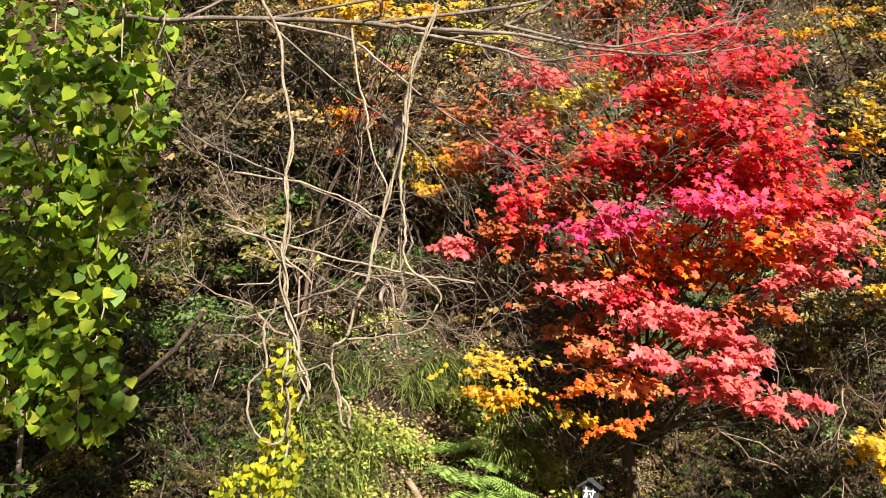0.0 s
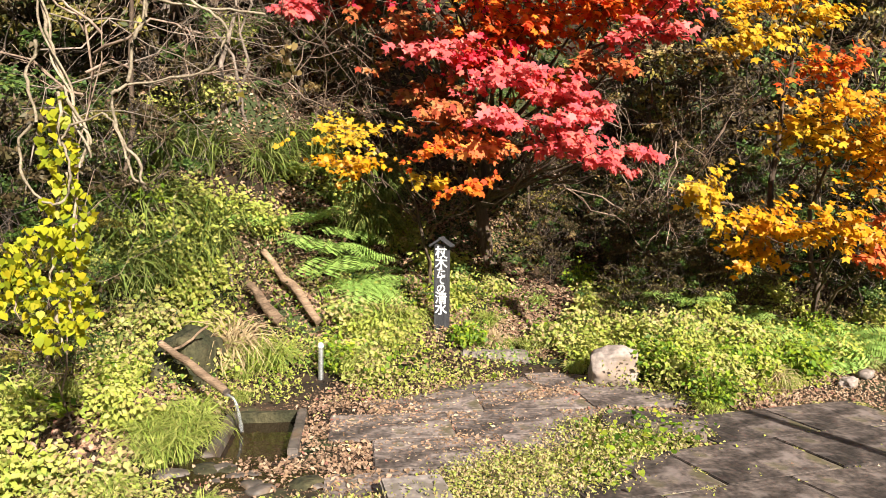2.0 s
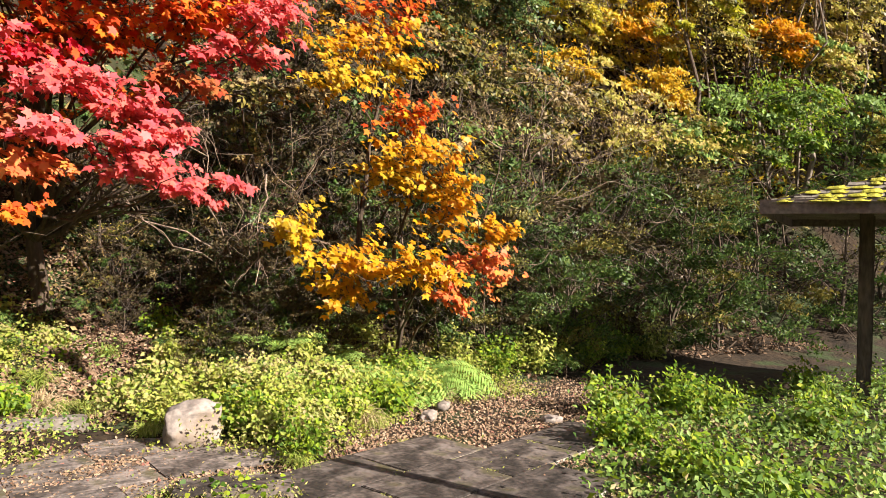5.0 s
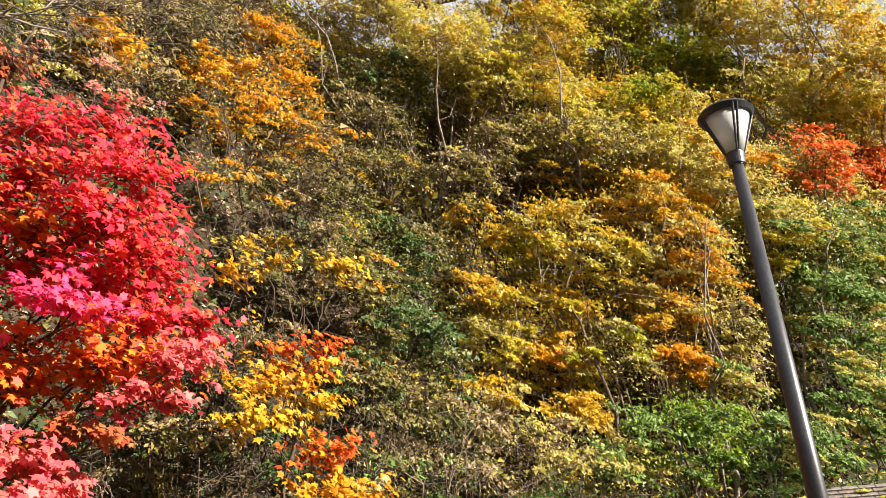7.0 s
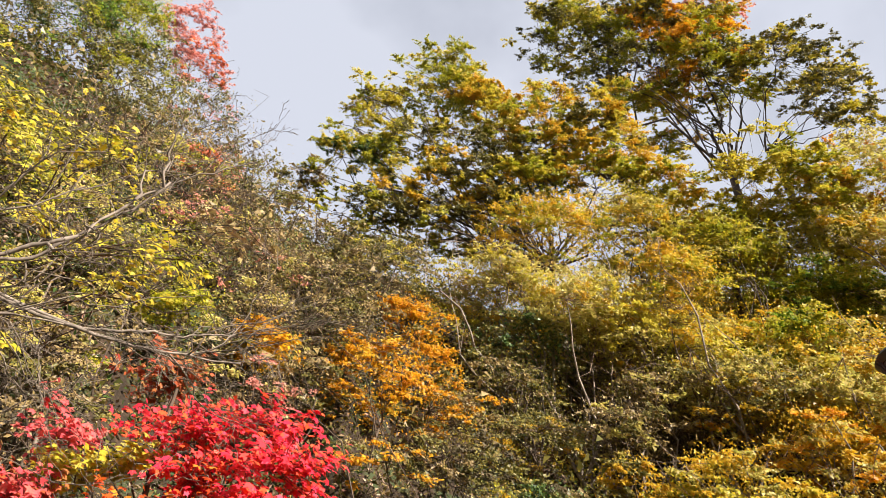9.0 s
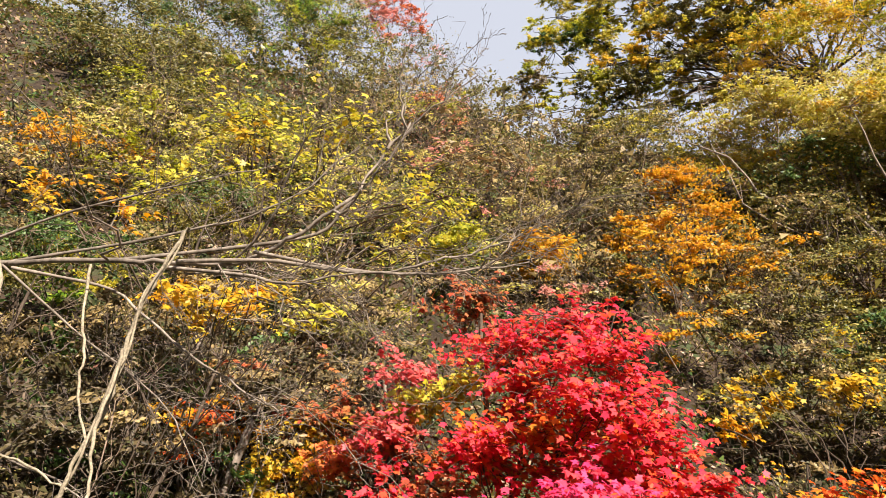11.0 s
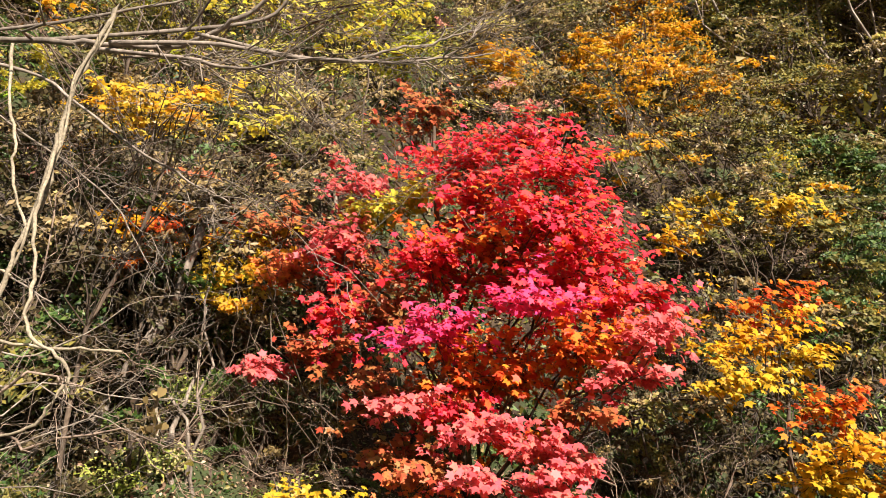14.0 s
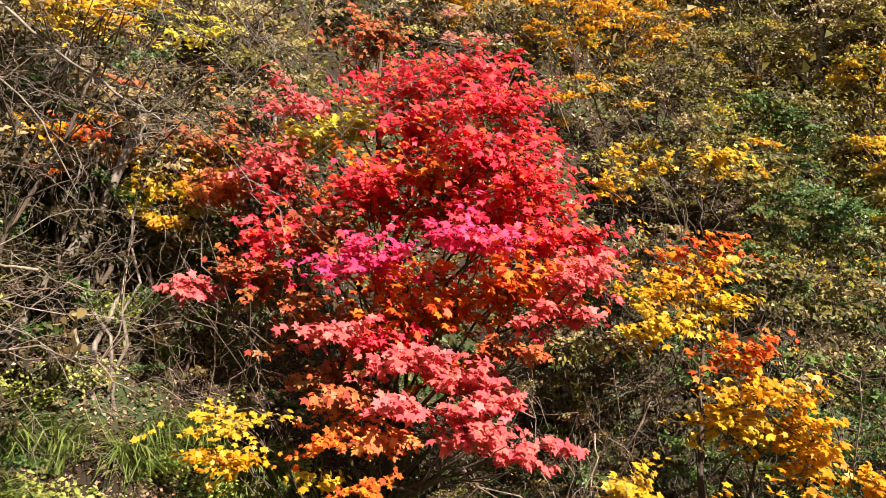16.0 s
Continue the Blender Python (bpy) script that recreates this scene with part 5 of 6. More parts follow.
hi = [bm.verts.new(p) for p in ((-0.5, 0, apex), (0.5, 0, apex))]
for q in ((0, 1, hi[1], hi[0]), (2, 3, hi[0], hi[1])):
    bm.faces.new([lo[q[0]], lo[q[1]], q[2], q[3]])
bm.faces.new([lo[1], lo[2], hi[1]]), bm.faces.new([lo[3], lo[0], hi[0]]), bm.faces.new(lo[::-1])
roof = part("roof", bm, ROOF_TILE, shelter)
rs = np.random.default_rng(8)
shingle = bpy.data.meshes.new("shingle")
bm = box((0.17, 0.22, 0.022), bevel=0.004)
bm.to_mesh(shingle)
bm.free()
shingle.materials.append(ROOF_TILE)
clump = bpy.data.meshes.new("moss_clump")
bm = bmesh.new()
bmesh.ops.create_icosphere(bm, subdivisions=2, radius=0.10)
for v in bm.verts:
    v.co = Vector((v.co.x, v.co.y, v.co.z * 0.12)) + noise.noise_vector(v.co * 22) * 0.024
bm.to_mesh(clump)
bm.free()
clump.materials.append(MOSS)
for face_turn, half, run, flat in ((0, hx, hy, 0.5), (-90, hy, hx - 0.5, 0.0)):
    slope = math.degrees(math.atan2(apex - eave, run))
    for k in range(8):
        s = (k + 0.4) / 8
        wide = half + (flat - half) * s
        for i in range(int(2 * wide / 0.175)):
            px = -wide + 0.0875 + i * 0.175 + 0.04 * (k % 2)
            m = pose(0, 0, 0, 0, 0, face_turn) @ pose(px, -(hy if face_turn == 0 else hx) + run * s, eave + (apex - eave) * s + 0.025, slope - 4, 0, rs.normal(0, 1.5))
            o = new("shingle", shingle)
            o.matrix_basis = m
            child(o, roof)
            if rs.uniform() < 0.8 - 0.06 * k:
                o = new("moss_clump", clump)
                o.matrix_basis = m @ Matrix.Translation((rs.normal(0, 0.04), -0.08, 0.016)) @ Matrix.Diagonal((rs.uniform(0.6, 1.4), rs.uniform(0.6, 1.3), rs.uniform(0.6, 1.3), 1))
                child(o, roof)

shelter.rotation_euler = (0, 0, radians(-50))

# ---- woody vines hanging over the spring ----
VINES = {
    "stem_a": [(-1.23, 2.15, 3.73), (-1.27, 2.15, 3.55), (-1.32, 2.14, 3.38), (-1.35, 2.15, 3.18), (-1.36, 2.16, 2.98), (-1.40, 2.15, 2.76), (-1.44, 2.14, 2.60), (-1.46, 2.15, 2.39),
               (-1.52, 2.15, 2.26), (-1.55, 2.15, 2.10), (-1.61, 2.13, 2.02), (-1.57, 2.15, 1.85), (-1.51, 2.16, 1.75), (-1.51, 2.19, 1.67), (-1.55, 2.17, 1.72), (-1.56, 2.12, 1.84)],
    "stem_b": [(-1.32, 2.10, 3.13), (-1.32, 2.10, 2.85), (-1.29, 2.1, 2.58), (-1.26, 2.1, 2.41), (-1.12, 2.1, 2.30), (-1.10, 2.1, 2.21), (-1.18, 2.1, 2.12), (-1.32, 2.1, 2.09), (-1.52, 2.1, 2.07)],
}
VINES["stem_c"] = [(-2.22, 2.10, 3.87), (-2.10, 2.1, 3.65), (-2.01, 2.1, 3.35), (-1.94, 2.1, 3.04), (-1.93, 2.1, 2.80), (-1.91, 2.1, 2.55), (-1.88, 2.1, 2.33), (-1.82, 2.1, 2.12), (-1.75, 2.1, 1.97), (-1.70, 2.1, 1.84), (-1.74, 2.1, 1.72)]
VINES_MORE = {
    "stem_d": [(-1.88, 2.05, 2.24), (-1.92, 2.05, 2.11), (-1.91, 2.05, 1.93), (-1.97, 2.05, 1.84), (-1.96, 2.05, 1.72), (-1.88, 2.05, 1.62), (-1.79, 2.05, 1.61), (-1.73, 2.05, 1.71), (-1.78, 2.05, 1.84), (-1.68, 2.05, 1.93), (-1.56, 2.05, 1.94), (-1.49, 2.05, 1.78)],
    "stem_f": [(-2.30, 2.15, 2.92), (-1.95, 2.15, 2.85), (-1.62, 2.15, 2.74), (-1.42, 2.14, 2.62)],
    "stem_g": [(-2.35, 2.2, 2.66), (-1.9, 2.18, 2.52), (-1.5, 2.15, 2.42), (-1.2, 2.15, 2.36), (-0.95, 2.15, 2.33)],
    "stem_e": [(-1.72, 2.20, 3.68), (-1.63, 2.2, 3.32), (-1.56, 2.2, 3.08), (-1.48, 2.2, 2.87), (-1.42, 2.2, 2.77)],
}
vine = thing("woody_vine", (-1.9, 2.2, 3.7), "pale looping woody vines hanging from a bare branch", "vine")
for group in (VINES, VINES_MORE):
    for name, pts in group.items():
        line = smooth_line(pts, 6)
        line = line + rng.normal(0, 0.0035, line.shape)
        thick = 0.0074 if name in ("stem_a", "stem_c") else 0.0056
        wave = np.arange(len(line)) * 0.55 + len(name) + line[0, 0] * 9
        line = line + 0.007 * np.stack([np.sin(wave), np.cos(1.3 * wave), 0 * wave], 1)
        rad = thick * np.linspace(1.15, 0.75, len(line)) * (1 + 0.12 * np.sin(np.arange(len(line)) * 1.1))
        v, f = tubes([(line, rad)], 8)
        array_part("stem", v, f, VINE_BARK, vine, smooth=True)
for name, amp, turns, lo, hi in (("stem_a", 0.012, 6, 0.02, 0.5), ("stem_c", 0.013, 7, 0.3, 0.98), ("stem_c", 0.024, 4, 0.45, 0.95)):
    line = smooth_line(VINES[name], 14)
    line = line[int(lo * len(line)):int(hi * len(line))]
    a = np.linspace(0, 2 * np.pi * turns * (hi - lo), len(line))
    line = line + amp * np.stack([np.cos(a), np.sin(a), 0 * a], 1)
    v, f = tubes([(line, np.full(len(line), 0.005))], 6)
    array_part("stem", v, f, VINE_BARK, vine, smooth=True)
twist = smooth_line([(-1.28, 2.17, 3.6), (-1.30, 2.12, 3.4), (-1.37, 2.17, 3.2), (-1.34, 2.12, 3.0), (-1.41, 2.17, 2.78)], 6)
v, f = tubes([(twist, np.full(len(twist), 0.0058))], 7)
array_part("stem", v, f, VINE_BARK, vine, smooth=True)


def twiggy(lines, start, end, r, depth, spread, n_side, down=0.0):
    """A crooked bough with side twigs, twigs on those in turn."""
    main = bent(start, end, 9, 0.13)
    lines.append((main, np.linspace(r, max(0.0014, r * 0.3), 9)))
    size = np.linalg.norm(np.subtract(end, start))
    if depth:
        for _ in range(n_side):
            i = int(rng.integers(2, 9))
            way = (main[i] - main[i - 1]) / (np.linalg.norm(main[i] - main[i - 1]) + 1e-9)
            way = way + rng.normal(0, spread, 3) + (0, 0, -down)
            way /= np.linalg.norm(way)
            twiggy(lines, main[i], main[i] + way * size * rng.uniform(0.22, 0.5), r * 0.36, depth - 1, spread, max(2, n_side // 2), down)


def bare_bush(name, label, at, boughs, r, n_side=7, material=None, spread=0.55, depth=2, category="bare tree"):
    t = thing(name, at, label, category)
    for a, b in boughs:
        lines = []
        twiggy(lines, a, b, r, depth, spread, n_side)
        stout, fine = [l for l in lines if l[1][0] > 0.0045], [l for l in lines if l[1][0] <= 0.0045]
        v, f = tubes(stout, 6)
        if fine:
            v2, f2 = tubes(fine, 3)
            v, f = np.concatenate([v, v2]), np.concatenate([f, f2 + len(v)])
        array_part("bough", v, f, material or TWIG, t, smooth=True)
    return t


BOUGHS = (
    (0.019, 0.005, ((-4.2, 2.9, 0.6), (-4.3, 2.75, 2.4), (-4.1, 2.6, 4.15), (-3.0, 2.3, 3.98), (-2.3, 2.25, 3.85), (-1.67, 2.25, 3.73), (-1.31, 2.25, 3.65), (-0.94, 2.25, 3.62), (-0.72, 2.25, 3.67), (-0.51, 2.27, 3.77), (-0.36, 2.3, 3.99), (-0.2, 2.35, 4.25))),
    (0.011, 0.003, ((-1.31, 2.25, 3.64), (-0.89, 2.25, 3.55), (-0.53, 2.28, 3.43), (-0.13, 2.3, 3.39), (0.15, 2.35, 3.42))),
    (0.010, 0.003, ((-1.40, 2.28, 3.65), (-0.91, 2.20, 3.46), (-0.67, 2.2, 3.36), (-0.34, 2.2, 3.32))),
    (0.009, 0.003, ((-2.3, 2.3, 3.86), (-1.96, 2.6, 3.87), (-1.7, 2.6, 3.66), (-1.3, 2.6, 3.32), (-0.99, 2.6, 3.13), (-0.81, 2.6, 3.05))),
    (0.010, 0.003, ((-1.67, 2.26, 3.73), (-0.86, 2.5, 3.87), (-0.65, 2.5, 4.0), (-0.46, 2.5, 4.23), (-0.27, 2.5, 4.47), (0.08, 2.5, 4.74))),
)
BOUGHS_MORE = (
    (0.008, 0.003, ((-0.94, 2.25, 3.61), (-0.5, 2.4, 3.52), (-0.24, 2.4, 3.51), (-0.05, 2.4, 3.56), (0.13, 2.4, 3.61))),
    (0.010, 0.003, ((-3.0, 2.32, 3.98), (-2.4, 2.4, 4.25), (-1.8, 2.5, 4.45), (-1.2, 2.6, 4.6))),
    (0.009, 0.003, ((-2.3, 2.25, 3.85), (-1.5, 2.5, 4.05), (-1.0, 2.6, 4.2), (-0.6, 2.7, 4.6))),
    (0.010, 0.003, ((-3.9, 2.5, 4.1), (-3.23, 2.6, 3.54), (-2.88, 2.6, 3.32), (-2.32, 2.6, 3.1), (-1.86, 2.6, 2.9), (-1.61, 2.6, 2.73))),
    (0.007, 0.002, ((-2.3, 2.25, 3.84), (-1.9, 2.5, 3.5), (-1.5, 2.6, 3.2), (-1.2, 2.7, 2.8))),
)
bare_tree = thing("bare_tree", (-4.2, 2.9, float(ground_z(-4.2, 2.9))), "bare grey tree reaching its twiggy boughs over the spring", "bare tree")
for r0, r1, pts in BOUGHS + BOUGHS_MORE:
    main = smooth_line(pts, 6)
    main = main + np.cumsum(rng.normal(0, 0.010, main.shape), 0) * (1, 1, 0.7) * np.linspace(0, 1, len(main))[:, None]
    lines = [(main, np.linspace(r0, r1, len(main)) * (1 + 0.08 * np.sin(np.arange(len(main)) * 1.9)))]
    for k in range(9):
        i = int(rng.integers(len(main) // 4, len(main) - 1))
        way = (main[i + 1] - main[i]) / np.linalg.norm(main[i + 1] - main[i]) + rng.normal(0, 0.55, 3) + (0.15, 0, 0)
        twiggy(lines, main[i], main[i] + way / np.linalg.norm(way) * rng.uniform(0.35, 0.9), r0 * 0.34, 2, 0.5, 6)
    stout, fine = [l for l in lines if l[1][0] > 0.0045], [l for l in lines if l[1][0] <= 0.0045]
    got = [tubes(stout, 7)] + ([tubes(fine, 3)] if fine else [])
    array_part("bough", *joined(got), BARK_PALE, bare_tree, smooth=True)


def leaning_trunk(label, pts, r0, r1):
    t = thing("leaning_trunk", (pts[0][0], pts[0][1], float(ground_z(pts[0][0], pts[0][1]))), label, "trunk")
    line = smooth_line([(pts[0][0], pts[0][1], float(ground_z(pts[0][0], pts[0][1])) - 0.1), *pts[1:]], 5)
    line = line + rng.normal(0, 0.008, line.shape)
    array_part("trunk", *tubes([(line, np.linspace(r0, r1, len(line)))], 9), BARK_PALE, t, smooth=True)
    twigs = []
    for k in range(7):
        i = int(rng.integers(len(line) // 2, len(line)))
        twiggy(twigs, line[i], line[i] + rng.normal(0, 0.5, 3) + (0.2, 0, 0.3), 0.01, 2, 0.5, 5)
    array_part("branch", *tubes(twigs, 4), BARK_PALE, t, smooth=True)


leaning_trunk("pale leaning trunk broken off on the sunlit slope", ((-5.1, 7.4), (-5.02, 7.4, 3.18), (-4.81, 7.4, 3.73), (-4.24, 7.4, 4.63), (-4.09, 7.4, 5.17), (-3.98, 7.4, 5.52), (-3.84, 7.4, 5.92)), 0.07, 0.045)
leaning_trunk("slim pale trunk leaning out of the dark thicket", ((-5.8, 7.4), (-5.7, 7.4, 4.6), (-5.53, 7.4, 5.31), (-5.33, 7.4, 5.89), (-5.12, 7.4, 6.45), (-4.92, 7.4, 6.96)), 0.05, 0.035)
bare_bush("bare_shrub", "bare twiggy shrub tangled behind the vines", (-2.9, 3.3, float(ground_z(-2.9, 3.3))),
          [((-2.9, 3.3, 0.1), (-2.3, 3.0, 2.6)), ((-2.35, 3.0, 2.4), (-1.4, 2.7, 2.5)), ((-2.4, 3.0, 2.5), (-3.1, 2.8, 3.3)), ((-2.3, 3.0, 2.5), (-2.7, 2.7, 2.9)), ((-2.4, 3.0, 2.3), (-1.2, 2.9, 2.2)),
           ((-2.6, 3.1, 2.0), (-2.0, 2.9, 3.4)), ((-2.5, 3.1, 2.2), (-3.2, 2.9, 2.7))], 0.0085, 9)
bare_bush("bare_shrub", "tangle of bare grey twigs below the maple", (0.9, 8.9, float(ground_z(0.9, 8.9))),
          [((0.9, 8.9, 1.0), (-0.3, 7.7, 2.0)), ((0.9, 8.9, 1.2), (0.6, 7.6, 2.5)), ((0.9, 8.9, 1.1), (1.6, 7.6, 2.5)), ((1.0, 8.9, 1.5), (1.3, 7.5, 2.9)), ((0.9, 8.9, 1.4), (2.2, 7.9, 2.9)),
           ((1.1, 7.7, 2.3), (1.0, 7.4, 1.2)), ((0.9, 8.9, 1.4), (-1.4, 7.9, 2.6)), ((0.9, 8.9, 1.3), (0.1, 7.8, 3.1))], 0.011, 6)
bare_bush("bare_shrub", "bare branching shrub in the shade of the bank", (4.2, 9.6, float(ground_z(4.2, 9.6))),
          [((4.2, 9.6, 1.6), (3.6, 8.4, 3.2)), ((4.2, 9.6, 1.6), (4.9, 8.6, 3.0)), ((4.2, 9.6, 1.8), (5.8, 8.7, 2.6)), ((4.2, 9.6, 1.8), (4.4, 8.6, 3.8)), ((4.2, 9.6, 1.8), (6.3, 8.9, 3.2))], 0.013, 8)
bare_bush("bare_shrub", "bare twigs reaching from beside the red maple", (-3.2, 8.6, float(ground_z(-3.2, 8.6))),
          [((-3.2, 8.6, 2.2), (-1.9, 7.2, 3.6)), ((-3.2, 8.6, 2.2), (-3.0, 7.2, 4.0)), ((-3.2, 8.6, 2.4), (-2.2, 7.3, 3.1)), ((-3.2, 8.6, 2.4), (-3.9, 7.4, 3.6))], 0.010, 6)
bare_bush("bare_shrub", "fine pinkish grey twigs reaching out of the dark thicket", (-4.9, 5.0, float(ground_z(-4.9, 5.0))),
          [((-4.9, 5.0, 1.2), (-3.7, 5.0, 3.6)), ((-4.5, 5.0, 2.6), (-2.9, 5.8, 3.35)), ((-4.4, 5.0, 2.9), (-2.5, 6.2, 3.15)), ((-4.3, 5.0, 3.2), (-2.8, 5.6, 2.7)), ((-4.6, 5.0, 2.4), (-3.0, 5.4, 2.3)), ((-4.1, 5.0, 3.4), (-2.9, 5.4, 3.9))], 0.008, 7, BARK_PALE)
log("fallen_branch", (-4.9, 3.15, 0.9), (-3.25, 3.2, 2.36), 0.021, BARK, "leaning dead trunk among the shrubs", category="branch")
for x in (-3.75, -3.6, -3.47, -3.33):
    log("dead_trunk", (x, 10.9, float(ground_z(x, 10.9)) - 0.1), (x + 0.03, 10.85, float(ground_z(x, 10.9)) + 0.62 + 0.1 * math.sin(9 * x)), 0.04, BARK_PALE, "pale broken dead trunk on the slope", category="trunk")


def leafy_vine(name, label, pal, blobs, size, shape, per, at):
    t = thing(name, at, label, "vine")
    for x, y, z, rx, rz, in blobs:
        n = int(per * rx * rz)
        p = rng.normal(0, 1, (n, 3))
        p /= np.linalg.norm(p, axis=1)[:, None]
        p *= rng.uniform(0.4, 1.0, n)[:, None] ** 0.5
        p = p * (rx, rx * 0.55, rz) + (x, y, z)
        v, f = leaves(shape, p, size * rng.uniform(0.6, 1.2, n), (0.35, -0.6, 0.6), 0.9, np.tile((0.1, -0.2, -1.0), (n, 1)) + rng.normal(0, 0.35, (n, 3)))
        array_part("foliage", v, f, LEAF[pal], t)
    lines = [(bent((b[0], b[1], b[2] + b[4]), (b[0], b[1] + 0.05, b[2] - b[4]), 7, 0.1), np.linspace(0.008, 0.004, 7)) for b in blobs]
    v, f = tubes(lines, 5)
    array_part("stem", v, f, VINE_BARK, t)
    return t


leafy_vine("climbing_vine", "curtain of bright green broad vine leaves", "v",
           [(-4.3, 2.5, 4.3, 0.9, 0.5), (-3.6, 2.45, 4.1, 0.45, 0.45), (-4.1, 2.5, 3.5, 0.85, 0.45), (-3.45, 2.45, 3.45, 0.40, 0.4), (-4.2, 2.5, 2.9, 0.75, 0.45), (-3.55, 2.5, 2.9, 0.35, 0.4),
            (-4.3, 2.6, 2.3, 0.6, 0.45), (-3.7, 2.6, 2.3, 0.4, 0.5), (-4.2, 2.6, 1.8, 0.6, 0.35), (-3.6, 2.6, 1.75, 0.4, 0.3)], 0.10, ROUND, 1100, (-4.0, 2.5, 1.5))
leafy_vine("climbing_vine", "hanging tail of bright yellow heart-shaped vine leaves", "w",
           [(-1.83, 2.1, 1.85, 0.10, 0.20), (-1.80, 2.1, 1.55, 0.13, 0.18), (-1.92, 2.12, 1.36, 0.20, 0.16), (-2.10, 2.12, 1.25, 0.14, 0.14), (-1.85, 2.12, 1.20, 0.18, 0.13), (-1.88, 2.12, 1.07, 0.15, 0.09)], 0.040, ROUND, 5200, (-1.9, 2.1, 1.1))

leafy_vine("climbing_vine", "few withered pale leaves on a hanging vine end", "b", [(-0.93, 2.3, 2.18, 0.06, 0.08)], 0.036, ROUND, 4200, (-0.93, 2.3, 2.1))

# ---- ferns, grass, herbs and fallen leaves ----


def herb_clump(x, y, r, tall, pal, label, size=0.055):
    """A leafy herb: leaf-bearing stalks that fan out of one root."""
    z = float(ground_z(x, y))
    t = thing("leafy_herb", (x, y, z), label, "herb", "leafy herbs on the bank")
    lines, spots, heads = [], [], []
    for _ in range(int(60 * r / 0.4)):
        a, k = rng.uniform(0, 2 * np.pi), math.sqrt(rng.uniform(0, 1)) * r
        tip = np.array((x + k * math.cos(a), y + k * math.sin(a) - 0.1 * tall, z + tall * rng.uniform(0.45, 1.05) * (1.1 - 0.5 * k / r)))
        line = bent((x + 0.3 * k * math.cos(a), y + 0.3 * k * math.sin(a), z - 0.02), tip, 5, 0.1, -0.06)
        lines.append((line[::2], np.linspace(0.004, 0.002, 3)))
        for i in range(14):
            spots.append(line[int(rng.integers(1, 5))] + rng.normal(0, 0.045, 3))
            heads.append((math.cos(a + rng.normal(0, 0.9)), math.sin(a + rng.normal(0, 0.9)), -0.3))
    v, f = leaves(FOLD6, np.array(spots), size * rng.uniform(0.6, 1.3, len(spots)), (0.3, -0.5, 0.75), 0.45, np.array(heads))
    array_part("foliage", v, f, LEAF[pal], t)
    v, f = tubes(lines, 3)
    tagged(array_part("stalk", v, f, GRASS, t), kind="stuff")
    return t


FOLD6 = folded_leaf(0.62)
HERBS = (
    (-3.9, 6.0, 0.42, 0.5, "n"), (-3.8, 6.5, 0.42, 0.5, "n"), (-3.7, 5.4, 0.36, 0.4, "h"), (-3.3, 5.7, 0.34, 0.35, "n"), (-4.4, 5.6, 0.45, 0.5, "n"), (-4.3, 6.4, 0.45, 0.55, "v"),
    (-1.9, 6.0, 0.3, 0.24, "h"), (-1.75, 6.5, 0.3, 0.25, "n"), (0.9, 6.5, 0.34, 0.3, "v"), (1.3, 6.2, 0.34, 0.26, "h"),
    (1.6, 6.7, 0.36, 0.3, "v"), (0.3, 6.9, 0.36, 0.3, "n"),
)
HERBS_MORE = (
    (2.3, 7.2, 0.34, 0.28, "v"), (-0.1, 7.3, 0.36, 0.3, "h"), (-1.0, 6.95, 0.25, 0.2, "v"), (1.1, 7.2, 0.4, 0.35, "h"), (-3.6, 4.9, 0.36, 0.4, "h"), (-2.9, 3.9, 0.3, 0.3, "n"), (-2.3, 6.9, 0.34, 0.3, "h"),
    (-2.9, 8.4, 0.4, 0.4, "n"), (-2.2, 8.6, 0.4, 0.35, "h"), (-3.6, 8.8, 0.45, 0.4, "h"), (-1.6, 8.5, 0.35, 0.3, "n"), (-2.6, 9.2, 0.45, 0.4, "h"), (-4.2, 7.6, 0.4, 0.4, "h"), (-2.9, 2.9, 0.36, 0.3, "n"),
    (-3.3, 3.2, 0.4, 0.4, "n"), (-2.5, 3.05, 0.3, 0.22, "h"), (-3.5, 2.7, 0.4, 0.35, "h"),
)
def before_pipe(x, y, half=0.14):
    """The trodden strip that leaves the standpipe in view."""
    return (np.abs(x + 2.1 - (5.6 - y) * 0.46) < half) & (y > 4.6) & (y < 5.72)


def by_logs(x, y):
    """Where the fallen logs lie bare on the bank."""
    return (x > -3.6) & (x < -2.1) & (y > 5.5) & (y < 7.8)


bank_herbs = scatter(900, -5.2, 3.6, 3.0, 9.2, lambda x, y, d: ~by_logs(x, y) & ~before_pipe(x, y, 0.4) & (d > 0.1) & (d < 3.0) & (np.hypot(x + 1.33, (y - 6.75) * 0.6) > 0.35) & (np.hypot(x - 0.45, (y - 6.0) * 0.6) > 0.45) & ((x < -0.9) | (x > 0.1) | (y < 6.2)))[:64]
RANDOM_HERBS = tuple((float(p[0]), float(p[1]), float(rng.uniform(0.14, 0.3)), float(rng.uniform(0.16, 0.38)), "nhvnn"[int(rng.integers(5))]) for p in bank_herbs)
FOOT_HERBS = ((4.6, 8.6, 0.4, 0.6, "n"), (5.4, 8.9, 0.45, 0.7, "v"), (5.0, 9.3, 0.45, 0.8, "n"), (6.2, 9.4, 0.45, 0.7, "v"), (4.0, 8.5, 0.35, 0.5, "v"), (3.6, 8.9, 0.4, 0.6, "n"), (6.9, 9.6, 0.45, 0.7, "n"), (5.8, 10.0, 0.5, 0.9, "v"))
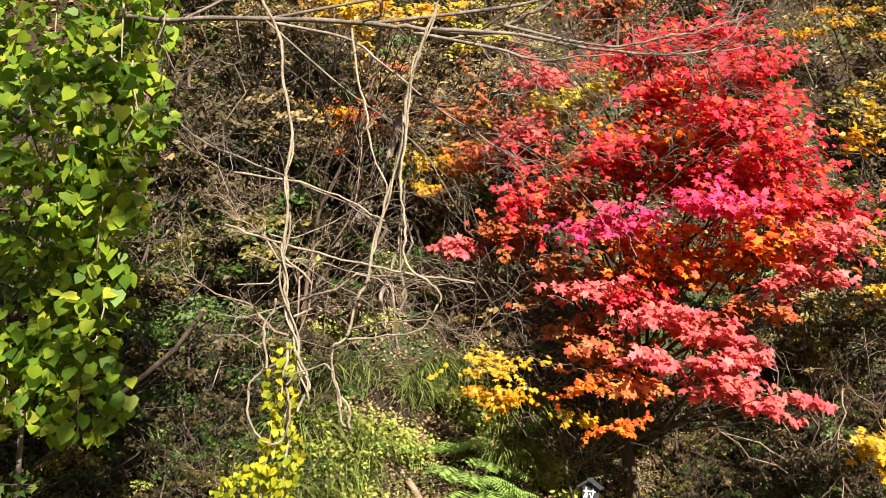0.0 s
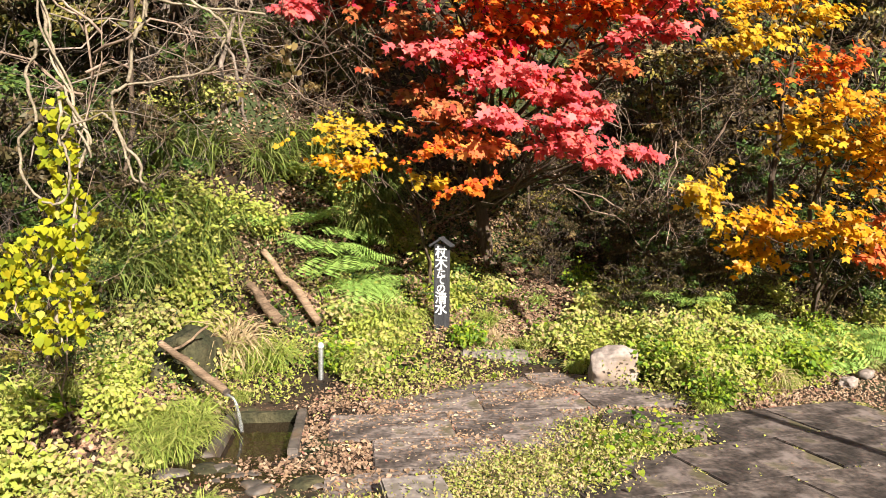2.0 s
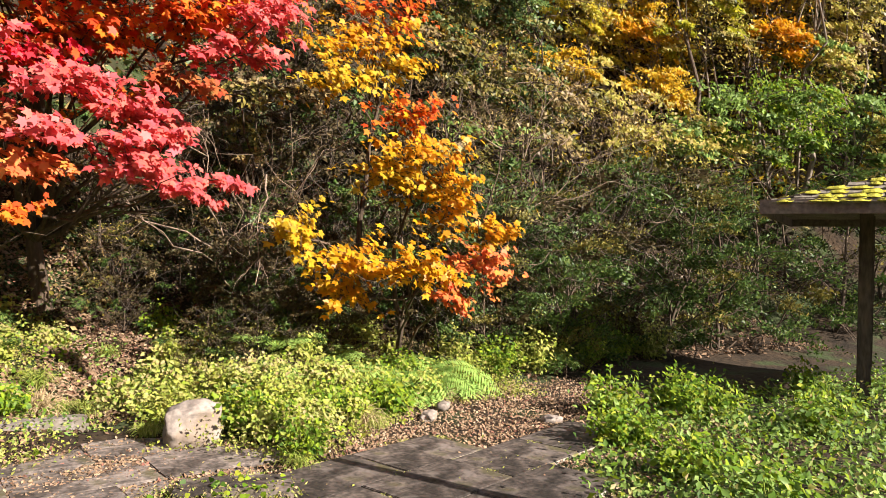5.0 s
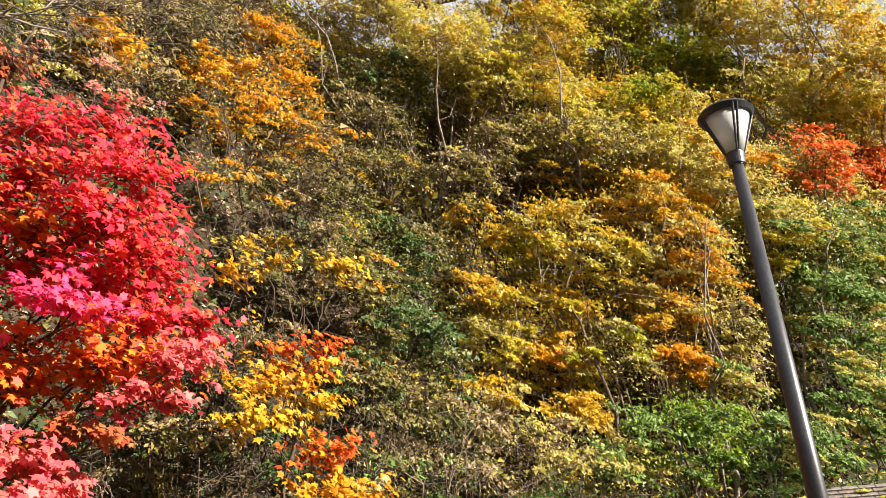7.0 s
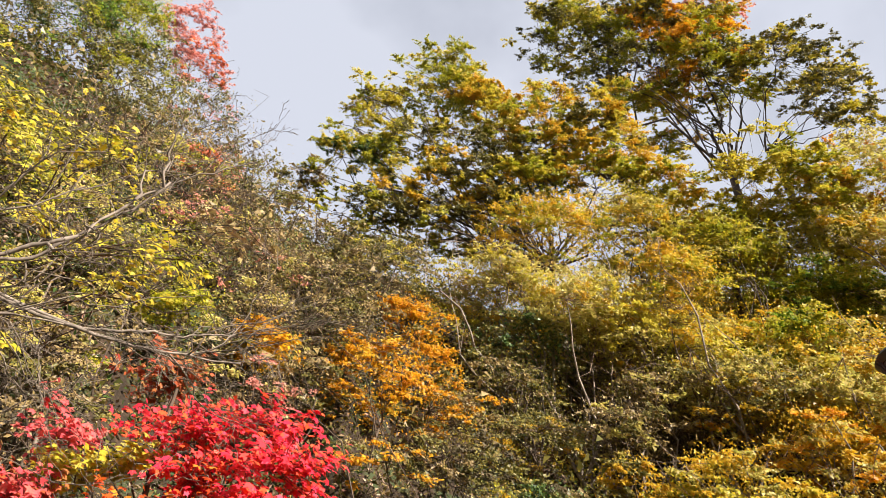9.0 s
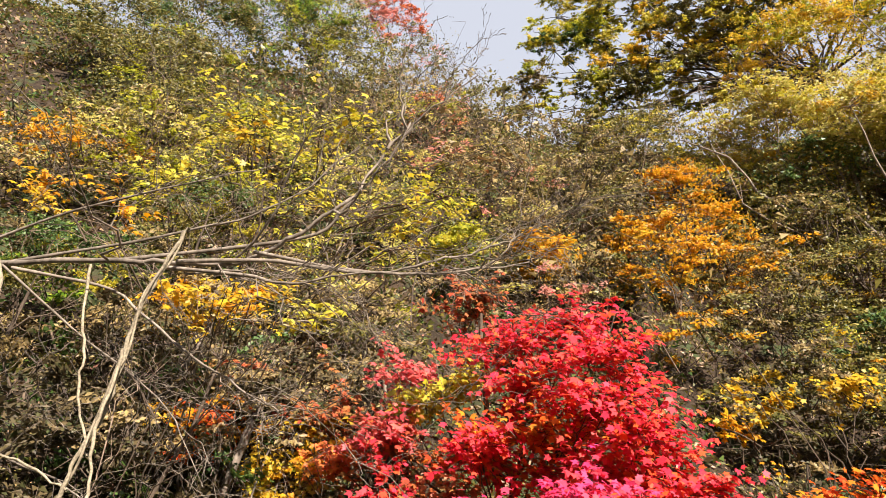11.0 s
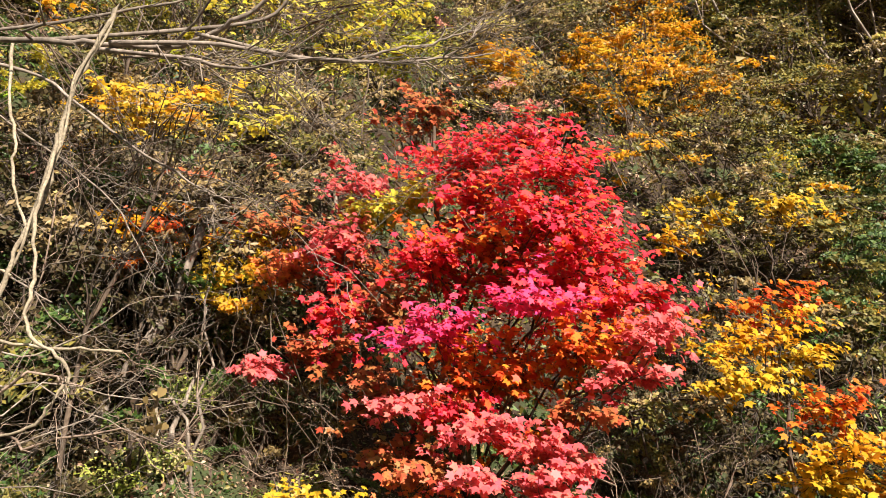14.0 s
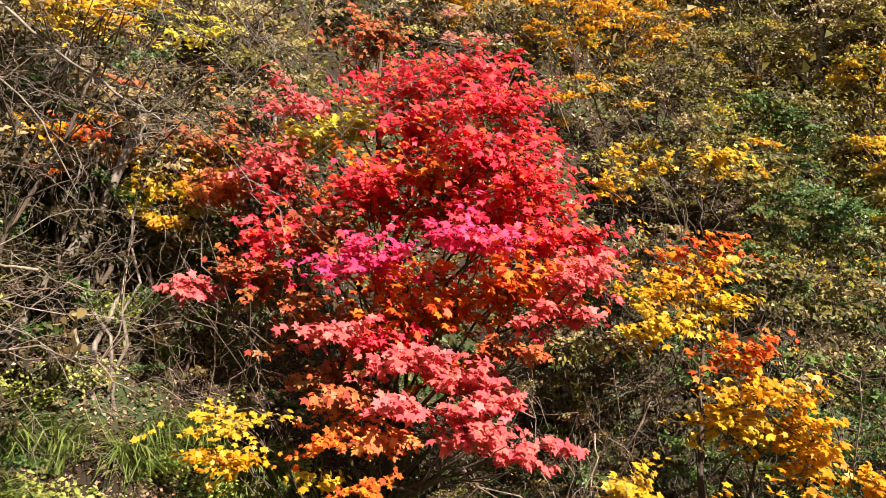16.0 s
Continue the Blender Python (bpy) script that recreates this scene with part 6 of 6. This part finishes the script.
SLOPE_HERBS = ((-3.4, 8.0, 0.3, 0.3, "n"), (-2.6, 8.3, 0.3, 0.3, "h"), (-4.2, 8.0, 0.34, 0.35, "n"), (-3.0, 8.9, 0.35, 0.35, "h"), (-4.6, 7.3, 0.34, 0.35, "n"), (-3.8, 9.0, 0.35, 0.35, "n"), (-2.2, 8.9, 0.3, 0.3, "n"), (-4.9, 6.8, 0.35, 0.4, "h"))
SUNNY_HERBS = ((-4.0, 6.6, 0.4, 0.55, "n"), (-3.7, 6.9, 0.42, 0.5, "n"), (-3.6, 6.2, 0.36, 0.45, "n"), (-4.1, 6.1, 0.4, 0.5, "n"), (-3.4, 7.1, 0.36, 0.45, "n"))
for x, y, r, tall, pal in HERBS + HERBS_MORE + RANDOM_HERBS + SUNNY_HERBS + FOOT_HERBS + SLOPE_HERBS:
    herb_clump(x, y, r, tall, pal, {"x": "yellow-green broad-leaved herb on the bank", "h": "pale yellowing leafy herb on the bank", "v": "fresh green leafy herb on the bank", "n": "soft yellow-green herb on the bank"}[pal], float(rng.uniform(0.042, 0.065)))


def fern_mesh(name, material, fronds, length, seed):
    r = np.random.default_rng(seed)
    vs, fs, off = [], [], 0
    for k in range(fronds):
        a = 2 * np.pi * (k + r.uniform(-0.3, 0.3)) / fronds
        ln = length * r.uniform(0.5, 1.15)
        lift = r.uniform(0.7, 1.15)
        s = np.linspace(0.12, 1, 25)
        rad, z = ln * s * 0.85, ln * (lift * s - 0.85 * s * s * lift)
        way, side = np.array([math.cos(a), math.sin(a), 0]), np.array([-math.sin(a), math.cos(a), 0])
        rib = rad[:, None] * way + np.array([0, 0, 1]) * z[:, None]
        rib = rib + side * (0.05 * ln * np.sin(2.2 * s + k))[:, None]
        for i in range(24):
            half = ln * 0.27 * math.sin(math.pi * min(1, 0.12 + 0.88 * (1 - s[i]) ** 0.8)) ** 0.8 * r.uniform(0.8, 1.1) + 0.008
            step = rib[i + 1] - rib[i]
            for sg in (-1, 1):
                root, tip = rib[i], rib[i] + sg * side * half + step * 1.3 + np.array([0, 0, -half * r.uniform(0.15, 0.5)])
                for lo, hi, wide in ((0.0, 0.55, 0.42), (0.45, 1.0, 0.30)):
                    p, q = root + (tip - root) * lo, root + (tip - root) * hi
                    vs += [p, (p + q) / 2 + step * wide, q, (p + q) / 2 - step * wide]
                    fs.append((off, off + 1, off + 2, off + 3))
                    off += 4
    return mesh_of(name, np.array(vs), np.array(fs), material)


FERN_SHAPES = [fern_mesh("fern", FERN, 15, 0.62, 1), fern_mesh("fern", FERN, 17, 0.55, 2), fern_mesh("fern", FERN_DARK, 9, 0.6, 3), fern_mesh("fern", FERN_DARK, 8, 0.5, 4)]


def fern(which, x, y, size, tip=0.0):
    o = new("fern", FERN_SHAPES[which])
    o.matrix_world = Matrix.LocRotScale((x, y, float(ground_z(x, y)) + 0.02), Euler((radians(tip), 0, float(rng.uniform(0, 6.28)))), (size, size, size))
    tagged(o, "bright green arching fern clump on the bank" if which < 2 else "fern in the slope's shade, its green darkened for it", "fern", "ferns on the bank")


for x, y, s in ((-2.85, 7.4, 1.4), (-2.55, 7.5, 1.4), (-2.35, 7.5, 1.2), (-3.3, 7.3, 1.0), (-2.3, 7.0, 0.8), (-3.0, 7.7, 1.0), (-2.7, 7.9, 1.0), (-2.45, 7.5, 0.8), (-2.2, 7.8, 0.7), (-3.4, 8.0, 0.9), (1.05, 8.0, 0.9), (1.4, 7.9, 0.8), (0.6, 8.2, 0.7), (0.2, 8.1, 0.7),
                (1.1, 7.3, 0.7), (2.85, 8.0, 1.4), (2.5, 7.8, 1.3), (3.2, 8.1, 1.3), (2.75, 7.7, 1.1), (1.9, 8.1, 0.8), (4.9, 9.0, 1.0), (4.6, 9.3, 0.9), (-3.6, 7.0, 0.8)):
    fern(int(rng.integers(0, 2)), x, y, s, 12)
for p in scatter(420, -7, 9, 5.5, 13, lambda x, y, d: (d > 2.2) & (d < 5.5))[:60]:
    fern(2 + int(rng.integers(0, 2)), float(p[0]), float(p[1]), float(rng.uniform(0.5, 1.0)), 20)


def tuft_mesh(name, material, blades, length, seed):
    global rng
    keep, rng = rng, np.random.default_rng(seed)
    n = blades
    head = rng.normal(0, 1, (n, 3)) * (1, 1, 0)
    v, f = leaves(blade_leaf(), rng.normal(0, 0.05, (n, 3)) * (1, 1, 0), length * rng.uniform(0.6, 1.2, n), (0, 0, 1), 0.18, head)
    rng = keep
    return mesh_of(name, v, f, material)


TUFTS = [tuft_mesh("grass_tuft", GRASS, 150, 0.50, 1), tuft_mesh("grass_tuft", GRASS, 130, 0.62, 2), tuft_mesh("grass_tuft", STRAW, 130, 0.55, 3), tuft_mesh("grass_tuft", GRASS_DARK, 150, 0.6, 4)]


def tuft(which, x, y, size):
    o = new("grass_tuft", TUFTS[which])
    o.matrix_world = Matrix.LocRotScale((x, y, float(ground_z(x, y)) - 0.01), Euler((radians(float(rng.normal(8, 6))), 0, float(rng.uniform(0, 6.28)))), (size, size, size))
    tagged(o, ("bright green arching grass tuft", "bright green arching grass tuft", "dry straw-coloured grass tuft on the bank", "dark green hanging grass on the steep bank, shade in its colour")[which], "grass", "grass tufts on the bank")


TUFT_SPOTS = (
    (-2.46, 4.1, 1, 0.5), (-2.40, 4.0, 0, 0.5), (-2.36, 3.85, 1, 0.5), (-2.5, 4.0, 1, 0.5), (-2.62, 4.3, 0, 0.45), (-2.25, 3.6, 0, 0.6), (-2.6, 4.0, 0, 0.65),
    (-2.62, 4.2, 1, 0.5), (-2.6, 3.85, 0, 0.55), (-2.42, 3.8, 1, 0.45), (-2.55, 3.7, 1, 0.5), (-2.35, 3.5, 0, 0.6), (-2.5, 5.55, 0, 0.75), (-2.65, 5.45, 1, 0.7),
    (-1.86, 5.66, 0, 0.6),
)
TUFT_SPOTS_MORE = (
    (-1.85, 5.8, 0, 0.55), (-2.85, 5.4, 2, 0.9), (-2.95, 5.6, 2, 1.0), (-3.1, 5.3, 2, 0.8), (-1.72, 6.95, 0, 0.8), (-1.85, 6.8, 1, 0.8), (-3.4, 3.6, 1, 0.6),
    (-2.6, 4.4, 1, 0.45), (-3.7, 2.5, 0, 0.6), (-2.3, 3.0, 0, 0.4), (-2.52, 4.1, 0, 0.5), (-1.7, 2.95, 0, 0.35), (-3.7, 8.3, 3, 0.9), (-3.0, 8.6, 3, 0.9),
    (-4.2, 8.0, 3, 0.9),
)
for x, y, w, s in TUFT_SPOTS + TUFT_SPOTS_MORE:
    tuft(w, x, y, s)
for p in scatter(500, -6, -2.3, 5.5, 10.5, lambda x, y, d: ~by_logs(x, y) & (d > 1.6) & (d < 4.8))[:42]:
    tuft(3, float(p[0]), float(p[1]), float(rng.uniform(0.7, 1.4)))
for p in scatter(700, -6, 3.5, 2.0, 8.5, lambda x, y, d: ~by_logs(x, y) & ~before_pipe(x, y, 0.25) & (d > -0.1) & (d < 2.4) & ~on_dark_paving(x, y) & (np.hypot(x + 1.33, (y - 6.6) * 0.5) > 0.35) & (np.hypot(x - 0.45, (y - 6.0) * 0.6) > 0.4) & ((x < -1.1) | (x > -0.3) | (y < 6.2) | (y > 6.85)))[:60]:
    tuft(int(rng.integers(0, 3)), float(p[0]), float(p[1]), float(rng.uniform(0.25, 0.5)))


def cover(name, label, spots, lift, size, pal, shape, lean=0.5, per=5, spread=0.08, material=None):
    p = np.repeat(spots, per, 0)
    p = p + rng.normal(0, 1, p.shape) * (spread, spread, 0)
    p[:, 2] = ground_z(p[:, 0], p[:, 1]) + 0.01 + rng.uniform(0, 1, len(p)) ** 1.4 * np.repeat(lift if np.ndim(lift) else np.full(len(spots), lift), per)
    v, f = leaves(shape, p, size * rng.uniform(0.5, 1.3, len(p)), (0.1, -0.3, 0.85), lean)
    return stuff(name, v, f, material or LEAF[pal], label, "undergrowth" if not material else "leaves")


def patchy(x, y, k=1.0, level=0.0):
    return (np.sin(2.1 * k * x + 1.3) * np.sin(2.6 * k * y + 0.4) + 0.5 * np.sin(4.7 * k * x - 3.1 * k * y)) > level


bank = scatter(52000, -6, 4.2, 1.5, 9.5, lambda x, y, d: ~before_pipe(x, y, 0.2) & (d > -0.05) & (d < 3.2) & patchy(x, y, 1.0, -0.75) & ((x < -0.9) | (x > 0.35) | (y < 6.9)) & (np.hypot(x + 1.33, (y - 6.75) * 0.6) > 0.22) & ((x < -1.1) | (x > -0.3) | (y < 6.2) | (y > 6.85)))
cover("herb_cover", "low yellow-green herbs covering the bank", bank[::3], 0.05 + 0.16 * patchy(bank[::3, 0], bank[::3, 1], 1.9, 0.0), 0.036, "h", FOLD, 0.9)
cover("herb_cover", "fresh yellow-green herbs in thick patches on the bank", bank[1::3], 0.06 + 0.22 * patchy(bank[1::3, 0], bank[1::3, 1], 1.4, 0.1), 0.034, "n", FOLD6, 0.95, per=6)
bank2 = scatter(5000, -6, 4.2, 1.5, 9.0, lambda x, y, d: ~before_pipe(x, y, 0.2) & (d > 0.0) & (d < 2.4) & patchy(x, y, 1.7, 0.15) & (np.hypot(x + 1.33, (y - 6.75) * 0.6) > 0.3) & ((x < -1.1) | (x > -0.3) | (y < 6.2) | (y > 6.85)))
cover("herb_cover", "broad-leaved green herbs on the bank", bank2, 0.2, 0.045, "v", ROUND, 0.7, per=4)
bank3 = scatter(9000, -6, 4.2, 1.5, 9.5, lambda x, y, d: ~before_pipe(x, y, 0.2) & (d > 0.3) & (d < 3.4) & patchy(x, y, 1.3, 0.2) & (np.hypot(x + 1.33, (y - 6.75) * 0.6) > 0.3))
cover("herb_cover", "darker green herbs on the bank", bank3, 0.2, 0.042, "q", FOLD, 0.7, per=6)
isl = scatter(9000, -0.9, 1.5, 2.6, 5.4, lambda x, y, d: (np.abs((x - (-0.35 + (y - 3.3) * 0.62)) / (0.40 + 0.08 * np.sin(7 * y))) < 1) & (y > 3.1) & (y < 5.1) & patchy(x, y, 2.0, -0.8))
cover("weed_patch", "yellowing weeds growing over the paving's edge", isl, 0.11, 0.025, "h", FOLD, 0.9, per=6)
cover("weed_patch", "creeping pale weeds low over the stone", isl[::2], 0.035, 0.034, "n", FOLD, 0.5, per=4)
cover("weed_patch", "dry straw-coloured leaves among the weeds", isl[::3], 0.08, 0.03, "b", FOLD, 0.8, per=4, material=STRAW)
cover("weed_patch", "green broad-leaved weeds along the paving", isl[(isl[:, 0] > 0.3)][::2], 0.13, 0.036, "v", ROUND, 0.7, per=2)
near = scatter(9000, -3.2, 0.0, 1.2, 3.5, lambda x, y, d: (y < 3.0 + 0.2 * np.sin(5 * x)) & ~on_dark_paving(x, y))
cover("weed_patch", "trampled pale weeds beside the trough", near, 0.10, 0.03, "h", FOLD, 0.7, per=5)
right = scatter(9000, 2.6, 9.5, 0.6, 8.6, lambda x, y, d: (x > np.interp(y, [0, 4.0, 6.5, 9], [2.9, 2.75, 4.25, 5.4]) + 0.12 * np.sin(6 * y)) & (y < 6.6 + 0.1 * x) & (d < 0))
mound = 0.22 + 0.16 * np.sin(1.9 * right[:, 0] + 0.8) * np.sin(2.3 * right[:, 1]) + 0.08 * np.sin(5.1 * right[:, 0] - 4.2 * right[:, 1])
cover("weed_bed", "thick bed of green leafy weeds by the lamp post", right[::2], mound[::2], 0.058, "q", FOLD6, 0.75, per=6, spread=0.1)
cover("weed_bed", "brighter leaves over the weed bed", right[::4], mound[::4] * 1.2, 0.06, "v", FOLD6, 0.75, per=3, spread=0.1)
cover("weed_bed", "pale yellowing leaves in the weed bed", right[::6], mound[::6] * 1.2, 0.06, "h", FOLD, 0.8, per=3, spread=0.12)
for p in right[::int(len(right) / 34)]:
    herb_clump(float(p[0]), float(p[1]), float(rng.uniform(0.22, 0.36)), float(rng.uniform(0.32, 0.52)), "vqv"[int(rng.integers(3))], "tall green leafy weed in the bed by the lamp post", 0.062)
joint = scatter(2600, -1.9, 3.4, 2.2, 6.0, lambda x, y, d: (d < 0.1) & patchy(x, y, 3.3, 0.75))
cover("joint_weeds", "tiny yellow weeds and moss in the paving joints", joint, 0.03, 0.026, "h", FOLD, 0.6, per=4, spread=0.04)
slope_green = scatter(13000, -10, 13, 3, 15, lambda x, y, d: (d > 2.4) & (d < 7.0) & patchy(x, y, 0.7, -0.5))
cover("slope_undergrowth", "dark green undergrowth on the wooded slope", slope_green, 0.32, 0.065, "e", FOLD, 0.7, per=5)
slope_olive = scatter(15000, -12, 16, 3, 20, lambda x, y, d: (d > 3.0) & (d < 12.0) & patchy(x, y, 0.9, -0.3))
cover("slope_undergrowth", "olive and brown undergrowth on the wooded slope", slope_olive, 0.55, 0.075, "l", FOLD, 0.7, per=5)
slope_brown = scatter(9000, -10, 12, 3, 15, lambda x, y, d: (d > 3.0) & (d < 8.0) & patchy(x, y, 1.2, 0.0))
cover("slope_undergrowth", "dry brown undergrowth below the trees", slope_brown, 0.6, 0.07, "b", FOLD, 0.8, per=4)
flat_spots = scatter(24000, -2.0, 5.4, 1.0, 8.4, lambda x, y, d: (d < 0.4) & ((y > 4.95 + 0.1 * np.abs(x - 2.8)) & (x > 1.1) | patchy(x, y, 3.0, 0.45) & (rng.uniform(0, 1, len(x)) < 0.6) | (rng.uniform(0, 1, len(x)) < 0.14)))
cover("fallen_leaves", "brown fallen leaves scattered on the paving", flat_spots, 0.012, 0.034, "b", FOLD, 0.4, per=3, material=LITTER)
pale_litter = scatter(9000, -5.2, -0.6, 6.6, 10.4, lambda x, y, d: (d > 1.5) & patchy(x, y, 1.6, -0.7))
cover("fallen_leaves", "pale tan leaves on the sunlit slope beside the maple", pale_litter, 0.05, 0.052, "b", FOLD6, 0.5, per=3, material=LITTER)
slope_litter = scatter(22000, -9, 11, 3.5, 14, lambda x, y, d: (d > 0.6) & (d < 7.5))
# bright leaf colours on the right make up for sunlight missing between crowns
for label, pal, x0, x1, n in (("yellow-green saplings and low growth covering the sunny slope", "g", 5, 36, 12000), ("pale yellow low growth between the trees", "x", 5, 36, 12000), ("yellow low growth on the upper slope", "y", 5, 36, 6000),
                              ("olive low growth on the shaded slope", "l", -24, 2, 12000), ("dark green low growth on the shaded slope", "e", -24, 2, 7000), ("brown withered low growth on the slope", "b", -24, 6, 4000)):
    spots_low = scatter(n, x0, x1, 6, 34, lambda x, y, d: (d > 5.0) & (d < 22) & patchy(x, y, 0.8, -0.6))
    cover("slope_growth", label, spots_low, 0.4 + 0.5 * patchy(spots_low[:, 0], spots_low[:, 1], 1.1, 0.2), 0.17, pal, CHIP, 0.9, per=5, spread=0.22)
high_litter = scatter(30000, -22, 34, 5, 36, lambda x, y, d: (d > 6.5) & (d < 24))
cover("fallen_leaves", "brown and tan leaves lying thick higher on the slope", high_litter, 0.12, 0.2, "b", FOLD, 0.6, per=3, spread=0.2, material=LITTER)
cover("fallen_leaves", "old brown leaves lying on the slope", slope_litter, 0.03, 0.075, "b", FOLD, 0.5, per=3, material=LITTER_DARK)
bare_soil = scatter(2500, -1.2, 0.6, 6.9, 9.0, lambda x, y, d: (d > 0.8) & (np.abs(x + 0.35 - (y - 8) * 0.1) < 0.35))
cover("fallen_leaves", "dry tan leaves on the bare strip of bank", bare_soil, 0.02, 0.045, "b", FOLD, 0.4, per=4, material=LITTER)
crumbs = scatter(16000, -2.2, 5.0, 0.8, 6.4, lambda x, y, d: (d < 0.2) & patchy(x, y, 2.3, -0.6))
cover("leaf_crumbs", "small dark leaf crumbs and twigs trodden into the paving", crumbs, 0.008, 0.02, "b", LANCE, 0.3, per=2, spread=0.15, material=LITTER_DARK)
left_litter = scatter(3000, -4.2, -2.6, 2.6, 4.9, lambda x, y, d: patchy(x, y, 2.2, -0.5))
cover("fallen_leaves", "brown leaves lying on the bank beside the spout", left_litter, 0.03, 0.055, "b", FOLD6, 0.6, per=2, material=LITTER)
yard_leaves = scatter(9000, -1.9, 0.9, 3.5, 6.2, lambda x, y, d: (d < 0.3) & ~on_dark_paving(x, y) & patchy(x, y, 2.6, -0.35))
cover("fallen_leaves", "fallen leaves lying thick on the wet stone paving", yard_leaves[::2], 0.014, 0.038, "b", FOLD6, 0.4, per=1, material=LITTER)
cover("fallen_leaves", "wet dark leaves matted on the stone paving", yard_leaves[1::2], 0.01, 0.036, "b", FOLD6, 0.35, per=2, material=LITTER_DARK)
slab_leaves = scatter(1500, -0.6, 4.2, 0.8, 6.0, lambda x, y, d: on_dark_paving(x, y))
cover("fallen_leaves", "single brown leaves lying on the dark slabs", slab_leaves, 0.012, 0.055, "b", FOLD6, 0.35, per=1, material=LITTER)
tufty = []
for x, y in slab_centres:
    for side_v, side_u in ((0.3, None), (None, 0.45)):
        if rng.uniform() < 0.55:
            lo, run = rng.uniform(-0.4, 0.2), rng.uniform(0.06, 0.3)
            for k in range(int(260 * run)):
                along, off = lo + rng.uniform(0, run), rng.normal(0, 0.022)
                u, v = (along, side_v + off) if side_u is None else (side_u + off, along * 0.65)
                tufty.append((x + u * ca - v * sn, y + u * sn + v * ca, 0.0))
cover("joint_moss", "yellow-green moss and tiny weeds along the slab joints", np.array(tufty), 0.022, 0.026, "h", FOLD, 0.6, per=5, spread=0.012)
